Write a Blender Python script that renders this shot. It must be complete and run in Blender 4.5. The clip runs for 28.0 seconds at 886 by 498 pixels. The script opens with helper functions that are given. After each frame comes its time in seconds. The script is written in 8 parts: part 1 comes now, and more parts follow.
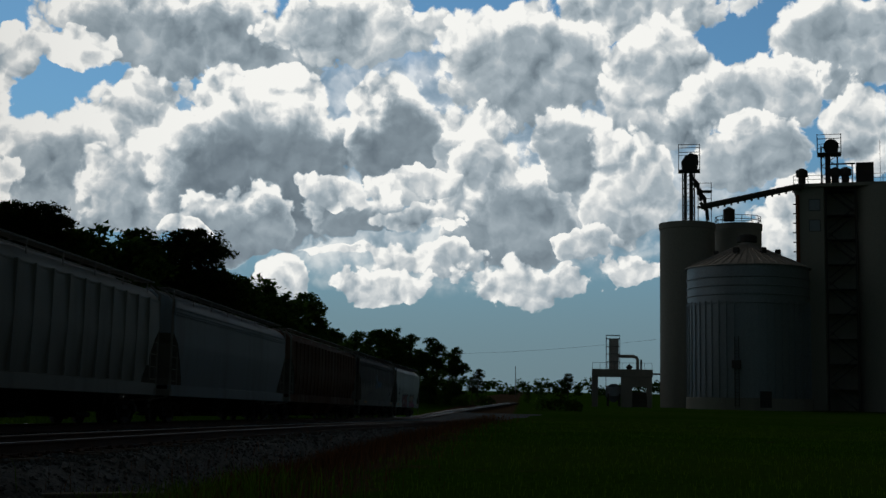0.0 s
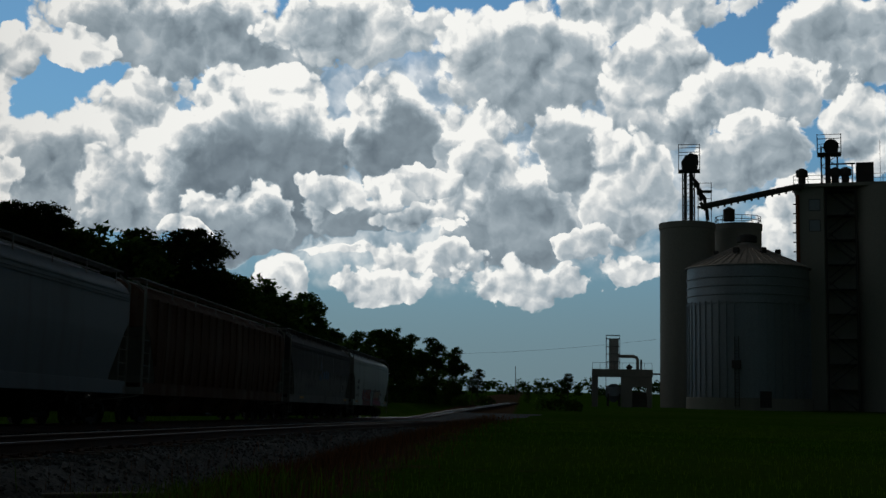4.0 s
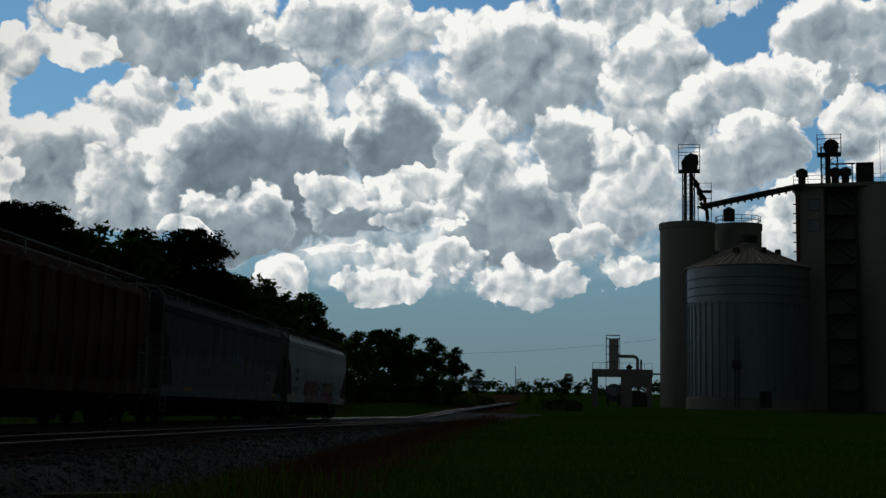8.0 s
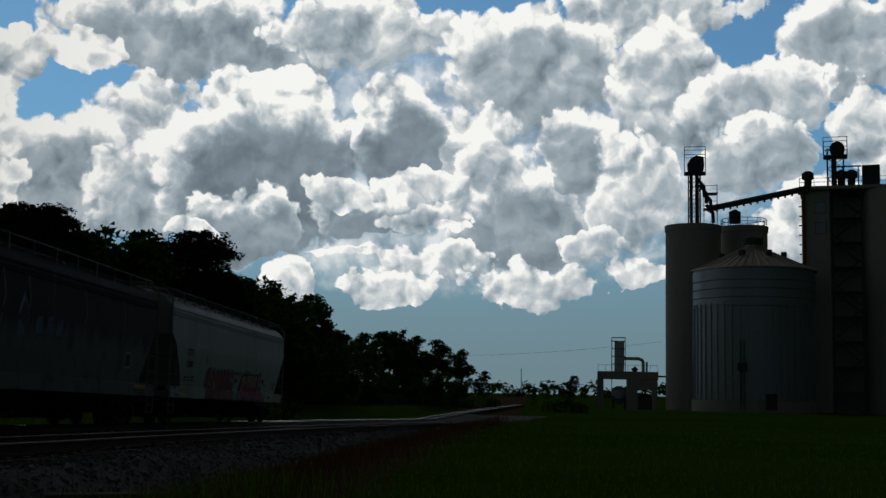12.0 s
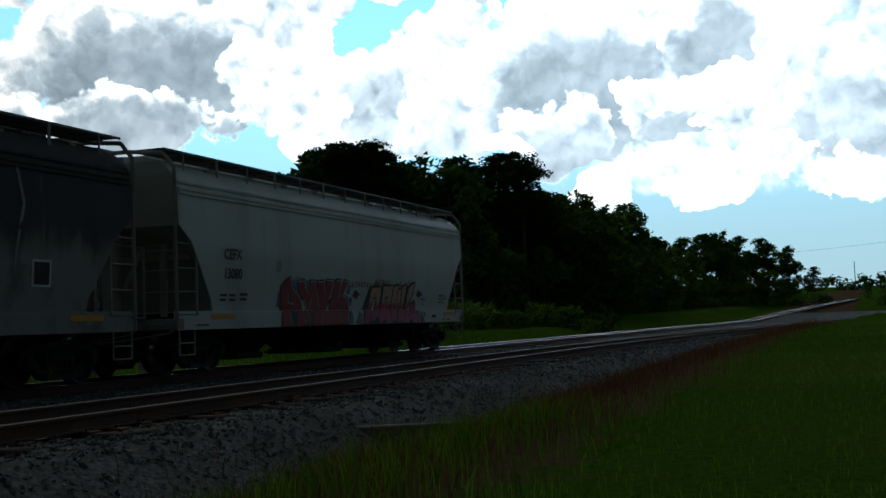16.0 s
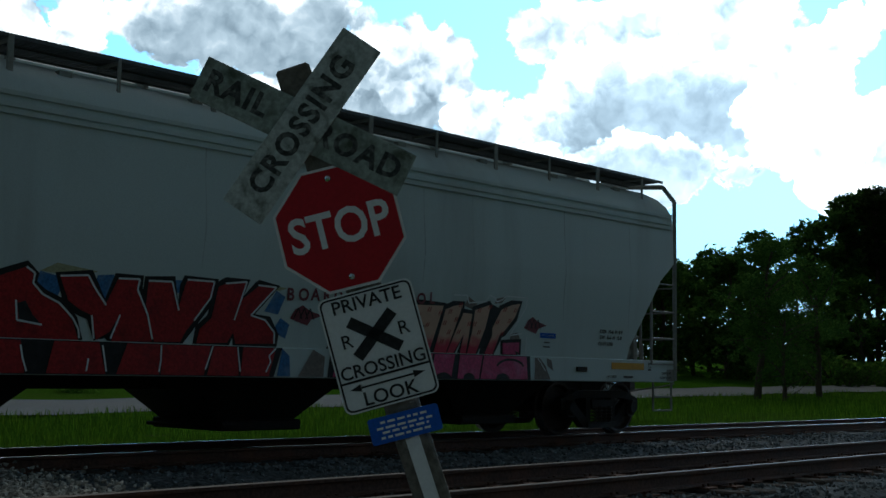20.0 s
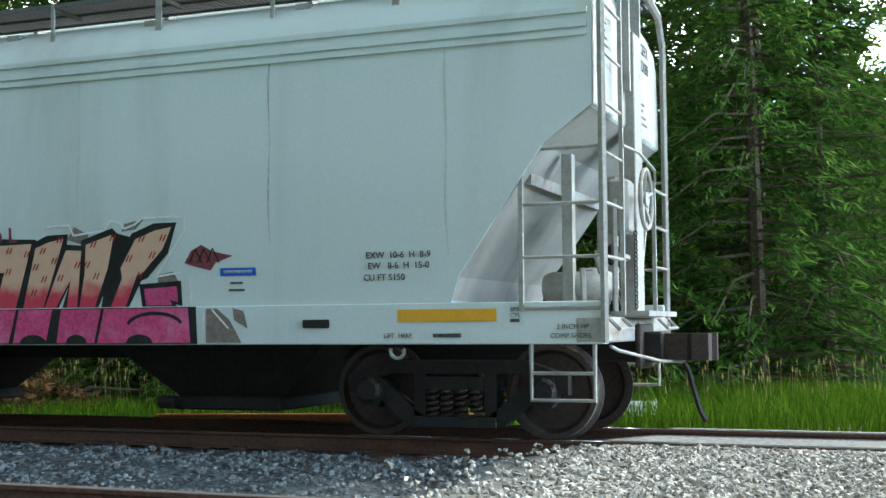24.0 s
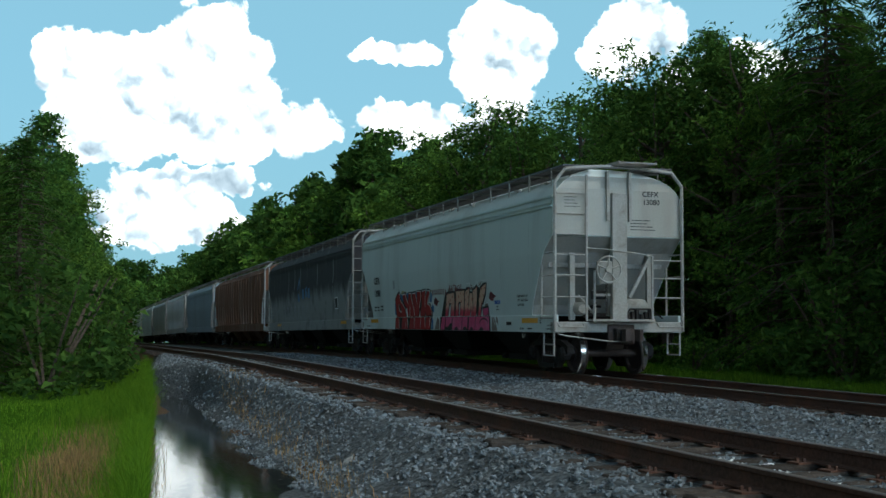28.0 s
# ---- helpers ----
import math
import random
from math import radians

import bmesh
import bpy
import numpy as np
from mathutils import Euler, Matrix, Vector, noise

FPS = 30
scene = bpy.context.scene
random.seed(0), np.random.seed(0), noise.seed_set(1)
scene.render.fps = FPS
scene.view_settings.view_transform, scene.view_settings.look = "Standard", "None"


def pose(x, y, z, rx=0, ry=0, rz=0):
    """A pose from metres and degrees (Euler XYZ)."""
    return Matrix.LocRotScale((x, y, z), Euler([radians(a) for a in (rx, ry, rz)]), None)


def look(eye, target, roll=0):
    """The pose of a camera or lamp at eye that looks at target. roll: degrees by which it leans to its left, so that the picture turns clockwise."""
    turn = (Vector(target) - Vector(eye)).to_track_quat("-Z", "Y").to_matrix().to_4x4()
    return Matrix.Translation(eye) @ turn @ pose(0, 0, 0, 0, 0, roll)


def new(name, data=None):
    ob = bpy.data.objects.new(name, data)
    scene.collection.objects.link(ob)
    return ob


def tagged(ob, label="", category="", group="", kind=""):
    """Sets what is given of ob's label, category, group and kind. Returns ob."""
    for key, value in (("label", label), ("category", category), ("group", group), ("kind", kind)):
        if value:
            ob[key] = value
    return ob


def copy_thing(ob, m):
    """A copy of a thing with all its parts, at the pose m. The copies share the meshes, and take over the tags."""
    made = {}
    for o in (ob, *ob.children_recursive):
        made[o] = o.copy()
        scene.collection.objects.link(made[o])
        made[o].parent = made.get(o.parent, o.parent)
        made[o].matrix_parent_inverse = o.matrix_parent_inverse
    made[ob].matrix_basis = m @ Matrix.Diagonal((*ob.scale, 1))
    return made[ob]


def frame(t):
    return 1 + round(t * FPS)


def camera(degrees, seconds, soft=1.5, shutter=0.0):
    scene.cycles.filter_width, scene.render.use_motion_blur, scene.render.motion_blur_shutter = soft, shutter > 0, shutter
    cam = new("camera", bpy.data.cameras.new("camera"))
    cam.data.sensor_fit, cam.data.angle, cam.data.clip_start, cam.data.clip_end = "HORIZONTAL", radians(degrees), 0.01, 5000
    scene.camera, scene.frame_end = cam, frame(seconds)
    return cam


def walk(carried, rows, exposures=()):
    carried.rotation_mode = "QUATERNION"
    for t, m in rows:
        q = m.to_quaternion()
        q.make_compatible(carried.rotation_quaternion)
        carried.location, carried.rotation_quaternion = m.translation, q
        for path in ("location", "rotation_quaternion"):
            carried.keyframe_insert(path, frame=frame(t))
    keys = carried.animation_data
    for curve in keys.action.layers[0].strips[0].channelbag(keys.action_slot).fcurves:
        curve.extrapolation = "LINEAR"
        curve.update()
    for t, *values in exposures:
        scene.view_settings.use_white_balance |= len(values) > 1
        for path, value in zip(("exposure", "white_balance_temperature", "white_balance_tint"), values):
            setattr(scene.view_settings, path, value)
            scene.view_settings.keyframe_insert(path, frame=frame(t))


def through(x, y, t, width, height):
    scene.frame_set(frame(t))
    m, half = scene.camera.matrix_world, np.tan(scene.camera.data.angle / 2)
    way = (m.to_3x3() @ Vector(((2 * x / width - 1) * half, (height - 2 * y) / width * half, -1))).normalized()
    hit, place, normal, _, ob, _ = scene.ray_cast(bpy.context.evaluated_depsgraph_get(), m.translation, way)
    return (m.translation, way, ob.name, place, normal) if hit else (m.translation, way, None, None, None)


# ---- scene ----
cam = camera(40.14, 28.0)
PATH = [
    (0.0, pose(0.960, -0.160, 0.547, 96.61, -1.05, -86.10)),
    (11.6, pose(0.960, -0.160, 0.547, 96.61, -1.05, -86.10)),
    (13.5, pose(0.263, -1.043, 0.653, 96.63, -0.78, -82.05)),
    (14.0, pose(0.272, -1.119, 0.843, 93.88, 3.00, -80.32)),
    (14.5, pose(0.091, -1.132, 0.793, 92.04, 3.78, -74.07)),
    (15.0, pose(0.020, -1.164, 0.845, 90.82, 3.57, -72.02)),
    (15.5, pose(0.023, -1.142, 0.859, 91.69, 3.14, -72.30)),
    (16.0, pose(-0.053, -1.128, 0.861, 92.54, 2.42, -70.56)),
    (16.5, pose(-0.050, -1.103, 0.870, 93.16, 2.94, -69.68)),
    (17.0, pose(-0.122, -1.045, 0.881, 93.85, 2.57, -66.82)),
    (17.5, pose(-0.252, -0.944, 0.894, 94.48, 2.01, -60.52)),
    (18.0, pose(-0.305, -0.884, 0.910, 94.55, 1.85, -55.12)),
    (18.5, pose(-0.412, -0.760, 0.925, 95.98, 1.67, -53.92)),
    (19.0, pose(-0.466, -0.611, 0.944, 94.70, 0.87, -50.49)),
    (19.5, pose(-0.478, -0.369, 0.984, 96.64, 0.06, -47.09)),
    (20.0, pose(-0.470, -0.089, 0.998, 95.16, -0.18, -46.86)),
    (20.5, pose(-0.343, 0.223, 0.988, 94.66, 0.27, -40.74)),
    (21.0, pose(-0.418, 0.439, 0.971, 95.25, 0.52, -35.44)),
    (21.5, pose(-0.534, 0.568, 0.98, 95.88, 1.69, -31.78)),
    (22.0, pose(-0.527, 0.621, 0.91, 94.94, 1.56, -23.45)),
    (22.5, pose(-0.604, 0.639, 1.02, 94.14, 0.97, -15.28)),
    (24.5, pose(0.227, 1.672, 1.138, 94.58, 1.41, 31.75)),
    (24.6, pose(0.17, 1.675, 1.16, 94.95, 1.40, 33.3)),
    (25.0, pose(-0.033, 1.689, 1.244, 96.47, 1.36, 34.16)),
    (25.5, pose(0.197, 1.599, 1.146, 98.49, 0.68, 46.12)),
    (26.0, pose(0.399, 1.661, 1.109, 96.92, 1.13, 60.49)),
    (26.5, pose(0.386, 1.770, 1.082, 94.80, 0.47, 64.85)),
    (27.0, pose(0.362, 1.741, 1.092, 94.35, 0.07, 68.57)),
    (27.5, pose(0.424, 1.760, 1.098, 94.19, -0.09, 72.18)),
    (28.0, pose(0.480, 1.742, 1.101, 94.52, 0.10, 72.48)),
]
EXPOSURES = [(0.0, 0.0, 6450, 9), (11.6, 0.0, 6450, 9), (13.5, 0.15, 6450, 9), (14.3, 0.7, 6450, 9), (15.0, 1.45, 6400, 8), (16.0, 1.5, 6300, 7), (17.0, 1.5, 6100, 5), (18.0, 1.95, 5950, 5), (19.0, 2.25, 5900, 4),
             (20.0, 2.2, 5800, 3), (21.0, 3.85, 5800, 3), (22.0, 4.65, 6000, 3), (22.5, 4.65, 6000, 3), (24.5, 5.55, 6300, 8), (25.2, 5.55, 6300, 8), (26.0, 5.05, 6400, 7), (27.0, 4.05, 6250, 6), (28.0, 3.55, 6000, 3)]
walk(cam, PATH, EXPOSURES)


# ---- light ----
class Net:
    """Shorthand for node arithmetic: sockets in, sockets out."""

    def __init__(self, tree):
        self.tree = tree

    def node(self, kind, ins=(), operation="", use_clamp=False, data_type="", interpolation_type=""):
        n = self.tree.nodes.new(kind)
        if operation:
            n.operation = operation
        if use_clamp:
            n.use_clamp = True
        if data_type:
            n.data_type = data_type
        if interpolation_type:
            n.interpolation_type = interpolation_type
        for key, value in (ins.items() if isinstance(ins, dict) else enumerate(ins)):
            if isinstance(value, bpy.types.NodeSocket):
                self.tree.links.new(value, n.inputs[key])
            elif value is not None:
                n.inputs[key].default_value = value
        return n

    def math(self, op, a, b=0.0, c=0.0, clamp=False):
        return self.node("ShaderNodeMath", (a, b, c), operation=op, use_clamp=clamp).outputs[0]

    def vec(self, op, a, b=(0, 0, 0)):
        n = self.node("ShaderNodeVectorMath", (a, b), operation=op)
        return n.outputs["Value"] if op in ("DOT_PRODUCT", "LENGTH", "DISTANCE") else n.outputs["Vector"]

    def noise(self, vector, scale, detail=4.0, rough=0.55, distort=0.0):
        return self.node("ShaderNodeTexNoise", {"Vector": vector, "Scale": scale, "Detail": detail, "Roughness": rough, "Distortion": distort}).outputs["Fac"]

    def ramp(self, fac, stops):
        n = self.node("ShaderNodeValToRGB", (fac,))
        while len(n.color_ramp.elements) < len(stops):
            n.color_ramp.elements.new(0.5)
        for e, (at, colour) in zip(n.color_ramp.elements, stops):
            e.position, e.color = at, (*colour, 1)
        return n.outputs["Color"]

    def mix(self, fac, a, b):
        n = self.node("ShaderNodeMix", {0: fac}, data_type="RGBA")
        for key, value in ((6, a), (7, b)):
            if isinstance(value, bpy.types.NodeSocket):
                self.tree.links.new(value, n.inputs[key])
            else:
                n.inputs[key].default_value = (*value, 1)
        return n.outputs[2]

    def smooth(self, x, lo, hi):
        return self.node("ShaderNodeMapRange", (x, lo, hi, 0.0, 1.0), interpolation_type="SMOOTHSTEP").outputs[0]


SUN_TURN, SUN_HEIGHT = 52.0, 48.0   # degrees from +y towards +x, and above the horizon
to_sun = Vector((math.sin(radians(SUN_TURN)) * math.cos(radians(SUN_HEIGHT)),
                 math.cos(radians(SUN_TURN)) * math.cos(radians(SUN_HEIGHT)), math.sin(radians(SUN_HEIGHT))))
sun = new("sun", bpy.data.lights.new("sun", "SUN"))
sun.data.energy, sun.data.angle, sun.data.color = 0.12, radians(12), (1.0, 0.95, 0.86)
sun.matrix_basis = look((0, 0, 60), Vector((0, 0, 60)) - to_sun)

# cumulus banks, the farthest first: turn and height in degrees, half width, half height, depth of the shade
BANK_EAST = [(-73.5, 16.1, 6.9, 2.3, 0.62), (-81.8, 17, 4.4, 2.1, 0.4), (-94.9, 17.9, 5.3, 1.5, 0.3), (-89.8, 15.2, 4.5, 3.2, 0.55),
             (-104.2, 15.9, 3.7, 2.5, 0.5), (-96.5, 13.8, 3.5, 3.5, 0.4), (-100.4, 13.6, 3.7, 2, 0.45), (-105.4, 11.9, 1.9, 2.3, 0.22),
             (-103.1, 7.9, 2.9, 2.4, 0.3), (-65.8, 14.6, 1.2, 1.2, 0.12), (-71.3, 12, 2.7, 2.3, 0.12), (-67.9, 9.5, 4.7, 2.9, 0.55), (-71.8, 9, 2.9, 2.5, 0.5),
             (-76.6, 13.3, 4, 1.9, 0.3), (-93.3, 9.6, 3.5, 3.5, 0.38)]
TOWERS_EAST = [(-77.2, 10.1, 5.1, 4.5, 0.85), (-76.3, 7.4, 2.9, 1.9, 0.72), (-86.9, 10.4, 2.9, 3.2, 0.45), (-89.1, 8, 3.5, 2.5, 0.72),
               (-83.6, 11.9, 2.5, 3.1, 0.85), (-88, 10.7, 1.5, 2.1, 0.25), (-91.7, 11.5, 1.8, 2.1, 0.55), (-94.8, 9.6, 2.3, 2.9, 0.34),
               (-99.9, 11.2, 3.2, 1.7, 0.55), (-85, 9.6, 3.2, 0.8, 0.2), (-81.5, 8.3, 2.7, 1.3, 0.8), (-81, 9.3, 1.9, 0.8, 0.12)]
LOW_EAST = [(-73.7, 7.2, 1.2, 0.5, 0.1), (-78.4, 5.1, 1.5, 1.1, 0.3), (-84.8, 8.1, 2.9, 0.7, 0.12), (-81.6, 6.4, 2.9, 0.3, 0.25), (-83.7, 6.3, 2.3, 0.8, 0.25),
            (-86.4, 6, 1.9, 0.9, 0.35), (-83.5, 4.9, 2.5, 1, 0.28), (-85.9, 7.6, 1.3, 0.3, 0.1), (-89.9, 5, 3.6, 1.2, 0.28), (-91.5, 7.2, 0.8, 0.5, 0.1),
            (-93.1, 7, 1.9, 1, 0.25), (-94.7, 5.8, 2, 1, 0.4)]
BANK_NORTH = [(-56.6, 15.2, 8, 1.9, 0.35), (-43, 12.2, 6.1, 3.5, 0.55), (-48.8, 11.1, 2.9, 1.6, 0.15), (-57, 11.3, 6.9, 3.7, 0.8), (-54.8, 8.7, 5.9, 1.9, 0.7),
              (-63, 11.3, 2.7, 3.2, 0.12), (-64.5, 8.4, 1.9, 1.9, 0.15), (-64.7, 14.4, 2.1, 1.4, 0.1), (-68.5, 15.1, 2, 0.9, 0.1), (-37.3, 15.3, 7.5, 2.3, 0.6),
              (-45.1, 13.7, 3.5, 2.4, 0.12), (-30.1, 12.8, 2.4, 0.8, 0.1), (-64.1, 13.9, 2.7, 2, 0.2)]
BANK_WEST = [(87.9, 12.3, 3.2, 2.3, -0.1), (83.5, 13.1, 2.9, 2.7, -0.1), (82.7, 10.4, 5.3, 2, -0.05), (87.9, 10.2, 3.7, 2.1, 0.0), (84.2, 7.6, 4, 0.7, 0.25),
             (85.8, 6, 4.3, 1.7, -0.1), (74.7, 13.8, 2, 0.7, -0.1), (69.7, 13.3, 2.5, 2.9, -0.1), (73.6, 10.3, 3.5, 1.1, -0.1), (63.1, 14.4, 2.5, 2, -0.1),
             (59, 11.9, 3.5, 2.1, -0.1)]

world = bpy.data.worlds.new("world")
scene.world = world
world.use_nodes = True
w = Net(world.node_tree)
world.node_tree.nodes.clear()
ray = w.node("ShaderNodeTexCoord").outputs["Generated"]


def domes(net, way, scale):
    """Round billows: high on each crest, falling to the creases between them."""
    d = net.node("ShaderNodeTexVoronoi", {"Vector": way, "Scale": scale}).outputs["Distance"]
    return net.math("MULTIPLY_ADD", net.math("MULTIPLY", d, d), -1.7, 0.42)


def relief(net, way):
    small = net.math("MULTIPLY_ADD", domes(net, way, 120.0), 0.13, net.math("MULTIPLY", domes(net, way, 58.0), 0.27))
    return net.math("MULTIPLY_ADD", domes(net, way, 25.0), 0.50, small)


def cloud_field(net, way):
    """How much of a direction is cloud, and how deep its shade is: sunlit crowns, grey bodies and bases, nearer heaps before farther ones."""
    swirl = net.vec("MULTIPLY", net.node("ShaderNodeTexNoise", {"Vector": way, "Scale": 30.0, "Detail": 5.0, "Roughness": 0.55}).outputs["Color"], (0.03, 0.03, 0.03))
    bent = net.vec("ADD", way, swirl)
    wisps = net.math("SUBTRACT", net.noise(bent, 60.0, 7.0, 0.62), 0.5)
    puff = net.math("MULTIPLY_ADD", wisps, 1.0, relief(net, bent))
    toward = net.vec("ADD", bent, (0.002, 0.006, 0.010))
    lit = net.math("SUBTRACT", relief(net, bent), relief(net, toward))
    s = net.node("ShaderNodeSeparateXYZ", (way,)).outputs
    turn = net.math("MULTIPLY", net.math("ARCTAN2", net.math("MULTIPLY", s[0], -1.0), s[1]), 57.296)
    high = net.math("MULTIPLY", net.math("ARCSINE", s[2]), 57.296)
    open_turn = turn
    turn = net.math("ADD", turn, net.math("MULTIPLY_ADD", net.noise(way, 22.0, 3.0, 0.5), 3.2, -1.6))
    high = net.math("ADD", high, net.math("MULTIPLY_ADD", net.noise(way, 26.0, 3.0, 0.5), 2.4, -1.2))
    # a scatter of clouds to the north and above the banks
    rest = net.math("MULTIPLY_ADD", net.noise(way, 7.0, 5.0, 0.55), 5.0, -2.3)
    clear = net.math("MAXIMUM", net.math("MULTIPLY", net.smooth(open_turn, -40.0, -28.0), net.math("SUBTRACT", 1.0, net.smooth(open_turn, 38.0, 50.0))), net.smooth(high, 19.0, 22.0))
    rest = net.math("SUBTRACT", net.math("ADD", rest, puff), net.math("MULTIPLY_ADD", clear, -3.0, 3.0))
    cover = net.smooth(rest, 0.0, 0.12)
    shade = net.math("MULTIPLY", net.smooth(rest, 0.1, 1.4), 0.5)
    # a thin grey veil behind the eastern heaps
    vx, vy = net.math("MULTIPLY_ADD", turn, 1 / 17, 86 / 17), net.math("MULTIPLY_ADD", high, 1 / 6.5, -10.5 / 6.5)
    veil = net.math("MULTIPLY", net.smooth(net.math("SUBTRACT", net.math("MULTIPLY_ADD", puff, 0.25, 1.0), net.math("MULTIPLY_ADD", vx, vx, net.math("MULTIPLY", vy, vy))), 0.0, 0.5), 0.72)
    shade = net.node("ShaderNodeMix", {0: veil, 2: shade, 3: 0.46}, data_type="FLOAT").outputs[0]
    cover = net.math("MAXIMUM", cover, veil)
    for a, e, ra, re, grey in (*BANK_EAST, *TOWERS_EAST, *LOW_EAST, *BANK_NORTH, *BANK_WEST):
        dx = net.math("MULTIPLY_ADD", turn, 0.97 / ra, -a * 0.97 / ra)
        dy = net.math("MULTIPLY_ADD", high, 0.97 / re, -e * 0.97 / re)
        d = net.math("SUBTRACT", net.math("MULTIPLY_ADD", puff, min(1.0, 1.1 / re ** 0.5), 1.0), net.math("MULTIPLY_ADD", dx, dx, net.math("MULTIPLY", dy, dy)))
        here = net.smooth(d, 0.0, 0.18)
        inner = net.math("MULTIPLY", net.smooth(net.math("MULTIPLY_ADD", dx, -0.22, net.math("MULTIPLY_ADD", dy, -0.70, d)), -0.10, 0.62), min(1.0, 0.12 + 0.85 * grey))
        shade = net.node("ShaderNodeMix", {0: here, 2: shade, 3: inner}, data_type="FLOAT").outputs[0]
        cover = net.math("MAXIMUM", cover, here)
    # the lit side of each billow, faint inside the grey bodies
    shade = net.math("MULTIPLY_ADD", lit, net.math("MULTIPLY_ADD", shade, 1.4, -1.45), shade)
    shade = net.math("MULTIPLY_ADD", net.math("SUBTRACT", net.noise(bent, 17.0, 3.0, 0.5), 0.5), 0.34, shade)
    shade = net.math("MULTIPLY_ADD", wisps, 0.16, shade, clamp=True)
    return cover, shade, open_turn


cover, shade, bearing = cloud_field(w, ray)
air = w.node("ShaderNodeTexSky")
air.sky_type, air.sun_disc, air.sun_elevation, air.sun_rotation = "NISHITA", False, radians(SUN_HEIGHT), radians(SUN_TURN)
air.altitude, air.air_density, air.dust_density, air.ozone_density = 50.0, 1.0, 0.5, 3.0
part_y, part_z = w.node("ShaderNodeSeparateXYZ", (ray,)).outputs[1:3]
haze = w.math("MULTIPLY_ADD", w.smooth(part_z, 0.02, 0.24), -0.72, 0.86)
blue = w.mix(haze, w.vec("MULTIPLY", air.outputs["Color"], (0.046, 0.076, 0.086)), (0.145, 0.215, 0.270))
cloud = w.ramp(shade, ((0.0, (1.02, 1.01, 0.97)), (0.2, (0.72, 0.745, 0.75)), (0.48, (0.41, 0.475, 0.52)), (0.72, (0.27, 0.33, 0.375)), (1.0, (0.14, 0.18, 0.215))))
# the sky is brightest round the veiled sun in the east and dims towards the west
ebb = w.math("MULTIPLY_ADD", w.smooth(bearing, -78.0, -40.0), -0.66, 1.0)
ebb = w.math("MULTIPLY_ADD", w.smooth(bearing, -40.0, 50.0), -0.17, ebb)
blue_ebb = w.math("MULTIPLY_ADD", w.smooth(bearing, -84.0, 40.0), -0.79, 1.0)
tone = lambda c, f: w.vec("MULTIPLY", c, w.node("ShaderNodeCombineXYZ", (f, f, f)).outputs[0])
blue = w.mix(w.math("MULTIPLY", w.smooth(bearing, -70.0, 20.0), 0.8), blue, (0.15, 0.27, 0.31))
colour = w.mix(cover, tone(blue, blue_ebb), tone(cloud, ebb))
# heavy grey deck, unseen, added overhead and behind the view to dim the land
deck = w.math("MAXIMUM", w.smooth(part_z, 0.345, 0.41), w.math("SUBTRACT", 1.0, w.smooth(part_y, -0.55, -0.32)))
added_murk = w.ramp(w.noise(ray, 4.0, 6.0, 0.6), ((0.3, (0.6, 0.75, 0.78)), (0.7, (1.4, 1.7, 1.75))))
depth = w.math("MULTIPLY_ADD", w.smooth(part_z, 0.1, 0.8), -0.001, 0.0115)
colour = w.mix(deck, colour, tone(added_murk, depth))
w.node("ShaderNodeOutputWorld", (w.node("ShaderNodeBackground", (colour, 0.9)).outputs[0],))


# ---- materials ----
def material(name, base, rough=0.8, metal=0.0, grain=40.0, vary=0.25, stain=1.2, stain_colour=None, stain_amount=0.35, bump=0.15, streak=False, island=False, tint=0.0):
    """A surface with grain, and larger stains, in the space of the thing; streak draws the stains out downwards."""
    m = bpy.data.materials.new(name)
    m.use_nodes = True
    n = Net(m.node_tree)
    shader = m.node_tree.nodes["Principled BSDF"]
    where = n.node("ShaderNodeTexCoord").outputs["Object"]
    fine = n.noise(where, grain, 5.0, 0.6)
    if streak:
        where = n.vec("MULTIPLY", where, (1.0, 1.0, 0.12))
    patch = n.noise(where, stain, 6.0, 0.6, 0.4)
    dark = tuple(c * (1 - vary) for c in base)
    light = tuple(min(1.0, c * (1 + vary)) for c in base)
    col = n.mix(n.smooth(fine, 0.3, 0.7), dark, light)
    if stain_colour is None:
        stain_colour = tuple(c * 0.5 for c in base)
    col = n.mix(n.math("MULTIPLY", n.smooth(patch, 0.45, 0.75), stain_amount), col, stain_colour)
    if tint:
        pick = n.node("ShaderNodeNewGeometry").outputs["Random Per Island"] if island else n.node("ShaderNodeObjectInfo").outputs["Random"]
        f = n.math("MULTIPLY_ADD", pick, 2 * tint, 1 - tint)
        col = n.node("ShaderNodeVectorMath", (col, n.node("ShaderNodeCombineXYZ", (f, f, f)).outputs[0]), operation="MULTIPLY").outputs[0]
    m.node_tree.links.new(col, shader.inputs["Base Color"])
    r = n.math("MULTIPLY_ADD", patch, 0.2, rough - 0.1, clamp=True)
    m.node_tree.links.new(r, shader.inputs["Roughness"])
    shader.inputs["Metallic"].default_value = metal
    shader.inputs["Specular IOR Level"].default_value = 0.1 if rough > 0.8 else 0.25
    if bump:
        b = n.node("ShaderNodeBump", {"Strength": bump, "Distance": 0.02, "Height": fine}).outputs[0]
        m.node_tree.links.new(b, shader.inputs["Normal"])
    return m


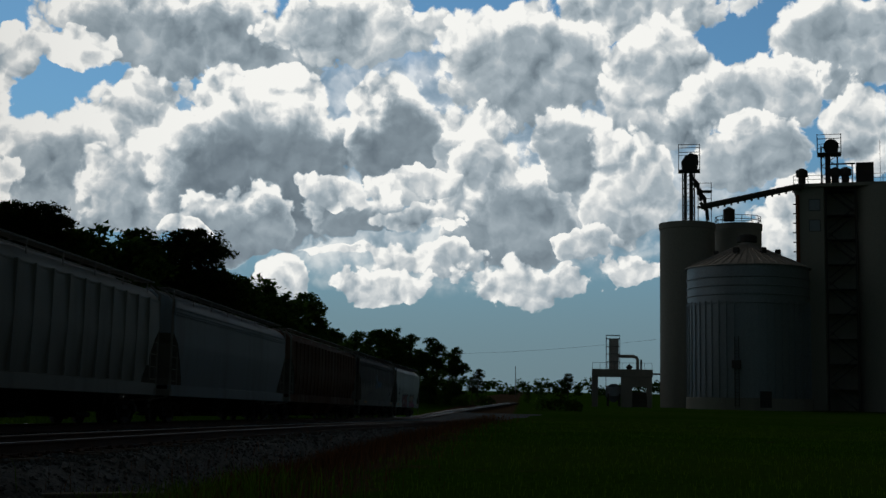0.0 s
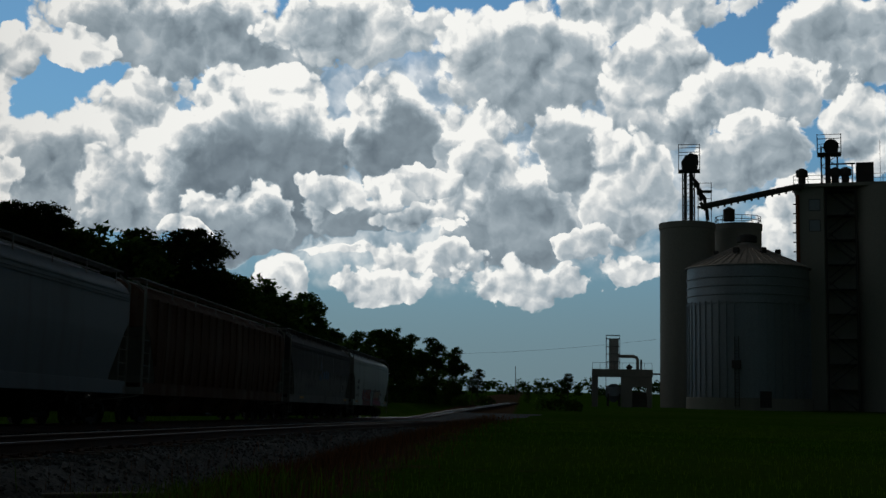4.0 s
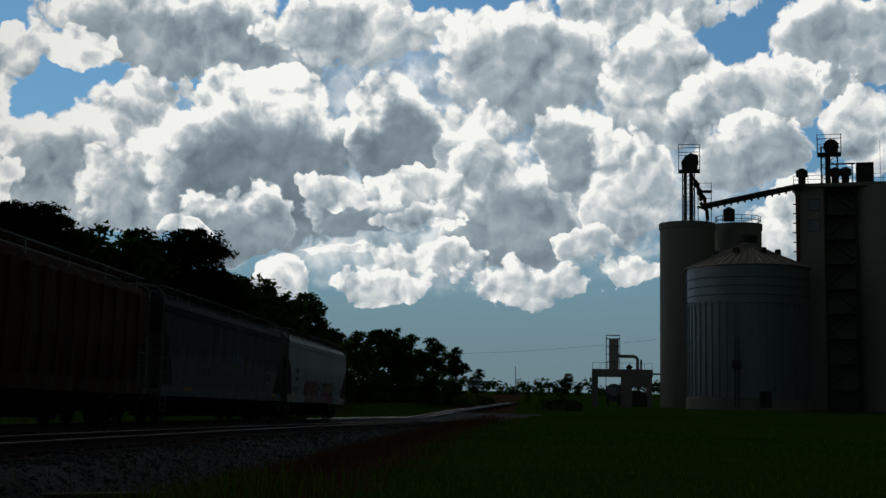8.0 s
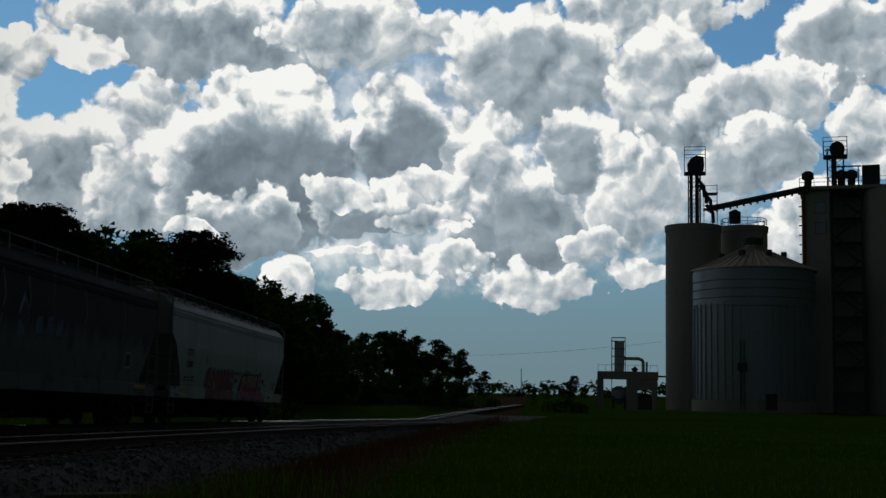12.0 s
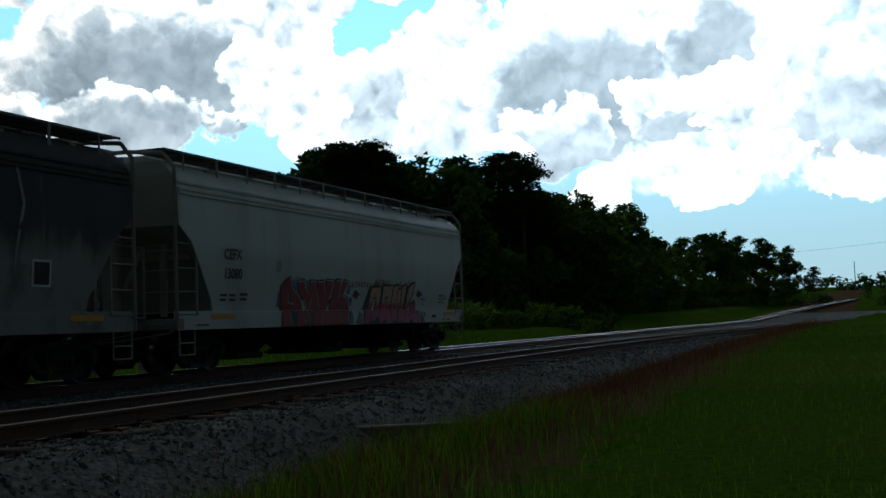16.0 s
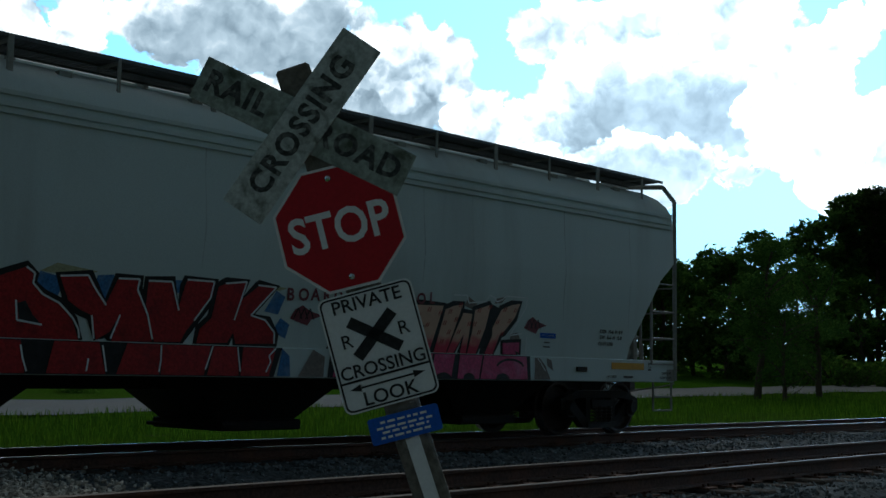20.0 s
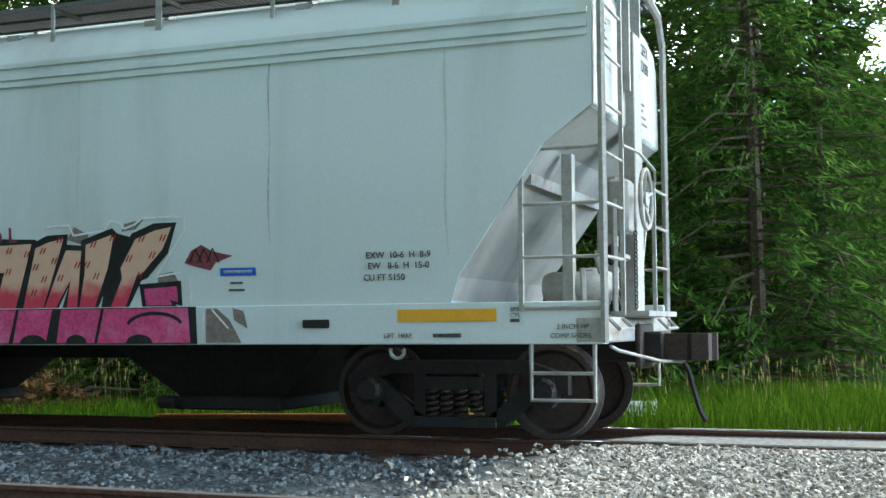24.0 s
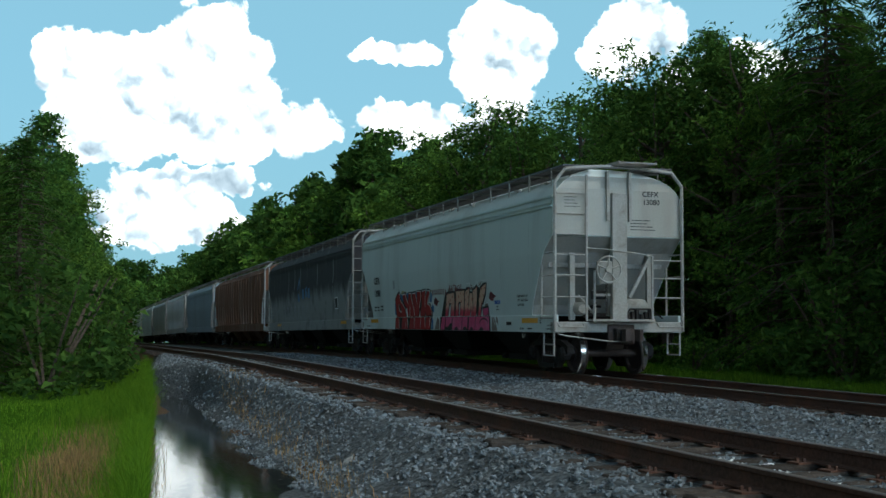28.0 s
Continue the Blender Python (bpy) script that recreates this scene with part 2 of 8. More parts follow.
def leaf_material(name, base, through=0.35, tint=0.35):
    m = bpy.data.materials.new(name)
    m.use_nodes = True
    n = Net(m.node_tree)
    m.node_tree.nodes.clear()
    geo = n.node("ShaderNodeNewGeometry").outputs["Random Per Island"]
    one = n.node("ShaderNodeObjectInfo").outputs["Random"]
    f = n.math("MULTIPLY", n.math("MULTIPLY_ADD", geo, 2 * tint, 1 - tint), n.math("MULTIPLY_ADD", one, 0.5, 0.75))
    col = n.vec("MULTIPLY", n.mix(geo, tuple(c * 0.8 for c in base), (base[0] * 1.5, base[1] * 1.15, base[2] * 0.9)), n.node("ShaderNodeCombineXYZ", (f, f, f)).outputs[0])
    d = n.node("ShaderNodeBsdfDiffuse", {"Color": col}).outputs[0]
    t = n.node("ShaderNodeBsdfTranslucent", {"Color": col}).outputs[0]
    n.node("ShaderNodeOutputMaterial", (n.node("ShaderNodeMixShader", (through, d, t)).outputs[0],))
    return m


def fade_material(name, low, high, z0, z1, run=0.0):
    """Paint that turns from one colour to another between two heights on its car; run draws the edge out into drips and streaks."""
    m = material(name, high, 0.5 + 0.25 * (run > 0), 0, 30, 0.12, 4, None, 0.0, 0.0)
    n = Net(m.node_tree)
    shader = m.node_tree.nodes["Principled BSDF"]
    where = n.node("ShaderNodeTexCoord").outputs["Object"]
    drawn = n.vec("MULTIPLY", where, (1.0, 1.0, 0.10)) if run else where
    z = n.math("ADD", n.node("ShaderNodeSeparateXYZ", (where,)).outputs[2], n.math("MULTIPLY_ADD", n.noise(drawn, 5.0 if not run else 2.2), 0.3 + run, -0.15 - run / 2))
    col = n.mix(n.smooth(z, z0, z1), low, n.mix(n.noise(where, 9.0), tuple(c * 0.85 for c in high), tuple(c * 1.12 for c in high)))
    if run:
        col = n.mix(n.math("MULTIPLY", n.smooth(n.noise(drawn, 3.1, 5.0, 0.6), 0.56, 0.74), 0.55), col, tuple(c * 0.8 for c in low))
        col = n.mix(n.math("MULTIPLY", n.smooth(n.noise(where, 1.3, 5.0, 0.6), 0.5, 0.7), 0.5), col, tuple(c * 0.6 for c in high))
    m.node_tree.links.new(col, shader.inputs["Base Color"])
    return m


GREY_PAINT = material("weathered light grey paint", (0.60, 0.66, 0.64), 0.55, 0, 60, 0.05, 0.7, (0.40, 0.42, 0.40), 0.6, 0.05, streak=True)
# end paint and steel darkened to offset strong skylight on the car ends
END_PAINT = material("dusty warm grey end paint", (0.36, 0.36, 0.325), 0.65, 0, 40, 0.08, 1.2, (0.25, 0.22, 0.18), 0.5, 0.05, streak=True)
# shade under the sloping ends put into the colour, with streaks of grime
SLOPE_SHADE = material("road grime over grey paint", (0.30, 0.295, 0.27), 0.8, 0, 20, 0.05, 2.0, (0.17, 0.15, 0.125), 0.5, 0.0, streak=True)
GREY_STEEL = material("grey painted steel parts", (0.31, 0.305, 0.28), 0.65, 0, 30, 0.12, 3, (0.15, 0.115, 0.09), 0.6, 0.1)
DARK_PAINT = fade_material("charcoal paint over a dusty pale skirt", (0.30, 0.305, 0.30), (0.052, 0.050, 0.054), 2.05, 2.75, 0.8)
RUST_PAINT = material("rusted brown paint", (0.165, 0.082, 0.05), 0.85, 0, 25, 0.25, 1.5, (0.42, 0.36, 0.3), 0.35, 0.2, streak=True)
BLUE_PAINT = material("faded blue grey paint", (0.30, 0.36, 0.42), 0.6, 0, 40, 0.1, 0.8, (0.2, 0.2, 0.2), 0.5, 0.08, streak=True)
PALE_PAINT = material("dirty pale grey paint", (0.40, 0.41, 0.39), 0.6, 0, 40, 0.1, 0.8, (0.22, 0.21, 0.19), 0.5, 0.08, streak=True)
RED_PAINT = material("oxide red paint", (0.26, 0.09, 0.06), 0.7, 0, 40, 0.15, 0.9, (0.14, 0.08, 0.06), 0.5, 0.08, streak=True)
BLACK_STEEL = material("greasy black steel", (0.022, 0.02, 0.019), 0.7, 0.2, 30, 0.3, 4, (0.05, 0.035, 0.025), 0.5, 0.2)
WHEEL_STEEL = material("brown oiled wheel steel", (0.06, 0.045, 0.04), 0.55, 0.4, 30, 0.25, 4, None, 0.4, 0.1)
BRIGHT_STEEL = material("polished tread steel", (0.62, 0.62, 0.62), 0.22, 1.0, 60, 0.1, 5, None, 0.2, 0.02)
DULL_STEEL = material("dull worn rail top", (0.16, 0.14, 0.13), 0.55, 0.5, 40, 0.2, 3, (0.16, 0.09, 0.06), 0.5, 0.03)
RAIL_STEEL = material("rusty rail steel", (0.10, 0.055, 0.04), 0.75, 0.3, 30, 0.3, 1.5, (0.22, 0.09, 0.05), 0.6, 0.2)
TIE_WOOD = material("creosoted tie wood", (0.055, 0.045, 0.038), 0.9, 0, 25, 0.35, 3, (0.13, 0.11, 0.095), 0.5, 0.4, tint=0.3)
BALLAST = material("grey ballast stone bed", (0.09, 0.10, 0.106), 0.95, 0, 16, 0.6, 0.6, (0.075, 0.07, 0.065), 0.5, 0.9)
STONE = material("blue grey crushed stone", (0.155, 0.172, 0.182), 0.9, 0, 30, 0.25, 3, (0.09, 0.09, 0.09), 0.4, 0.3, island=True, tint=0.55)
PALE_STONE = material("pale limestone gravel", (0.25, 0.25, 0.24), 0.95, 0, 18, 0.35, 1.0, (0.15, 0.15, 0.145), 0.5, 0.7, island=True, tint=0.3)
ASPHALT = material("worn pale asphalt", (0.2, 0.2, 0.195), 0.9, 0, 25, 0.25, 0.3, (0.12, 0.12, 0.12), 0.4, 0.3)
CONCRETE = material("weathered concrete", (0.40, 0.375, 0.325), 0.9, 0, 6, 0.12, 0.12, (0.20, 0.185, 0.155), 0.7, 0.2, streak=True)
GALVANISED = material("dull corrugated galvanised steel", (0.34, 0.37, 0.40), 0.5, 0.5, 5, 0.12, 0.2, (0.22, 0.22, 0.22), 0.4, 0.1, streak=True)
# base raised to stand in for sunlight on the bin roof
ROOF_STEEL = material("rust freckled steel roof", (0.58, 0.53, 0.49), 0.5, 0.4, 4, 0.15, 0.4, (0.25, 0.17, 0.12), 0.5, 0.1)
DARK_STEEL = material("dark structural steel", (0.09, 0.085, 0.08), 0.7, 0.3, 10, 0.2, 1, (0.16, 0.1, 0.07), 0.5, 0.1)
RUST_STEEL = material("orange rusted steel", (0.30, 0.11, 0.045), 0.9, 0, 25, 0.3, 5, (0.12, 0.05, 0.03), 0.5, 0.3)
WEATHERED_WOOD = material("grey weathered wood post", (0.17, 0.155, 0.13), 0.9, 0, 30, 0.3, 2, (0.07, 0.075, 0.05), 0.5, 0.4, streak=True)
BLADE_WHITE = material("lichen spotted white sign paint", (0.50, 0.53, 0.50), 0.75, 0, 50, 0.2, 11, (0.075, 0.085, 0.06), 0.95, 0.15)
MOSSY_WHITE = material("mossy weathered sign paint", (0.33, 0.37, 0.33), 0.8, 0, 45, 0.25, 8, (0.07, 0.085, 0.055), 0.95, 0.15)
SIGN_WHITE = material("white reflective sign sheet", (0.80, 0.81, 0.80), 0.45, 0, 60, 0.04, 5, (0.6, 0.6, 0.58), 0.3, 0.02)
SIGN_RED = material("red reflective sign sheet", (0.45, 0.012, 0.022), 0.4, 0, 60, 0.08, 5, (0.3, 0.015, 0.02), 0.4, 0.02)
SIGN_BLUE = material("blue enamel sign", (0.02, 0.12, 0.55), 0.4, 0, 60, 0.1, 6, (0.02, 0.07, 0.3), 0.4, 0.02)
INK = material("faded black lettering", (0.02, 0.021, 0.022), 0.6, 0, 60, 0.3, 8, (0.1, 0.1, 0.1), 0.5, 0.0)
OLD_INK = material("worn grey black lettering", (0.05, 0.052, 0.05), 0.8, 0, 60, 0.4, 22, (0.35, 0.36, 0.33), 0.7, 0.0)
ORANGE = material("orange yellow reflector strip", (0.72, 0.36, 0.03), 0.4, 0, 60, 0.06, 5, (0.5, 0.26, 0.04), 0.4, 0.0)
GRAF_RED = material("red graffiti paint", (0.36, 0.018, 0.02), 0.5, 0, 30, 0.3, 4, (0.12, 0.01, 0.015), 0.6, 0.0)
GRAF_BLACK = material("black graffiti paint", (0.012, 0.012, 0.013), 0.5, 0, 30, 0.3, 4, (0.05, 0.05, 0.05), 0.5, 0.0)
GRAF_FADE = fade_material("peach paint fading to pink", (0.55, 0.05, 0.09), (0.66, 0.42, 0.30), 1.42, 1.62)
GRAF_PINK = material("pink graffiti paint", (0.55, 0.06, 0.17), 0.5, 0, 30, 0.25, 3, (0.62, 0.22, 0.36), 0.6, 0.0)
GRAF_OCHRE = material("ochre overspray", (0.42, 0.40, 0.24), 0.6, 0, 30, 0.2, 4, None, 0.3, 0.0)
GRAF_BLUE = material("blue graffiti paint", (0.05, 0.16, 0.36), 0.5, 0, 30, 0.3, 4, (0.3, 0.4, 0.5), 0.5, 0.0)
GRAF_WHITE = material("white graffiti line", (0.75, 0.76, 0.76), 0.5, 0, 30, 0.1, 4, None, 0.2, 0.0)
GRAF_BROWN = material("brown graffiti shading", (0.22, 0.18, 0.155), 0.6, 0, 30, 0.2, 4, None, 0.4, 0.0)
GRAF_MAROON = material("maroon graffiti line", (0.20, 0.05, 0.06), 0.6, 0, 30, 0.2, 4, None, 0.3, 0.0)
MOBILE_WHITE = material("grimy white aluminium siding", (0.62, 0.66, 0.66), 0.6, 0, 20, 0.1, 0.5, (0.35, 0.38, 0.36), 0.6, 0.05, streak=True)
DARK_GLASS = material("dark window glass", (0.02, 0.022, 0.025), 0.15, 0, 20, 0.2, 2, None, 0.2, 0.0)
BARK = material("furrowed brown bark", (0.10, 0.075, 0.055), 0.95, 0, 18, 0.4, 2, (0.05, 0.045, 0.035), 0.5, 0.6)
STRAW = leaf_material("dry straw stems", (0.20, 0.155, 0.075), 0.2)
DRY_WEED = leaf_material("red brown dry weeds", (0.13, 0.075, 0.042), 0.2)
SEED = leaf_material("pale seed heads", (0.24, 0.25, 0.11), 0.3)
BLADES = leaf_material("green grass blades", (0.090, 0.205, 0.018), 0.3)
LEAF_OAK = leaf_material("green broadleaf foliage", (0.052, 0.122, 0.028))
# cedar and shrub greens raised in place of sunlight on the near trees
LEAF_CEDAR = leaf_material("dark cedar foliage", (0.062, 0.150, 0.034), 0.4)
LEAF_PINE = leaf_material("dull pine needles", (0.032, 0.055, 0.020), 0.2)
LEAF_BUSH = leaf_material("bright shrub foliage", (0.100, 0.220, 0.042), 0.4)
BRUSH = leaf_material("dead brown brush", (0.16, 0.11, 0.06), 0.2)


# ---- mesh shorthand ----
class Shape:
    """Vertices and faces of one mesh, put together from simple solids."""

    def __init__(self):
        self.v, self.f = [], []

    def add(self, verts, faces, m=None):
        k = len(self.v)
        self.v += [tuple(m @ Vector(p)) if m is not None else tuple(p) for p in verts]
        self.f += [tuple(i + k for i in face) for face in faces]
        return self

    def box(self, lo, hi, m=None, bevel=0.0):
        (a, b, c), (d, e, f) = lo, hi
        if not bevel:
            return self.add([(a, b, c), (d, b, c), (d, e, c), (a, e, c), (a, b, f), (d, b, f), (d, e, f), (a, e, f)],
                            [(3, 2, 1, 0), (4, 5, 6, 7), (0, 1, 5, 4), (1, 2, 6, 5), (2, 3, 7, 6), (3, 0, 4, 7)], m)
        t = bevel
        ring = lambda z, i: [(a + i, b, z), (d - i, b, z), (d, b + i, z), (d, e - i, z), (d - i, e, z), (a + i, e, z), (a, e - i, z), (a, b + i, z)]
        cap = lambda z: [(a + t, b + t, z), (d - t, b + t, z), (d - t, b + t, z), (d - t, e - t, z), (d - t, e - t, z), (a + t, e - t, z), (a + t, e - t, z), (a + t, b + t, z)]
        rows = [cap(c), ring(c + t, t), ring(f - t, t), cap(f)]
        verts = [p for r in rows for p in r]
        faces = [(8 * r + i, 8 * r + (i + 1) % 8, 8 * r + 8 + (i + 1) % 8, 8 * r + 8 + i) for r in range(3) for i in range(8)]
        faces += [tuple(range(7, -1, -1)), tuple(range(24, 32))]
        return self.add(verts, faces, m)

    def tube(self, points, radius, sides=6, m=None, closed=False):
        """A round bar along a polyline; radius may be a list, one for each point."""
        pts = [Vector(p) for p in points]
        rad = radius if isinstance(radius, (list, tuple)) else [radius] * len(pts)
        verts, n = [], len(pts)
        side = None
        for i, p in enumerate(pts):
            a, b = pts[max(i - 1, 0)], pts[min(i + 1, n - 1)]
            if closed:
                a, b = pts[i - 1], pts[(i + 1) % n]
            along = (b - a).normalized()
            if side is None or side.cross(along).length < 0.05:
                side = along.orthogonal().normalized()
            side = (side - along * side.dot(along)).normalized()
            up = along.cross(side)
            verts += [p + (side * math.cos(2 * math.pi * k / sides) + up * math.sin(2 * math.pi * k / sides)) * rad[i] for k in range(sides)]
        faces = [(i * sides + k, i * sides + (k + 1) % sides, (i + 1) % n * sides + (k + 1) % sides, (i + 1) % n * sides + k)
                 for i in range(n if closed else n - 1) for k in range(sides)]
        if not closed:
            faces += [tuple(range(sides - 1, -1, -1)), tuple(range((n - 1) * sides, n * sides))]
        return self.add(verts, faces, m)

    def disc(self, outline, lo, hi, axis="z", m=None):
        """A prism: an outline in two axes, drawn out from lo to hi along the third."""
        put = {"z": lambda a, b, c: (a, b, c), "y": lambda a, b, c: (a, c, b), "x": lambda a, b, c: (c, a, b)}[axis]
        n = len(outline)
        verts = [put(a, b, lo) for a, b in outline] + [put(a, b, hi) for a, b in outline]
        faces = [tuple(range(n - 1, -1, -1)), tuple(range(n, 2 * n))] + [(i, (i + 1) % n, n + (i + 1) % n, n + i) for i in range(n)]
        return self.add(verts, faces, m)

    def lathe(self, profile, sides=24, m=None, axis="z"):
        """Rings of (radius, height), closed where the radius is 0."""
        put = {"z": lambda x, y, z: (x, y, z), "y": lambda x, y, z: (x, z, y), "x": lambda x, y, z: (z, x, y)}[axis]
        verts = [put(r * math.cos(2 * math.pi * k / sides), r * math.sin(2 * math.pi * k / sides), z) for r, z in profile for k in range(sides)]
        faces = [(i * sides + k, i * sides + (k + 1) % sides, (i + 1) * sides + (k + 1) % sides, (i + 1) * sides + k)
                 for i in range(len(profile) - 1) for k in range(sides)]
        return self.add(verts, faces, m)

    def mesh(self, name, mat, smooth=False):
        me = bpy.data.meshes.new(name)
        me.from_pydata([tuple(p) for p in self.v], [], self.f)
        me.materials.append(mat)
        if smooth:
            me.polygons.foreach_set("use_smooth", [True] * len(me.polygons))
            me.set_sharp_from_angle(angle=radians(38))
        me.update()
        return me


def part(name, shape, mat, parent, label="", smooth=False, m=None):
    ob = new(name, shape if isinstance(shape, bpy.types.Mesh) else shape.mesh(name, mat, smooth))
    ob.parent = parent
    if m is not None:
        ob.matrix_basis = m
    return tagged(ob, label)


def thing(name, label, category, group="", kind="", m=None):
    ob = tagged(new(name), label, category, group, kind)
    if m is not None:
        ob.matrix_basis = m
    return ob


def solid(name, shape, mat, label, category="", group="", kind="", smooth=False, m=None):
    ob = tagged(new(name, shape.mesh(name, mat, smooth)), label, category, group, kind)
    if m is not None:
        ob.matrix_basis = m
    return ob


def words(text, size, mat, parent, m, name="lettering", bold=0.0, align="CENTER", spacing=1.0, width=1.0):
    c = bpy.data.curves.new(name, "FONT")
    c.body, c.size, c.extrude, c.offset, c.align_x, c.align_y, c.space_character = text, size, 0.0015, bold, align, "CENTER", spacing
    c.resolution_u = 3
    c.materials.append(mat)
    ob = new(name, c)
    ob.parent = parent
    ob.matrix_basis = m @ Matrix.Diagonal((width, 1, 1, 1))
    return ob


# ---- the lie of the land ----
GRADE = -0.01834                     # the line falls towards +x
MAIN_Y, SIDING_Y, SIDING_UP = 13.56, 7.47, 0.05


def step(x, lo, hi):
    t = np.clip((np.asarray(x, float) - lo) / (hi - lo), 0, 1)
    return t * t * (3 - 2 * t)


def line_z(x):
    """Height of the rail top."""
    return np.interp(x, (-230, -110, -40, 135), (1.5, 1.3, -40 * GRADE, 135 * GRADE))


def main_y(x):
    return MAIN_Y - 0.258 * (np.maximum(np.asarray(x, float), 0) / 50) ** 2


def siding_y(x):
    return SIDING_Y - 0.00118 * np.maximum(np.asarray(x, float) - 24, 0) ** 2


def ditch_y(x):
    return 3.62 + 0.066 * (-13 - np.asarray(x, float))


WATER_Z = -0.52


def land(x, y):
    x, y = np.asarray(x, float), np.asarray(y, float)
    bed = line_z(x) - 0.72
    lawn = np.where(x > 0, -0.62 - 0.0045 * np.clip(x, 0, 200), -0.62 - 0.0125 * np.clip(x, -60, 0))
    meadow = np.where(x > -10, -0.75 - 0.006 * np.clip(x, -10, 250), line_z(x) - 0.35)
    verge = line_z(x) - 0.27
    meadow = verge + (meadow - verge) * np.maximum(step(x, 2, 14), step(-x, 60, 90))
    meadow = meadow + 1.35 * step(y, 26, 62) * step(x, -30, 10)
    edge = np.minimum(siding_y(x) - 2.6, 4.9)
    z = lawn + (bed - lawn) * step(y, edge - 2.2, edge)
    z = z + (meadow - z) * np.where(x < 8, step(y, 15.6, 17.6), step(y, 16.5, 22))
    ditch = np.exp(-((y - ditch_y(x)) / 0.72) ** 2) * step(x, -48, -36) * (1 - step(x, -9, -4))
    z = z - ditch * np.clip(z - (WATER_Z - 0.35), 0, 2)
    far = step(np.hypot(x, y), 250, 500)
    z = z * (1 - far) + (-1.6) * far
    z = z + 0.05 * np.sin(x * 0.9 + 1.3 * np.sin(y * 0.7)) * np.sin(y * 1.1) * (np.hypot(x, y) > 3)
    return z


def ground_material():
    m = bpy.data.materials.new("grass and bare earth")
    m.use_nodes = True
    n = Net(m.node_tree)
    shader = m.node_tree.nodes["Principled BSDF"]
    where = n.node("ShaderNodeNewGeometry").outputs["Position"]
    fine, mid, big = n.noise(where, 9.0, 6.0, 0.65), n.noise(where, 0.8, 5.0, 0.6), n.noise(where, 0.06, 4.0, 0.5)
    green = n.mix(n.smooth(fine, 0.3, 0.7), (0.026, 0.072, 0.005), (0.066, 0.155, 0.012))
    green = n.mix(n.math("MULTIPLY", n.smooth(big, 0.4, 0.65), 0.5), green, (0.085, 0.14, 0.022))
    earth = n.mix(fine, (0.075, 0.048, 0.03), (0.17, 0.12, 0.085))
    s = n.node("ShaderNodeSeparateXYZ", (where,)).outputs
    wander = n.math("ADD", s[1], n.math("MULTIPLY_ADD", mid, 3.0, -1.5))
    wander = n.math("MULTIPLY_ADD", n.smooth(s[0], 3.0, 9.0), 1.5, wander)
    bare = n.math("MULTIPLY", n.smooth(wander, 2.9, 4.0), n.math("SUBTRACT", 1.0, n.smooth(wander, 16.0, 17.5)))
    bare = n.math("MAXIMUM", bare, n.math("MULTIPLY", n.smooth(mid, 0.64, 0.74), 0.7))
    m.node_tree.links.new(n.mix(bare, green, earth), shader.inputs["Base Color"])
    shader.inputs["Roughness"].default_value = 1.0
    shader.inputs["Specular IOR Level"].default_value = 0.0
    b = n.node("ShaderNodeBump", {"Strength": 0.8, "Distance": 0.12, "Height": fine}).outputs[0]
    m.node_tree.links.new(b, shader.inputs["Normal"])
    return m


def sheet(name, xs, ys, height, mat):
    """A grid over xs and ys with z = height(x, y)."""
    gx, gy = np.meshgrid(xs, ys, indexing="ij")
    gz = height(gx, gy)
    v = np.stack([gx, gy, gz], -1).reshape(-1, 3)
    n = len(ys)
    i = (np.arange(len(xs) - 1)[:, None] * n + np.arange(n - 1)[None]).ravel()
    f = np.stack([i, i + n, i + n + 1, i + 1], -1)
    me = bpy.data.meshes.new(name)
    me.from_pydata(v.tolist(), [], f.tolist())
    me.materials.append(mat)
    me.polygons.foreach_set("use_smooth", [True] * len(me.polygons))
    me.update()
    return new(name, me)


def spread(near, far, count):
    """Coordinates that are even out to near, and then grow out to far."""
    inner = np.arange(-near, near + 0.01, 0.9)
    outer = near + (far - near) * np.linspace(0, 1, count)[1:] ** 2.5
    return np.concatenate([-outer[::-1], inner, outer])


tagged(sheet("ground", spread(70, 3800, 40), spread(40, 3800, 40), land, ground_material()), "rough grass and bare earth beside the railway", "ground", kind="structure")

# ditch water
WATER = bpy.data.materials.new("still ditch water")
WATER.use_nodes = True
wn = Net(WATER.node_tree)
ws = WATER.node_tree.nodes["Principled BSDF"]
ws.inputs["Base Color"].default_value = (0.02, 0.022, 0.018, 1)
ws.inputs["Roughness"].default_value = 0.03
ws.inputs["IOR"].default_value = 1.33
ripple = wn.noise(wn.vec("MULTIPLY", wn.node("ShaderNodeNewGeometry").outputs["Position"], (1.0, 2.2, 1.0)), 5.0, 3.0)
WATER.node_tree.links.new(wn.node("ShaderNodeBump", {"Strength": 0.09, "Distance": 0.02, "Height": ripple}).outputs[0], ws.inputs["Normal"])
pond = Shape()
bank = [(x, ditch_y(x)) for x in np.linspace(-47, -9.5, 30)]
pond.disc([(x, y - 2.0) for x, y in bank] + [(x, y + 2.0) for x, y in bank[::-1]], WATER_Z - 0.3, WATER_Z)
solid("water", pond, WATER, "still rain water standing in the trackside ditch", "water", kind="structure")


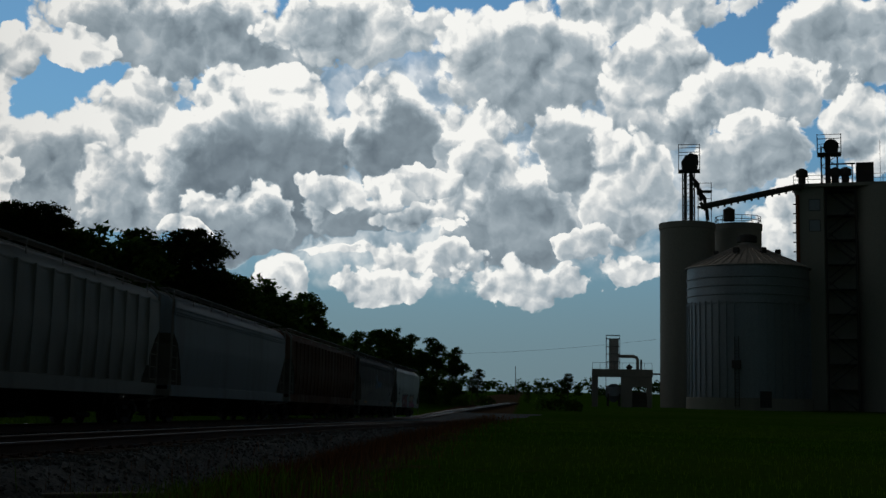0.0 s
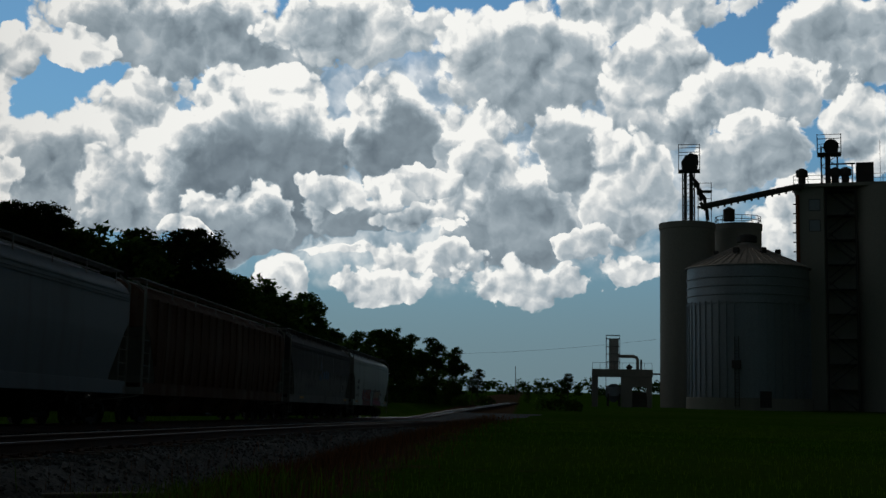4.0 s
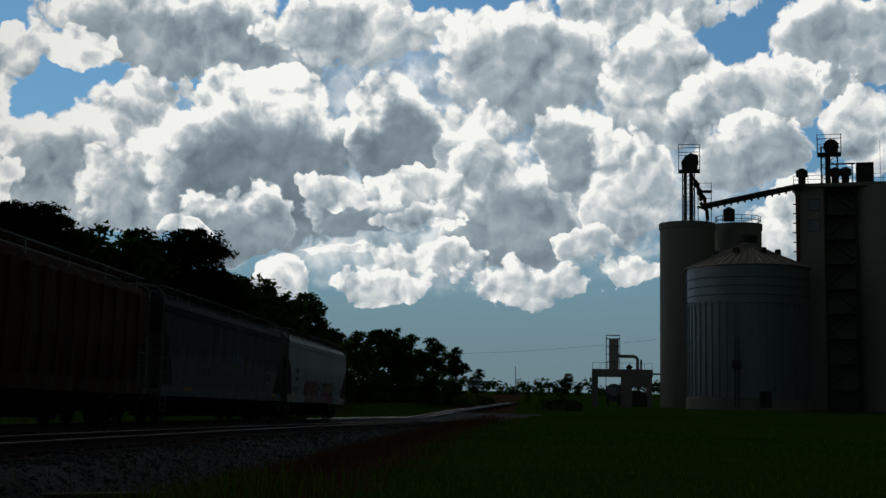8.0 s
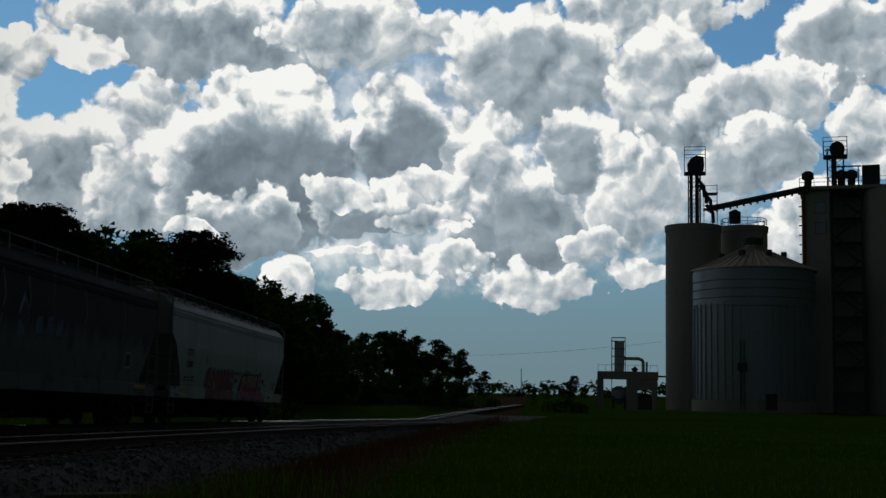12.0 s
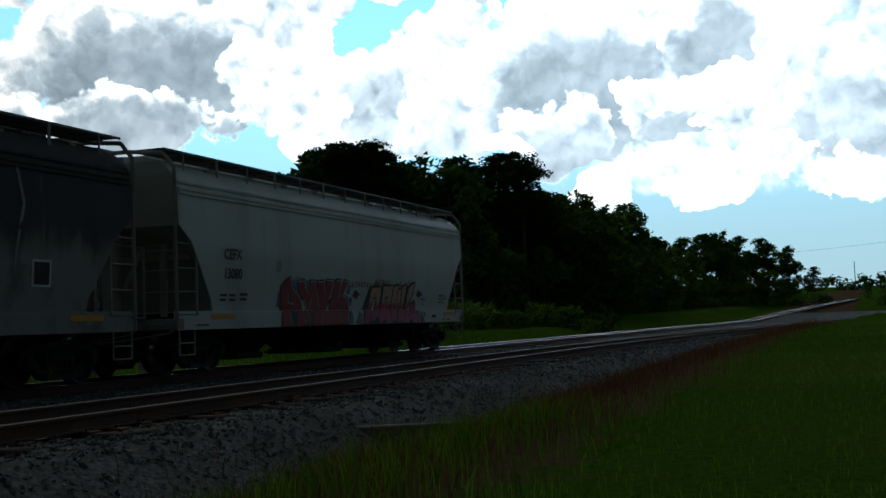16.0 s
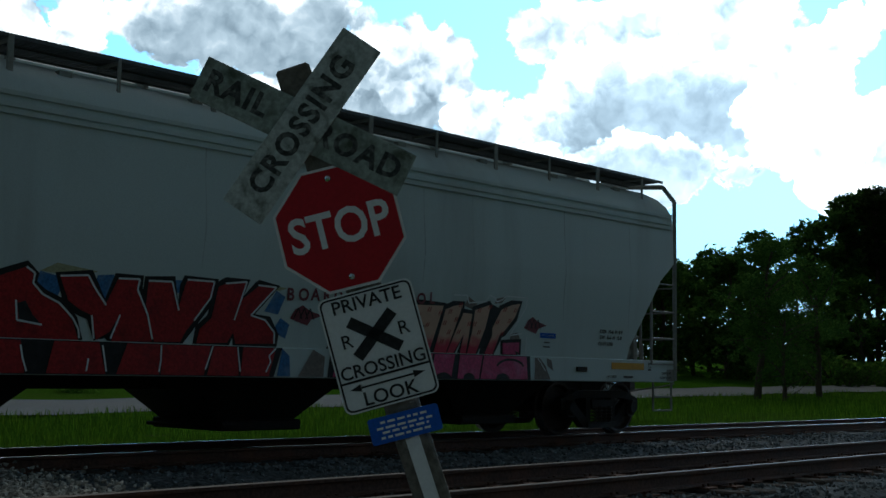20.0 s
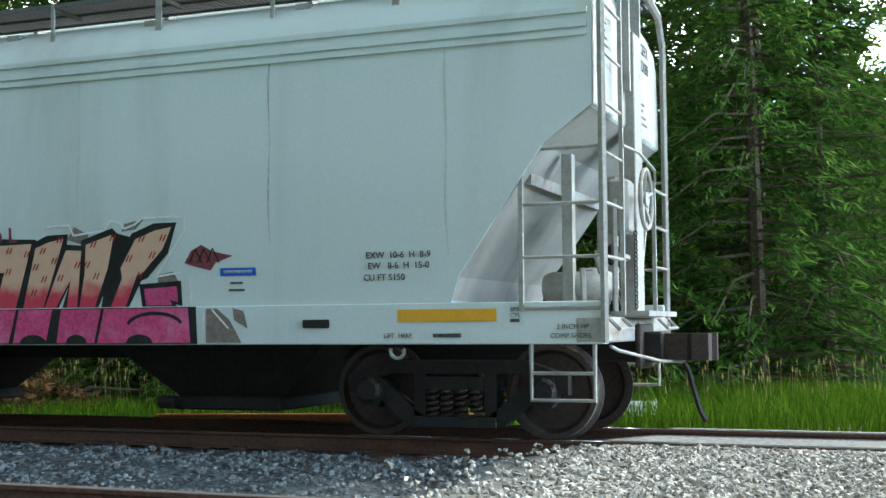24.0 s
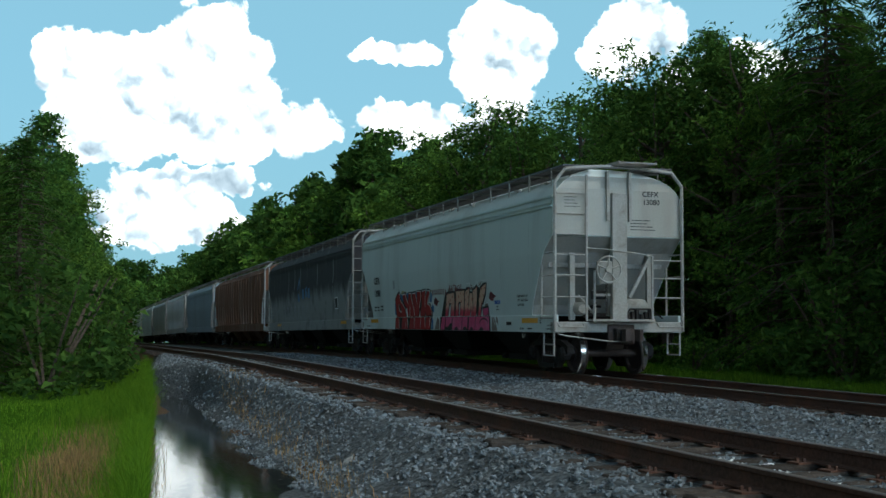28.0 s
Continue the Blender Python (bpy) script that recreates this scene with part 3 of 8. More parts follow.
# ---- track ----
def bed_z(x, y):
    """Top of the ballast: one bed under both tracks, with shoulders."""
    south, north = siding_y(x), main_y(x)
    top = line_z(x) - 0.20 + 0.022 * (1 - step(y, south + 1.4, south + 2.0))
    s = top - np.clip((south - 1.75) - y, 0, 9) * (0.55 - 0.25 * step(-x, 2, 8))
    n = top - np.clip(y - (north + 1.75), 0, 9) * 0.55
    z = np.minimum(s, n)
    foot = ditch_y(x) + 0.72 - 0.016 * np.clip(-12 - np.asarray(x, float), 0, 26)
    run = (y - foot) / np.maximum(south - 1.62 - foot, 0.45)
    lift = (line_z(x) - 0.2 - WATER_Z) * np.where(run > 0, np.abs(run) ** 1.7, 0.5 * run)
    z = np.where(np.asarray(x) < -5, np.minimum(z, WATER_Z - 0.01 + lift + 0.05 * np.sin(x * 2.3 + 1.7 * np.sin(x * 0.7)) + 2 * step(-np.asarray(x, float), 36, 42)), z)
    hollow = np.clip(np.minimum(y - south - 1.9, north - 1.9 - y), 0, 1) * 0.12
    ribs = 0.022 * np.sin(x * 9.7 + y * 5.0) * np.sin(y * 8.3 - x * 2.0) + 0.02 * np.sin(x * 3.1) * np.sin(y * 2.7)
    return z - hollow + ribs


def bed_sheet(name, x0, x1, dx):
    xs = np.arange(x0, x1 + 0.01, dx)
    ts = np.linspace(0, 1, 56)
    gx = np.repeat(xs[:, None], len(ts), 1)
    lo, hi = siding_y(xs) - 4.1, main_y(xs) + 3.2
    gy = lo[:, None] + (hi - lo)[:, None] * ts[None]
    gz = bed_z(gx, gy)
    v = np.stack([gx, gy, gz], -1).reshape(-1, 3)
    n = len(ts)
    i = (np.arange(len(xs) - 1)[:, None] * n + np.arange(n - 1)[None]).ravel()
    me = bpy.data.meshes.new(name)
    me.from_pydata(v.tolist(), [], np.stack([i, i + n, i + n + 1, i + 1], -1).tolist())
    me.materials.append(BALLAST)
    me.polygons.foreach_set("use_smooth", [True] * len(me.polygons))
    return tagged(new(name, me), "grey crushed stone ballast bed under two tracks", "ballast", kind="structure")


bed_sheet("ballast_bed", -230, 180, 0.5)

RAIL_OUTLINE = [(-0.070, -0.172), (0.070, -0.172), (0.070, -0.160), (0.012, -0.140), (0.010, -0.045), (0.036, -0.035), (0.036, -0.006),
                (0.028, 0.0), (-0.028, 0.0), (-0.036, -0.006), (-0.036, -0.035), (-0.010, -0.045), (-0.012, -0.140), (-0.070, -0.160)]


def rail(name, middle, offset, up, x0, x1, parent):
    xs = np.concatenate([np.arange(x0, x1, 1.5), [x1]])
    ys = middle(xs) + offset
    s, n = Shape(), len(RAIL_OUTLINE)
    zs = line_z(xs) + up
    s.v = [(float(x), float(y + a), float(z + b)) for x, y, z in zip(xs, ys, zs) for a, b in RAIL_OUTLINE]
    s.f = [(i * n + k, i * n + (k + 1) % n, (i + 1) * n + (k + 1) % n, (i + 1) * n + k) for i in range(len(xs) - 1) for k in range(n)]
    me = s.mesh(name, RAIL_STEEL)
    me.materials.append(DULL_STEEL if up else BRIGHT_STEEL)
    for p in me.polygons:
        if p.index % n in (6, 7, 8):
            p.material_index = 1
    ob = new(name, me)
    ob.parent = parent
    return ob


TIE = Shape().box((-0.11, -1.3, -0.16), (0.11, 1.3, 0.0), bevel=0.02).mesh("tie", TIE_WOOD)
PLATE = Shape().box((-0.09, -0.17, 0.0), (0.09, 0.17, 0.018))
PLATE.add([], [])
for side in (-1, 1):
    for k in (-0.05, 0.05):
        PLATE.box((k - 0.012, side * 0.085 - 0.012, 0.018), (k + 0.012, side * 0.085 + 0.012, 0.05))
PLATE = PLATE.mesh("tie_plate", RAIL_STEEL)


def track(name, middle, up, label, x0, x1, near0, near1):
    t = tagged(new(name), label, "railway track", kind="structure")
    for off in (-0.75, 0.75):
        rail("rail", middle, off, up, x0, x1, t)
    rest = Shape()
    for k in range(int((x1 - x0) / 0.53)):
        x = x0 + 0.53 * k
        dx, turn = random.uniform(-0.05, 0.05), random.uniform(-2.5, 2.5)
        m = pose(x + dx, float(middle(x)) + random.uniform(-0.08, 0.08), float(line_z(x)) + up - 0.19 + random.uniform(-0.015, 0.01), random.uniform(-1, 1), 0, turn)
        if near0 < x < near1:
            tie = new("tie", TIE)
            tie.parent, tie.matrix_basis = t, m
            for off in (-0.75, 0.75):
                plate = new("tie_plate", PLATE)
                plate.parent, plate.matrix_basis = tie, pose(0, off, 0.001)
        else:
            rest.box((-0.11, -1.3, -0.16), (0.11, 1.3, 0.0), m)
    part("far_ties", rest, TIE_WOOD, t)
    return t


track("siding_track", siding_y, SIDING_UP, "rusty siding track with weathered wooden ties", -230, 176, -32, 26)
track("main_track", main_y, 0.0, "main track with bright rail heads on stone ballast", -230, 320, -36, 26)


# ---- the train ----
# grating colour darkened in place of shade on the walkway's underside
GRATING = material("dark galvanised walkway grating", (0.13, 0.135, 0.14), 0.6, 0.4, 40, 0.2, 3, None, 0.3, 0.0)
SOOT = material("sooty streak", (0.40, 0.43, 0.42), 0.7, 0, 20, 0.2, 2, None, 0.3, 0.0)
CAR_LEN = 17.6
BODY = [(1.50, 1.30), (1.55, 1.9), (1.60, 2.67), (1.585, 3.06), (1.575, 3.4), (1.565, 3.70), (1.545, 3.93), (1.45, 4.10), (1.27, 4.27), (1.0, 4.41), (0.6, 4.52), (0.0, 4.58)]


def side_y(z):
    """Half the body's width at a height."""
    zs, ys = [b for a, b in BODY], [a for a, b in BODY]
    return float(np.interp(z, zs, ys))


def end_in(z):
    """How far the end of the body stands back from the end of the car."""
    if z < 3.06:
        return float(np.interp(z, (1.30, 1.54, 2.72, 3.06), (1.44, 1.36, 0.52, 0.06)))
    return 0.06 + max(0.0, z - 4.0) ** 2 * 0.9


def hopper_body(length):
    s = Shape()
    zs = sorted({b for a, b in BODY} | {1.54, 2.2, 2.72, 3.0, 4.02, 4.19})
    cuts = 18
    rings = []
    for z in zs[:-1]:
        e = end_in(z)
        rings.append([(-e - (length - 2 * e) * k / cuts, -side_y(z), z) for k in range(cuts + 1)])
    e = end_in(zs[-1])
    rings.append([(-e - (length - 2 * e) * k / cuts, 0.0, zs[-1]) for k in range(cuts + 1)])
    rings += [[(x, -y, z) for x, y, z in r] for r in rings[-2::-1]]
    n = cuts + 1
    verts = [p for r in rings for p in r]
    faces = [(i * n + k, (i + 1) * n + k, (i + 1) * n + k + 1, i * n + k + 1) for i in range(len(rings) - 1) for k in range(cuts)]
    last = len(rings) - 1
    for i in range(len(zs) - 1):
        j = last - i
        for k in (0, cuts):
            a, b, c, d = i * n + k, (i + 1) * n + k, (j - 1) * n + k, j * n + k
            faces.append(tuple(dict.fromkeys((a, b, c, d))))
    return s.add(verts, faces)


def wheelset_mesh():
    s = Shape()
    for side in (-1, 1):
        y = lambda d: side * (0.68 + d)
        s.lathe([(0.0, y(0.11)), (0.12, y(0.12)), (0.13, y(0.09)), (0.36, y(0.07)), (0.40, y(0.135)), (0.450, y(0.135)), (0.457, y(0.02)), (0.485, y(0.0)), (0.485, y(-0.02)), (0.40, y(-0.02)), (0.36, y(0.03)), (0.10, y(0.02))], 36, axis="y")
    s.lathe([(0.0, -1.02), (0.075, -1.02), (0.075, -0.7), (0.085, -0.6), (0.08, 0.0), (0.085, 0.6), (0.075, 0.7), (0.075, 1.02), (0.0, 1.02)], 12, axis="y")
    me = s.mesh("wheelset", WHEEL_STEEL, True)
    me.materials.append(BRIGHT_STEEL)
    ring = 36
    for p in me.polygons:
        i = p.index
        if i < 2 * 11 * ring and (i % (11 * ring)) // ring in (5,):
            p.material_index = 1
    return me


def side_frame_mesh():
    """A cast side frame: arched top bar, sloping legs down to a spring seat, two columns, open windows between them."""
    s = Shape()
    bar = lambda points, lo=-0.075, hi=0.075: s.disc(points, lo, hi, "y")
    bar([(-1.12, 0.44), (-1.12, 0.62), (-0.70, 0.76), (0.70, 0.76), (1.12, 0.62), (1.12, 0.44), (1.00, 0.44), (0.98, 0.55), (0.66, 0.63), (-0.66, 0.63), (-0.98, 0.55), (-1.00, 0.44)])
    for d in (-1, 1):
        bar([(d * 0.98, 0.55), (d * 0.80, 0.60), (d * 0.34, 0.23), (d * 0.40, 0.12), (d * 0.50, 0.14)], -0.07, 0.07)
        bar([(d * 0.30, 0.20), (d * 0.42, 0.20), (d * 0.42, 0.66), (d * 0.30, 0.66)], -0.07, 0.07)
        bar([(d * 0.80, 0.30), (d * 0.74, 0.40), (d * 0.78, 0.60), (d * 0.98, 0.60), (d * 1.02, 0.40), (d * 0.96, 0.32)], -0.10, 0.06)
        s.lathe([(0.0, -0.16), (0.10, -0.16), (0.13, -0.12), (0.13, 0.0), (0.0, 0.0)], 12, pose(d * 0.89, 0, 0.47), "y")
    bar([(-0.42, 0.12), (0.42, 0.12), (0.42, 0.22), (-0.42, 0.22)], -0.12, 0.10)
    bar([(-0.29, 0.48), (0.29, 0.48), (0.29, 0.60), (-0.29, 0.60)], -0.10, 0.10)
    return s.mesh("side_frame", BLACK_STEEL)


def spring_mesh():
    turns = np.linspace(0, 2 * math.pi * 5, 41)
    return Shape().tube([(0.055 * math.cos(a), -0.08 + 0.055 * math.sin(a), 0.20 + 0.28 * a / (2 * math.pi * 5)) for a in turns], 0.014, 4).mesh("spring", WHEEL_STEEL)


WHEELSET, SIDE_FRAME, SPRING = wheelset_mesh(), side_frame_mesh(), spring_mesh()
BOLSTER = Shape().box((-0.2, -1.0, 0.42), (0.2, 1.0, 0.72), bevel=0.04).box((-0.5, -0.2, 0.5), (0.5, 0.2, 0.78)).mesh("bolster", BLACK_STEEL)
WHEELSETS = []


def truck(car, at):
    t = new("truck")
    t.parent, t.matrix_basis = car, pose(at, 0, 0)
    part("bolster", BOLSTER, None, t)
    for side in (-1, 1):
        part("side_frame", SIDE_FRAME, None, t, m=pose(0, side * 0.98, 0, 0, 0, 0 if side < 0 else 180))
        for x in (-0.22, -0.075, 0.075, 0.22):
            part("spring", SPRING, None, t, m=pose(x, side * 0.98, 0, 0, 0, 0 if side < 0 else 180))
    for x in (-0.89, 0.89):
        wheels = part("wheelset", WHEELSET, None, t, "wheelset with a bright worn tread", m=pose(x, 0, 0.457))
        WHEELSETS.append((wheels, x))
    return t


def ladder(stile_a, stile_b, z0, z1, rungs, r=0.022):
    """Two stiles at (x, y) and rungs between them at the given heights."""
    s = Shape()
    for x, y in (stile_b,):
        s.box((x - 0.02, y - 0.02, z0), (x + 0.02, y + 0.02, z1))
    for z in rungs:
        a, b = Vector((*stile_a, z)), Vector((*stile_b, z))
        s.tube([a, a + (b - a) * 0.04 + Vector((0, 0, -0.02)), b + (a - b) * 0.04 + Vector((0, 0, -0.02)), b], r * 0.75, 5)
    return s


def car_end(car, steel, fine, x0, d, wheel):
    """The furniture of one end; d is +1 at the end that faces +x."""
    X = lambda u: x0 + d * u          # u is outwards from the end of the car
    # end sill, platform, coupler
    s = Shape().box((min(X(-0.25), X(0.03)), -1.55, 0.93), (max(X(-0.25), X(0.03)), 1.55, 1.16), bevel=0.015)
    part("end_sill", s, steel, car)
    s = Shape().box((min(X(-0.1), X(0.26)), -0.75, 1.17), (max(X(-0.1), X(0.26)), 0.75, 1.22))
    part("crossover_platform", s, steel, car)
    s = Shape().box((min(X(-1.0), X(0.28)), -0.2, 0.72), (max(X(-1.0), X(0.28)), 0.2, 1.02), bevel=0.02)
    part("draft_box", s, BLACK_STEEL, car)
    s = Shape().disc([(X(0.28), -0.09), (X(0.5), -0.09), (X(0.56), -0.2), (X(0.72), -0.2), (X(0.74), -0.1), (X(0.62), -0.04), (X(0.62), 0.06), (X(0.76), 0.12), (X(0.76), 0.2), (X(0.52), 0.2), (X(0.46), 0.09), (X(0.28), 0.09)], 0.74, 1.0)
    part("coupler", s, WHEEL_STEEL, car, "rusty brown knuckle coupler")
    part("striker_plate", Shape().box((min(X(0.03), X(0.10)), -0.32, 0.66), (max(X(0.03), X(0.10)), 0.32, 1.10), bevel=0.02), WHEEL_STEEL, car)
    hose = [(X(0.35), 0.28, 0.8), (X(0.45), 0.30, 0.62), (X(0.5), 0.30, 0.42), (X(0.56), 0.28, 0.22), (X(0.62), 0.25, 0.12)]
    part("air_hose", Shape().tube(hose, 0.03, 6), BLACK_STEEL, car)
    part("uncoupling_lever", Shape().tube([(X(0.06), -1.5, 0.9), (X(0.1), -1.35, 0.86), (X(0.3), -0.4, 0.74), (X(0.42), 0.1, 0.72)], 0.016, 5), steel, car)
    if not fine:
        for side in (-1, 1):
            s = Shape().tube([(X(-0.03), side * 1.53, 1.0), (X(-0.03), side * 1.53, 4.2), (X(-0.03), side * 1.2, 4.5)], 0.045, 5)
            part("corner_post", s, steel, car)
            part("side_ladder", ladder((X(-0.05), side * 1.53), (X(-0.72), side * 1.53), 1.3, 2.8, (1.45, 1.85, 2.25, 2.65)), steel, car)
        part("centre_post", Shape().box((min(X(-0.06), X(0.0)), -0.17, 1.2), (max(X(-0.06), X(0.0)), 0.17, 4.1)), steel, car)
        return
    # corner posts and top bar
    for side in (-1, 1):
        s = Shape()
        o = lambda y, z: (X(0.02), side * y, z)
        pts = [o(1.55, 0.95), o(1.55, 4.22), o(1.30, 4.52)]
        for a, b in zip(pts[:-1], pts[1:]):
            s.tube([a, b], 0.04, 6)
        part("corner_post", s, steel, car)
        s = Shape().tube([(X(0.02), side * 1.30, 4.52), (X(0.02), side * 0.45, 4.60), (X(0.02), 0.0, 4.60)], 0.045, 6)
        part("top_bar", s, steel, car)
        # ladder on the side of the car
        part("side_ladder", ladder((X(0.0), side * 1.55), (X(-0.74), side * 1.55), 1.22, 2.75, (1.26, 1.72, 2.2, 2.7)), steel, car)
        # stirrup step
        s = Shape().tube([(X(-0.08), side * 1.53, 0.92), (X(-0.08), side * 1.53, 0.42), (X(-0.66), side * 1.53, 0.42), (X(-0.66), side * 1.53, 0.92)], 0.022, 5)
        s.tube([(X(-0.08), side * 1.53, 0.66), (X(-0.66), side * 1.53, 0.66)], 0.018, 5)
        part("stirrup_step", s, steel, car)
        s = Shape().tube([(X(0.04), side * 1.5, 1.15), (X(0.14), side * 1.5, 1.05), (X(0.14), side * 0.9, 1.05), (X(0.04), side * 0.9, 1.15)], 0.018, 5)
        part("grab_iron", s, steel, car)
    near = -d                          # the tall end ladder stands at the left of whoever faces the end
    part("end_ladder", ladder((X(0.03), near * -1.53 * -1), (X(0.03), near * 0.80), 1.18, 4.4, (1.72, 2.2, 2.65, 3.1, 3.55, 4.0)), steel, car)
    part("end_ladder", ladder((X(0.03), -near * 1.53), (X(0.03), -near * 0.80), 1.18, 2.62, (1.72, 2.15, 2.55)), steel, car)
    part("hand_rail", Shape().tube([(X(0.05), near * 0.8, 2.78), (X(0.12), near * 0.4, 2.76), (X(0.12), -near * 0.4, 2.68), (X(0.05), -near * 0.8, 2.62)], 0.016, 5), steel, car)
    # centre column with a bracket on either side
    s = Shape().box((min(X(-0.1), X(0.04)), -0.18, 1.2), (max(X(-0.1), X(0.04)), 0.18, 4.02), bevel=0.01)
    part("centre_column", s, steel, car)
    for y in (-0.30, 0.24):
        part("column_flange", Shape().box((min(X(-0.08), X(0.02)), y, 3.4), (max(X(-0.08), X(0.02)), y + 0.06, 4.5)), steel, car)
    brace = Shape().tube([(X(-0.02), -near * 0.25, 1.7), (X(-0.02), -near * 0.75, 2.6)], 0.05, 4)
    part("brace", brace, steel, car)
    part("crossbeam", Shape().box((min(X(-0.75), X(-0.68)), -1.4, 2.38), (max(X(-0.75), X(-0.68)), 1.4, 2.5)), steel, car)
    for y in (-0.95, 0.95):
        part("slope_strut", Shape().box((min(X(-0.5), X(-0.4)), y - 0.06, 1.2), (max(X(-0.5), X(-0.4)), y + 0.06, 2.7)), steel, car)
    if wheel:
        hub = pose(X(0.12), near * 0.33, 2.31)
        s = Shape()
        ring = lambda r: [(0.05, r * math.cos(a), r * math.sin(a)) for a in np.linspace(0, 2 * math.pi, 29)[:-1]]
        s.tube(ring(0.29), 0.022, 6, hub, closed=True)
        for k in range(5):
            a = 2 * math.pi * k / 5 + 0.3
            s.tube([(0.02, 0.05 * math.cos(a), 0.05 * math.sin(a)), (0.05, 0.29 * math.cos(a), 0.29 * math.sin(a))], 0.02, 5, hub)
        s.lathe([(0.0, 0.06), (0.07, 0.06), (0.07, -0.02), (0.0, -0.02)], 12, hub, "x")
        brake = part("brake_wheel", s, steel, car, "round hand brake wheel with five spokes")
        part("gear_box", Shape().box((-0.2 * d - 0.1, -0.17, -0.34), (-0.2 * d + 0.1, 0.17, 0.2), hub, bevel=0.03), steel, car)
        s = Shape()
        for k in range(18):
            s.tube([(X(0.06) + 0.012 * math.cos(a), near * 0.34 + (0.012 if k % 2 else 0.026) * math.cos(a), 1.98 - 0.042 * k + 0.028 * math.sin(a)) for a in np.linspace(0, 2 * math.pi, 7)[:-1]], 0.006, 4, closed=True)
        part("brake_chain", s, BLACK_STEEL, car)
        s = Shape().tube([(X(-0.1), near * 0.55, 1.2), (X(-0.1), near * 0.55, 2.3)], 0.03, 5).tube([(X(-0.05), near * 0.55, 1.75), (X(-0.05), near * 0.2, 1.75)], 0.035, 5)
        part("brake_rigging", s, steel, car)
        part("brake_cylinder", Shape().lathe([(0.0, -0.28), (0.12, -0.28), (0.15, -0.2), (0.15, 0.2), (0.1, 0.28), (0.0, 0.28)], 14, pose(X(-0.45), near * 0.8, 1.45), "x"), steel, car, smooth=True)
        part("air_reservoir", Shape().lathe([(0.0, -0.4), (0.16, -0.36), (0.19, -0.25), (0.19, 0.25), (0.16, 0.36), (0.0, 0.4)], 14, pose(X(-0.55), -near * 0.55, 1.5), "y"), steel, car, smooth=True)
        for k in range(6):
            s = Shape().box((X(-0.3) - 0.05, -near * (0.35 + 0.11 * k) - 0.04, 1.22), (X(-0.3) + 0.06, -near * (0.35 + 0.11 * k) + 0.04, 1.34 + 0.05 * (k % 3)), bevel=0.012)
            part("control_valve", s, BLACK_STEEL, car)
        # brake levers, pipes and brackets under the slope
        for k, (y0, z0, y1, z1) in enumerate(((0.5, 1.3, 0.9, 1.75), (0.75, 1.25, 0.45, 1.6), (1.05, 1.22, 1.05, 1.62), (0.3, 1.5, 0.7, 1.5))):
            part("brake_lever", Shape().tube([(X(-0.18 - 0.05 * k), near * y0, z0), (X(-0.2 - 0.05 * k), near * y1, z1)], 0.028, 5), BLACK_STEEL if k % 2 else steel, car)
        part("air_pipe", Shape().tube([(X(-0.25), -near * 1.2, 1.24), (X(-0.28), -near * 0.9, 1.45), (X(-0.3), -near * 0.4, 1.45), (X(-0.22), -near * 0.25, 1.24)], 0.018, 5), BLACK_STEEL, car)
        part("reservoir_bracket", Shape().box((min(X(-0.65), X(-0.5)), near * 0.35 - 0.25, 1.28), (max(X(-0.65), X(-0.5)), near * 0.35 + 0.25, 1.36)), BLACK_STEEL, car)
        part("bell_crank", Shape().box((min(X(-0.16), X(-0.1)), min(near * 0.26, near * 0.62), 1.66), (max(X(-0.16), X(-0.1)), max(near * 0.26, near * 0.62), 1.86), bevel=0.02), BLACK_STEEL, car)
    # roof platform over the end
    for k in range(7):
        part("platform_slat", Shape().box((min(X(-0.28 + 0.09 * k), X(-0.23 + 0.09 * k)), -0.12 * d - 0.02, 4.66), (max(X(-0.28 + 0.09 * k), X(-0.23 + 0.09 * k)), -0.12 * d + 0.85, 4.69)), steel, car)
    for y in (-0.05, 0.85):
        part("platform_edge", Shape().box((min(X(-0.3), X(0.36)), -0.12 * d + y, 4.64), (max(X(-0.3), X(0.36)), -0.12 * d + y + 0.03, 4.70)), steel, car)


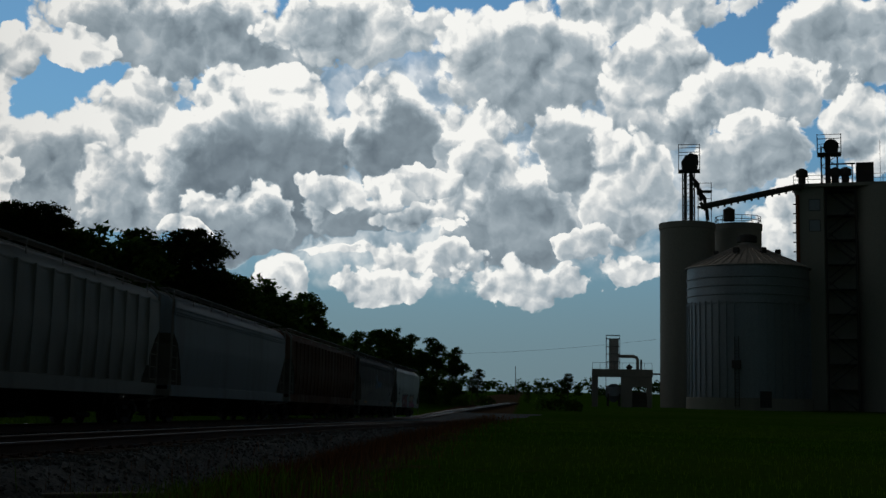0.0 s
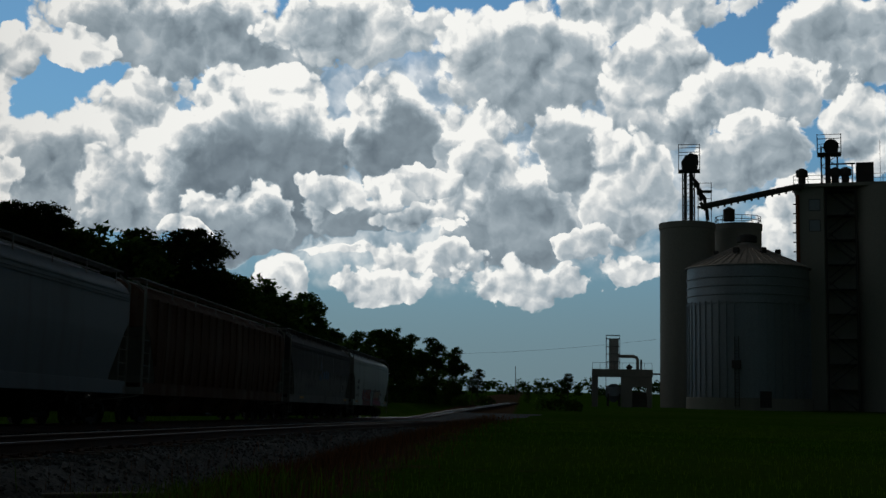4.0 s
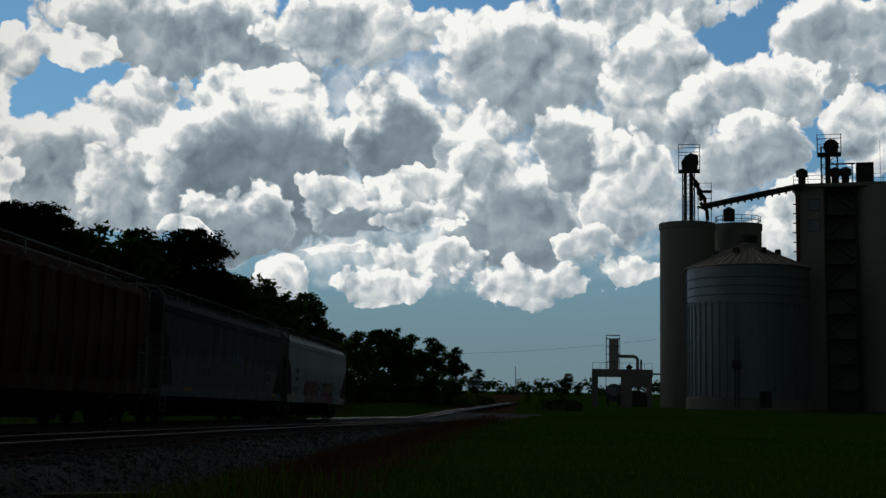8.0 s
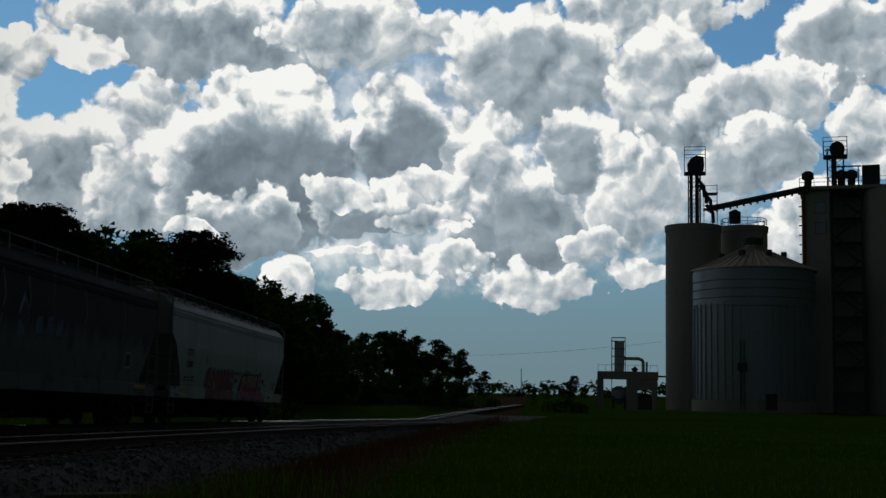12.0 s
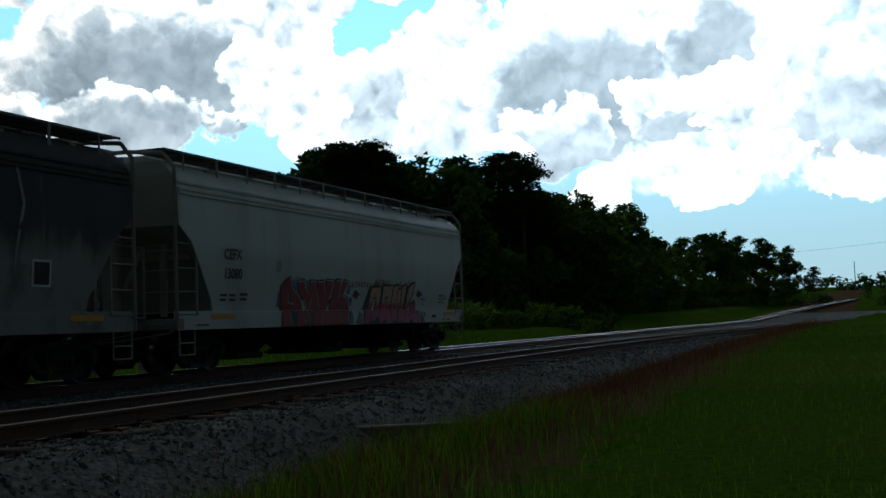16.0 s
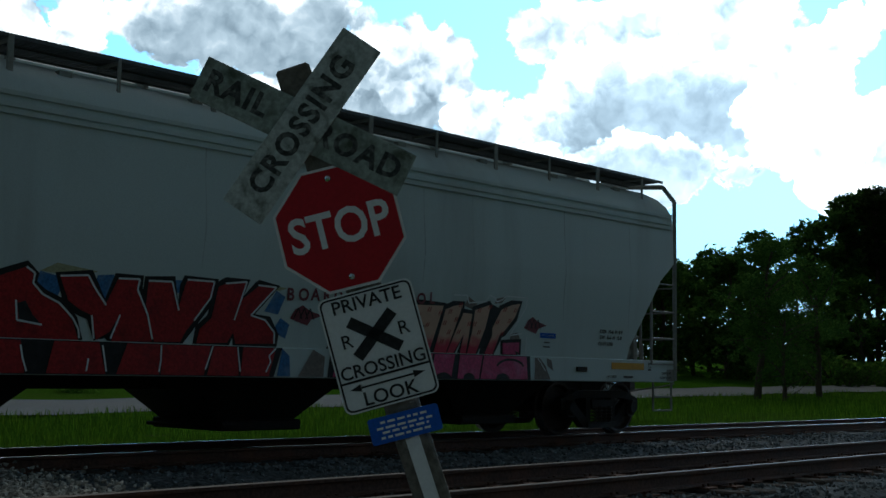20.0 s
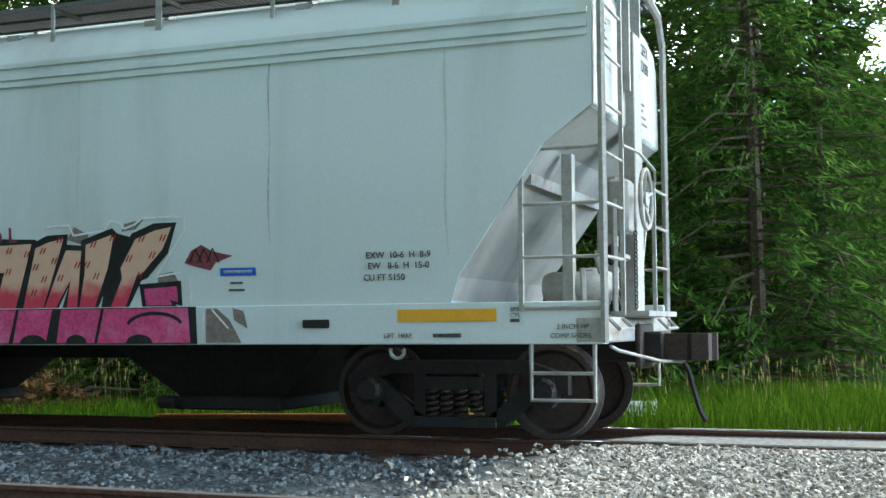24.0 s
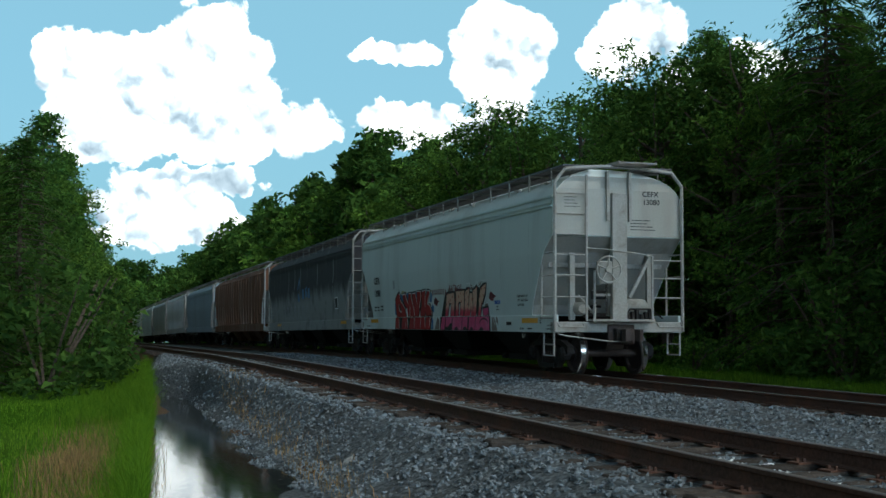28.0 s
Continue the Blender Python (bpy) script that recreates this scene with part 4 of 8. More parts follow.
def hopper_car(label, paint, steel, length=CAR_LEN, ribs=0, fine=False, deck=None):
    car = thing("hopper_car", label, "railway car", "cars of the freight train")
    part("body", hopper_body(length), paint, car, smooth=True)
    for d, x0 in ((1, 0.0), (-1, -length)):
        # thin sheet over each slope, darkened in place of the shade there
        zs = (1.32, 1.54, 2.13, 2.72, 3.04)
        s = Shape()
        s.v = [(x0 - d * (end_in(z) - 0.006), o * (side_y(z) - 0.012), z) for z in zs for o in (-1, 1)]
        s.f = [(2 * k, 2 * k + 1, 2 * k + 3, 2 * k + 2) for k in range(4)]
        part("slope_sheet", s, SLOPE_SHADE, car, "grimy sloping end sheet with painted shade")
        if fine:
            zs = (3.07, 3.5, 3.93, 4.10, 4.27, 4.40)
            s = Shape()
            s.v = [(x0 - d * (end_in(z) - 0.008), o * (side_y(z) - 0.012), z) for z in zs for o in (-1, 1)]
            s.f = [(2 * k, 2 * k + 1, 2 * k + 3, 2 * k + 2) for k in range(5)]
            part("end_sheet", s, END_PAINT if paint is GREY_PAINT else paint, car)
    hull = lambda z, out=0.0: side_y(z) + out
    for side in (-1, 1):
        s = Shape().box((-length, side * 1.50 - 0.045, 0.92), (0.0, side * 1.50 + 0.045, 1.305), bevel=0.01)
        s.box((-length, side * 1.40 - 0.08, 0.92), (0.0, side * 1.40 + 0.08, 0.94))
        part("side_sill", s, paint, car)
        for z in ((3.71, 3.79, 3.92) if not ribs else (3.95,)):
            s = Shape().box((-length + 0.1, side * hull(z) - 0.03, z - 0.025), (-0.1, side * hull(z) + 0.035, z + 0.025))
            part("top_chord", s, paint, car)
        for k in range(ribs):
            x = -1.2 - (length - 2.4) * k / (ribs - 1)
            lo = max(1.34, 3.06 - 1.52 * (min(-x, length + x) - 0.12) / 1.36)
            s = Shape().add([(x - 0.06, side * hull(lo), lo), (x + 0.06, side * hull(lo), lo), (x + 0.05, side * hull(lo, 0.09), lo), (x - 0.05, side * hull(lo, 0.09), lo),
                             (x - 0.06, side * 1.5, 4.0), (x + 0.06, side * 1.5, 4.0), (x + 0.05, side * 1.62, 4.0), (x - 0.05, side * 1.62, 4.0)],
                            [(0, 1, 2, 3), (4, 5, 6, 7), (0, 1, 5, 4), (1, 2, 6, 5), (2, 3, 7, 6), (3, 0, 4, 7)])
            part("side_rib", s, paint, car)
        # roof walk of open grating on brackets
        s = Shape()
        if fine:
            for k in range(int(length / 0.055)):
                s.box((-0.05 - 0.055 * k - 0.017, min(side * 1.32, side * 0.55), 4.60), (-0.05 - 0.055 * k + 0.017, max(side * 1.32, side * 0.55), 4.625))
        for y in (0.55, 0.93, 1.32):
            s.box((-length + 0.05, side * y - 0.012, 4.58), (-0.02, side * y + 0.012, 4.625))
        if not fine:
            s.box((-length + 0.05, min(side * 0.9, side * 1.28), 4.59), (-0.02, max(side * 0.9, side * 1.28), 4.605))
        part("roof_walk", s, GRATING if fine else steel, car)
        n = 13 if fine else 8
        for k in range(n):
            x = -0.7 - (length - 1.4) * k / (n - 1)
            r = 0.035 if k % 2 else 0.02
            s = Shape().box((x - r, side * 1.325 - 0.012, 4.12), (x + r, side * 1.325 + 0.012, 4.62)).box((x - 0.02, min(side * 0.85, side * 1.32), 4.55), (x + 0.02, max(side * 0.85, side * 1.32), 4.585))
            part("walk_bracket", s, steel, car)
    part("trough_hatch", Shape().box((-length + 0.9, -0.34, 4.5), (-0.9, 0.34, 4.66), bevel=0.04), paint, car)
    if fine:
        for k in range(9):
            x = -1.6 - (length - 3.2) * k / 8
            part("hatch_clamp", Shape().box((x - 0.03, -0.5, 4.56), (x + 0.03, 0.42, 4.68)), steel, car)
            part("roof_lug", Shape().box((x + 0.2, -1.22, 4.26), (x + 0.36, -1.12, 4.36)), steel, car)
    for x in (-length / 2 + 4.55, -length / 2, -length / 2 - 4.55):
        s = Shape()
        a, b, zt, zb = 1.75, 0.62, 1.34, 0.34
        s.add([(x - a, -1.3, zt), (x + a, -1.3, zt), (x + a, 1.3, zt), (x - a, 1.3, zt), (x - b, -0.65, zb), (x + b, -0.65, zb), (x + b, 0.65, zb), (x - b, 0.65, zb)],
              [(3, 2, 1, 0), (4, 5, 6, 7), (0, 1, 5, 4), (1, 2, 6, 5), (2, 3, 7, 6), (3, 0, 4, 7)])
        part("hopper", s, BLACK_STEEL if fine else (deck or BLACK_STEEL), car)
        s = Shape().box((x - 0.66, -0.8, 0.22), (x + 0.66, 0.8, 0.36), bevel=0.02).tube([(x - 0.75, -0.86, 0.3), (x - 0.55, -0.86, 0.3)], 0.07, 8).tube([(x - 0.66, -0.9, 0.27), (x - 0.66, 0.9, 0.27)], 0.03, 6)
        part("outlet_gate", s, BLACK_STEEL, car)
    part("centre_sill", Shape().box((-length + 0.3, -0.17, 0.75), (-0.3, 0.17, 1.1)), BLACK_STEEL, car)
    part("train_pipe", Shape().tube([(-0.4, 0.45, 0.82), (-length + 0.4, 0.45, 0.82)], 0.025, 5), BLACK_STEEL, car)
    for at in (-1.57, -length + 1.57):
        truck(car, at)
    car_end(car, steel, fine, 0.0, 1, True)
    car_end(car, steel, fine, -length, -1, False)
    return car


def on_side(shape, outline, out=0.006, thick=0.003, sill=False):
    """A flat painted shape on the -y side of a car, from (x, z) corners."""
    n = len(outline)
    y = (lambda z: -1.548 - out) if sill else (lambda z: -side_y(z) - out)
    v = [(x, y(z) + thick, z) for x, z in outline] + [(x, y(z) - thick, z) for x, z in outline]
    return shape.add(v, [tuple(range(n, 2 * n))] + [(i, (i + 1) % n, n + (i + 1) % n, n + i) for i in range(n)])


def line(shape, points, w, out, sill=False):
    for (x0, z0), (x1, z1) in zip(points[:-1], points[1:]):
        d = Vector((x1 - x0, z1 - z0))
        if d.length < 1e-4:
            continue
        k = Vector((-d.y, d.x)).normalized() * w / 2
        on_side(shape, [(x0 - k.x, z0 - k.y), (x1 - k.x, z1 - k.y), (x1 + k.x, z1 + k.y), (x0 + k.x, z0 + k.y)], out, 0.001, sill)


def side_words(text, x, z, size, mat, car, bold=0.0, width=1.0, sill=False, out=0.008):
    y = -1.548 - out if sill else -side_y(z) - out
    tilt = 0.0 if sill else math.degrees(math.atan2(side_y(z + 0.2) - side_y(z - 0.2), 0.4))
    return words(text, size, mat, car, pose(x, y, z, 90 + tilt * 1.0, 0, 0), "stencil", bold, width=width)


def bars(rows, car, mat, sill=False):
    """Unreadable small print: a short plain bar for every word."""
    for x, z, w, h in rows:
        s = Shape()
        on_side(s, [(x, z), (x + w, z), (x + w, z + h), (x, z + h)], 0.007, 0.001, sill)
        part("small_print", s, mat, car)


hero = hopper_car("weathered light grey covered hopper car with red and pink graffiti", GREY_PAINT, GREY_STEEL, fine=True)

# ---- graffiti on the last car ----
RED_D = [[(-13.09, 1.31), (-13.12, 1.83), (-12.94, 1.96), (-12.66, 2.07), (-12.57, 1.99), (-12.59, 1.9), (-12.45, 1.78), (-12.24, 1.7), (-12.07, 1.52), (-11.98, 1.31)]]
RED_M = [[(-12.26, 2.0), (-11.9, 2.03), (-11.68, 1.71), (-11.54, 2.02), (-11.26, 2.03), (-11.28, 1.91), (-11.12, 1.63), (-11.03, 1.32), (-11.56, 1.31), (-11.5, 1.58), (-11.6, 1.41), (-11.76, 1.32), (-11.84, 1.59), (-12.0, 1.65), (-12.14, 1.74)]]
RED_Y = [[(-11.14, 2.02), (-10.82, 2.04), (-10.71, 1.71), (-10.64, 1.98), (-10.61, 2.06), (-10.21, 2.06), (-10.23, 1.9), (-10.47, 1.59), (-10.58, 1.45), (-10.64, 1.33), (-11.0, 1.32), (-11.09, 1.56), (-11.15, 1.75)]]
RED_K = [[(-10.15, 2.01), (-10.03, 2.07), (-9.73, 2.09), (-9.81, 1.86), (-9.55, 2.05), (-9.52, 2.07), (-9.26, 2.06), (-9.63, 1.69), (-9.36, 1.63), (-9.23, 1.45), (-9.23, 1.35), (-9.83, 1.33), (-9.88, 1.47), (-9.96, 1.34), (-10.41, 1.32), (-10.38, 1.49), (-10.22, 1.63)]]
RED_FEET = [
    [(-13.08, 1.29), (-12.68, 1.29), (-12.62, 0.94), (-13.07, 0.94)],
    [(-12.29, 1.29), (-11.74, 1.29), (-11.65, 0.94), (-12.37, 0.94)],
    [(-11.38, 1.29), (-10.94, 1.29), (-10.95, 0.94), (-11.51, 0.94)],
    [(-10.91, 1.29), (-10.23, 1.29), (-10.32, 0.94), (-10.92, 0.94)],
    [(-10.18, 1.29), (-9.83, 1.29), (-9.8, 0.94), (-10.27, 0.94)],
    [(-9.74, 1.29), (-9.23, 1.29), (-9.33, 0.94), (-9.77, 0.94)]]
RED_LINES = [
    [(-12.66, 2.07), (-12.56, 2.01), (-12.57, 1.9), (-12.45, 1.79), (-12.24, 1.7), (-12.07, 1.55), (-11.99, 1.43), (-11.97, 1.33)],
    [(-12.26, 2.0), (-11.92, 2.03), (-11.84, 1.91), (-11.67, 1.71)],
    [(-11.54, 2.02), (-11.26, 2.03), (-11.28, 1.91), (-11.12, 1.63), (-11.03, 1.35)],
    [(-11.14, 2.02), (-10.82, 2.03), (-10.7, 1.7)],
    [(-10.61, 2.07), (-10.22, 2.07), (-10.26, 1.87), (-10.47, 1.59)],
    [(-10.05, 2.06), (-9.73, 2.1), (-9.88, 1.62)],
    [(-9.55, 2.07), (-9.26, 2.06), (-9.63, 1.69), (-9.4, 1.64), (-9.24, 1.49), (-9.23, 1.35)],
    [(-12.75, 1.71), (-12.72, 1.5), (-12.43, 1.46)],
    [(-11.84, 1.59), (-11.79, 1.33)],
    [(-11.48, 1.61), (-11.58, 1.34)]]
RED_FOOT_LINES = [
    [(-12.68, 1.24), (-12.65, 1.1), (-12.6, 0.96)],
    [(-11.7, 1.26), (-11.64, 0.97)],
    [(-10.93, 1.28), (-10.93, 1.1), (-10.95, 0.97)],
    [(-10.2, 1.29), (-10.3, 1.01)],
    [(-9.83, 1.29), (-9.78, 0.99)],
    [(-9.23, 1.29), (-9.34, 1.19), (-9.31, 1.12), (-9.38, 0.99)],
    [(-11.87, 1.11), (-11.89, 0.97)]]
PEACH_R = [[(-7.97, 1.31), (-7.7, 1.91), (-7.59, 1.93), (-7.44, 1.93), (-7.07, 1.95), (-7.06, 1.69), (-7.16, 1.48), (-7.15, 1.31), (-7.48, 1.31), (-7.34, 1.68), (-7.56, 1.67), (-7.75, 1.31)]]
PEACH_O = [[(-7.06, 1.31), (-6.86, 1.9), (-6.89, 1.98), (-6.63, 1.98), (-6.15, 1.99), (-6.25, 1.7), (-6.39, 1.31), (-6.66, 1.31), (-6.52, 1.69), (-6.71, 1.7), (-6.81, 1.31)]]
PEACH_W = [[(-6.29, 1.31), (-6.1, 1.94), (-5.93, 2.0), (-5.74, 2.03), (-5.8, 1.87), (-6.03, 1.31)], [(-6.01, 1.31), (-5.82, 1.7), (-5.71, 1.91), (-5.52, 1.9), (-5.6, 1.31), (-5.73, 1.31), (-5.67, 1.6), (-5.87, 1.31)], [(-5.57, 1.31), (-5.49, 1.65), (-5.46, 1.96), (-5.15, 2.05), (-5.12, 2.02), (-5.2, 1.71), (-5.38, 1.31)]]
PEACH_L = [[(-5.18, 1.31), (-5.03, 1.6), (-5.04, 1.71), (-4.85, 2.0), (-4.61, 2.08), (-4.42, 2.11), (-4.53, 1.89), (-4.77, 1.66), (-4.85, 1.63), (-5.0, 1.31)], [(-4.77, 1.49), (-4.38, 1.51), (-4.37, 1.35), (-4.47, 1.38), (-4.44, 1.32), (-4.75, 1.32)]]
PINK_FEET = [
    [(-8.15, 1.29), (-7.84, 1.29), (-7.92, 0.94), (-8.26, 0.94)],
    [(-7.78, 1.29), (-7.21, 1.29), (-7.28, 1.12), (-7.38, 1.12), (-7.83, 0.94)],
    [(-7.17, 1.29), (-6.35, 1.29), (-6.44, 0.94), (-7.22, 0.94)],
    [(-6.31, 1.29), (-5.88, 1.29), (-5.96, 0.94), (-6.38, 0.94)],
    [(-5.77, 1.29), (-5.27, 1.29), (-5.35, 0.94), (-5.82, 0.94)],
    [(-5.23, 1.29), (-4.23, 1.29), (-4.2, 0.94), (-5.31, 0.94)]]
PALE_LINES = [
    [(-5.94, 2.16), (-5.66, 2.17), (-5.61, 2.06), (-5.43, 2.08), (-5.23, 2.1), (-5.15, 2.2), (-5.03, 2.17), (-4.98, 2.11), (-4.85, 2.15), (-4.76, 2.21), (-4.61, 2.21), (-4.26, 2.21), (-4.26, 2.07), (-4.62, 1.61), (-4.32, 1.65)],
    [(-4.22, 1.61), (-4.21, 1.32)]]
PALE_FOOT_LINES = [
    [(-4.04, 1.27), (-4.04, 1.05)],
    [(-3.95, 1.27), (-3.76, 1.08)]]
TICKS = [(-7.65, 1.88), (-7.24, 1.8), (-7.46, 1.72), (-7.8, 1.62), (-7.6, 1.67), (-7.22, 1.62), (-7.39, 1.48), (-6.95, 1.74), (-6.69, 1.8), (-6.48, 1.89), (-6.25, 1.85), (-6.5, 1.67), (-6.79, 1.6), (-6.99, 1.53), (-6.04, 1.88), (-5.9, 1.77), (-5.82, 1.99), (-6.14, 1.71), (-6.04, 1.58), (-5.83, 1.59), (-5.61, 1.72), (-6.18, 1.44), (-5.49, 1.72), (-5.4, 1.93), (-5.16, 1.99), (-5.38, 1.6), (-4.97, 1.77), (-4.81, 1.97), (-4.56, 1.97), (-4.69, 1.8), (-4.85, 1.6)]


def wider(q, g):
    """The outline q moved outwards by g along its corners."""
    area = sum(a[0] * b[1] - b[0] * a[1] for a, b in zip(q, q[1:] + q[:1]))
    r = []
    for a, b, c in zip(q[-1:] + q[:-1], q, q[1:] + q[:1]):
        n = Vector((0, 0))
        for p, k in ((a, b), (b, c)):
            d = Vector((k[0] - p[0], k[1] - p[1])).normalized()
            n += Vector((d.y, -d.x)) * (1 if area > 0 else -1)
        n = n.normalized() if n.length > 1e-3 else Vector((0, 0))
        r.append((b[0] + n.x * g, max(1.31, b[1] + n.y * g)))
    return r


def painted(name, outline, mat, parent, out, sill=False, label=""):
    s = Shape()
    on_side(s, outline, out, 0.0012, sill)
    return part(name, s, mat, parent, label)


def painted_line(name, points, w, mat, out, sill=False):
    s = Shape()
    line(s, points, w, out, sill)
    return part(name, s, mat, hero)


for pieces in (RED_D, RED_M, RED_Y, RED_K):
    back, front = Shape(), Shape()
    for q in pieces:
        on_side(back, wider(q, 0.07), 0.004, 0.0012)
        on_side(front, q, 0.008, 0.0012)
    rim = part("graffiti_letter_outline", back, GRAF_BLACK, hero)
    part("graffiti_letter", front, GRAF_RED, rim, "fat red graffiti letter")
painted("letter_hole", [(-12.73, 1.68), (-12.69, 1.5), (-12.43, 1.46), (-12.54, 1.56), (-12.64, 1.71)], GRAF_BLACK, hero, 0.011)
painted("graffiti_shadow", [(-13.15, 0.93), (-9.25, 0.93), (-9.12, 1.30), (-13.1, 1.30)], GRAF_BLACK, hero, 0.003, True)
for q in RED_FEET:
    painted("graffiti_foot", q, GRAF_RED, hero, 0.007, True)
for q in RED_LINES:
    painted_line("graffiti_highlight", q, 0.022, GRAF_WHITE, 0.012)
for q in RED_FOOT_LINES:
    painted_line("graffiti_highlight", q, 0.02, GRAF_WHITE, 0.012, True)
# soft clouds of blue and ochre overspray round the red word
for q in ([(-12.55, 1.75), (-12.3, 1.68), (-12.2, 1.98), (-12.5, 2.04)], [(-11.86, 1.8), (-11.68, 1.62), (-11.5, 1.9), (-11.6, 2.06), (-11.8, 2.04)], [(-10.82, 1.9), (-10.62, 1.9), (-10.6, 2.06), (-10.85, 2.05)],
          [(-9.42, 1.75), (-9.2, 1.72), (-9.1, 1.95), (-9.25, 2.02)], [(-9.28, 1.5), (-9.05, 1.42), (-9.0, 1.6), (-9.15, 1.68)], [(-13.3, 1.4), (-13.1, 1.35), (-13.05, 1.7), (-13.25, 1.75)]):
    painted("graffiti_blue", q, GRAF_BLUE, hero, 0.0025)
painted("graffiti_blue", [(-9.2, 0.94), (-8.98, 0.94), (-9.0, 1.2), (-9.12, 1.29)], GRAF_BLUE, hero, 0.0025, True)
for q in ([(-12.5, 2.04), (-12.0, 2.0), (-11.8, 2.08), (-12.3, 2.14)], [(-9.6, 2.05), (-9.2, 2.02), (-9.08, 2.06), (-9.5, 2.11)]):
    painted("graffiti_ochre", q, GRAF_OCHRE, hero, 0.0025)
# tall peach letters over a pink base
for pieces in (PEACH_R, PEACH_O, PEACH_W, PEACH_L):
    back, low, top = Shape(), Shape(), Shape()
    for q in pieces:
        on_side(back, wider(q, 0.075), 0.004, 0.0012)
        if max(z for x, z in q) < 1.6:
            on_side(low, q, 0.008, 0.0012)
            continue
        on_side(top, q, 0.008, 0.0012)
    rim = part("graffiti_letter_outline", back, GRAF_BLACK, hero)
    part("graffiti_letter", top, GRAF_FADE, rim, "peach letter fading to pink")
    if low.v:
        part("letter_foot", low, GRAF_PINK, rim)
for q in ([(-8.35, 1.31), (-7.98, 1.31), (-7.62, 1.98), (-7.86, 1.96)], [(-7.1, 1.35), (-6.95, 1.6), (-6.9, 1.96), (-7.05, 2.0)], [(-6.35, 1.35), (-6.2, 1.6), (-6.08, 2.02), (-6.2, 2.0)], [(-5.3, 1.31), (-5.05, 1.31), (-4.95, 1.6), (-4.9, 2.02), (-5.12, 2.08)]):
    painted("graffiti_shadow", q, GRAF_BLACK, hero, 0.003)
painted("graffiti_shadow", [(-8.35, 0.93), (-4.12, 0.93), (-4.14, 1.30), (-8.3, 1.30)], GRAF_BLACK, hero, 0.003, True)
for q in PINK_FEET:
    painted("graffiti_foot", q, GRAF_PINK, hero, 0.006, True)
for x, r in ((-7.67, 0.2), (-6.85, 0.17), (-6.12, 0.17), (-5.57, 0.13), (-4.8, 0.16)):
    painted("graffiti_shadow", [(x + r * math.cos(a), 0.938 + 0.09 * math.sin(a)) for a in np.linspace(0, math.pi, 9)], GRAF_BLACK, hero, 0.0085, True)
s = Shape()
line(s, [(-4.62 + 0.33 * math.cos(a), 1.1 + 0.14 * math.sin(a)) for a in np.linspace(0.3, 2.9, 10)], 0.035, 0.0085, True)
part("graffiti_shadow", s, GRAF_BLACK, hero)
for x, z in TICKS:
    s = Shape()
    line(s, [(x, z), (x + 0.035, z + 0.065)], 0.014, 0.0112)
    line(s, [(x + 0.04, z), (x + 0.075, z + 0.065)], 0.014, 0.0112)
    part("graffiti_tick", s, GRAF_RED, hero)
for q in PALE_LINES:
    painted_line("graffiti_highlight", q, 0.02, GRAF_WHITE, 0.012)
for q in PALE_FOOT_LINES:
    painted_line("graffiti_highlight", q, 0.016, GRAF_WHITE, 0.012, True)
for q in ([(-5.7, 2.02), (-5.5, 1.96), (-5.42, 2.06), (-5.6, 2.15)], [(-5.02, 2.08), (-4.85, 2.1), (-4.75, 2.2), (-4.98, 2.16)], [(-7.65, 1.98), (-7.3, 1.96), (-7.2, 2.06), (-7.5, 2.09)], [(-7.0, 2.0), (-6.7, 2.0), (-6.72, 2.08), (-6.95, 2.1)], [(-4.6, 1.63), (-4.42, 1.66), (-4.35, 1.54), (-4.6, 1.52)]):
    painted("graffiti_shading", q, GRAF_BROWN, hero, 0.0025)
for q in ([(-4.02, 0.94), (-3.62, 0.94), (-3.75, 1.16), (-3.9, 1.28), (-4.02, 1.28)], [(-3.7, 1.16), (-3.55, 1.08), (-3.6, 1.25), (-3.72, 1.28)], [(-8.85, 0.94), (-8.42, 0.94), (-8.4, 1.2), (-8.6, 1.29)]):
    painted("graffiti_shading", q, GRAF_BROWN, hero, 0.0025, True)
BLOB = [(-4.28, 1.74), (-4.2, 1.86), (-4.08, 1.92), (-3.95, 1.85), (-3.72, 1.8), (-3.92, 1.74), (-3.98, 1.66), (-4.15, 1.7)]
for dx, dz in ((0.0, 0.0), (-4.72, -0.06)):
    painted("graffiti_scrawl", [(x + dx, z + dz) for x, z in BLOB], GRAF_MAROON, hero, 0.003)
    for k in range(3):
        painted_line("graffiti_scrawl", [(x + dx, z + dz + 0.02) for x, z in ((-4.22 + 0.1 * k, 1.72), (-4.15 + 0.1 * k, 1.86), (-4.08 + 0.1 * k, 1.72))], 0.015, GRAF_BLACK, 0.006)
for k, (ch, x, z) in enumerate(zip("BOARDER", (-9.12, -8.9, -8.7, -8.5, -8.3, -8.1, -7.9), (1.98, 1.99, 2.0, 2.0, 2.0, 1.99, 1.97))):
    side_words(ch, x + 0.1, z, 0.22, GRAF_MAROON, hero, 0.006, 1.0)
for ch, x, z in zip("PATROL", (-7.5, -7.3, -7.12, -6.95, -6.72, -6.5), (2.08, 2.07, 2.08, 2.06, 2.06, 2.08)):
    side_words(ch, x + 0.1, z, 0.22, GRAF_MAROON, hero, 0.006, 1.0)
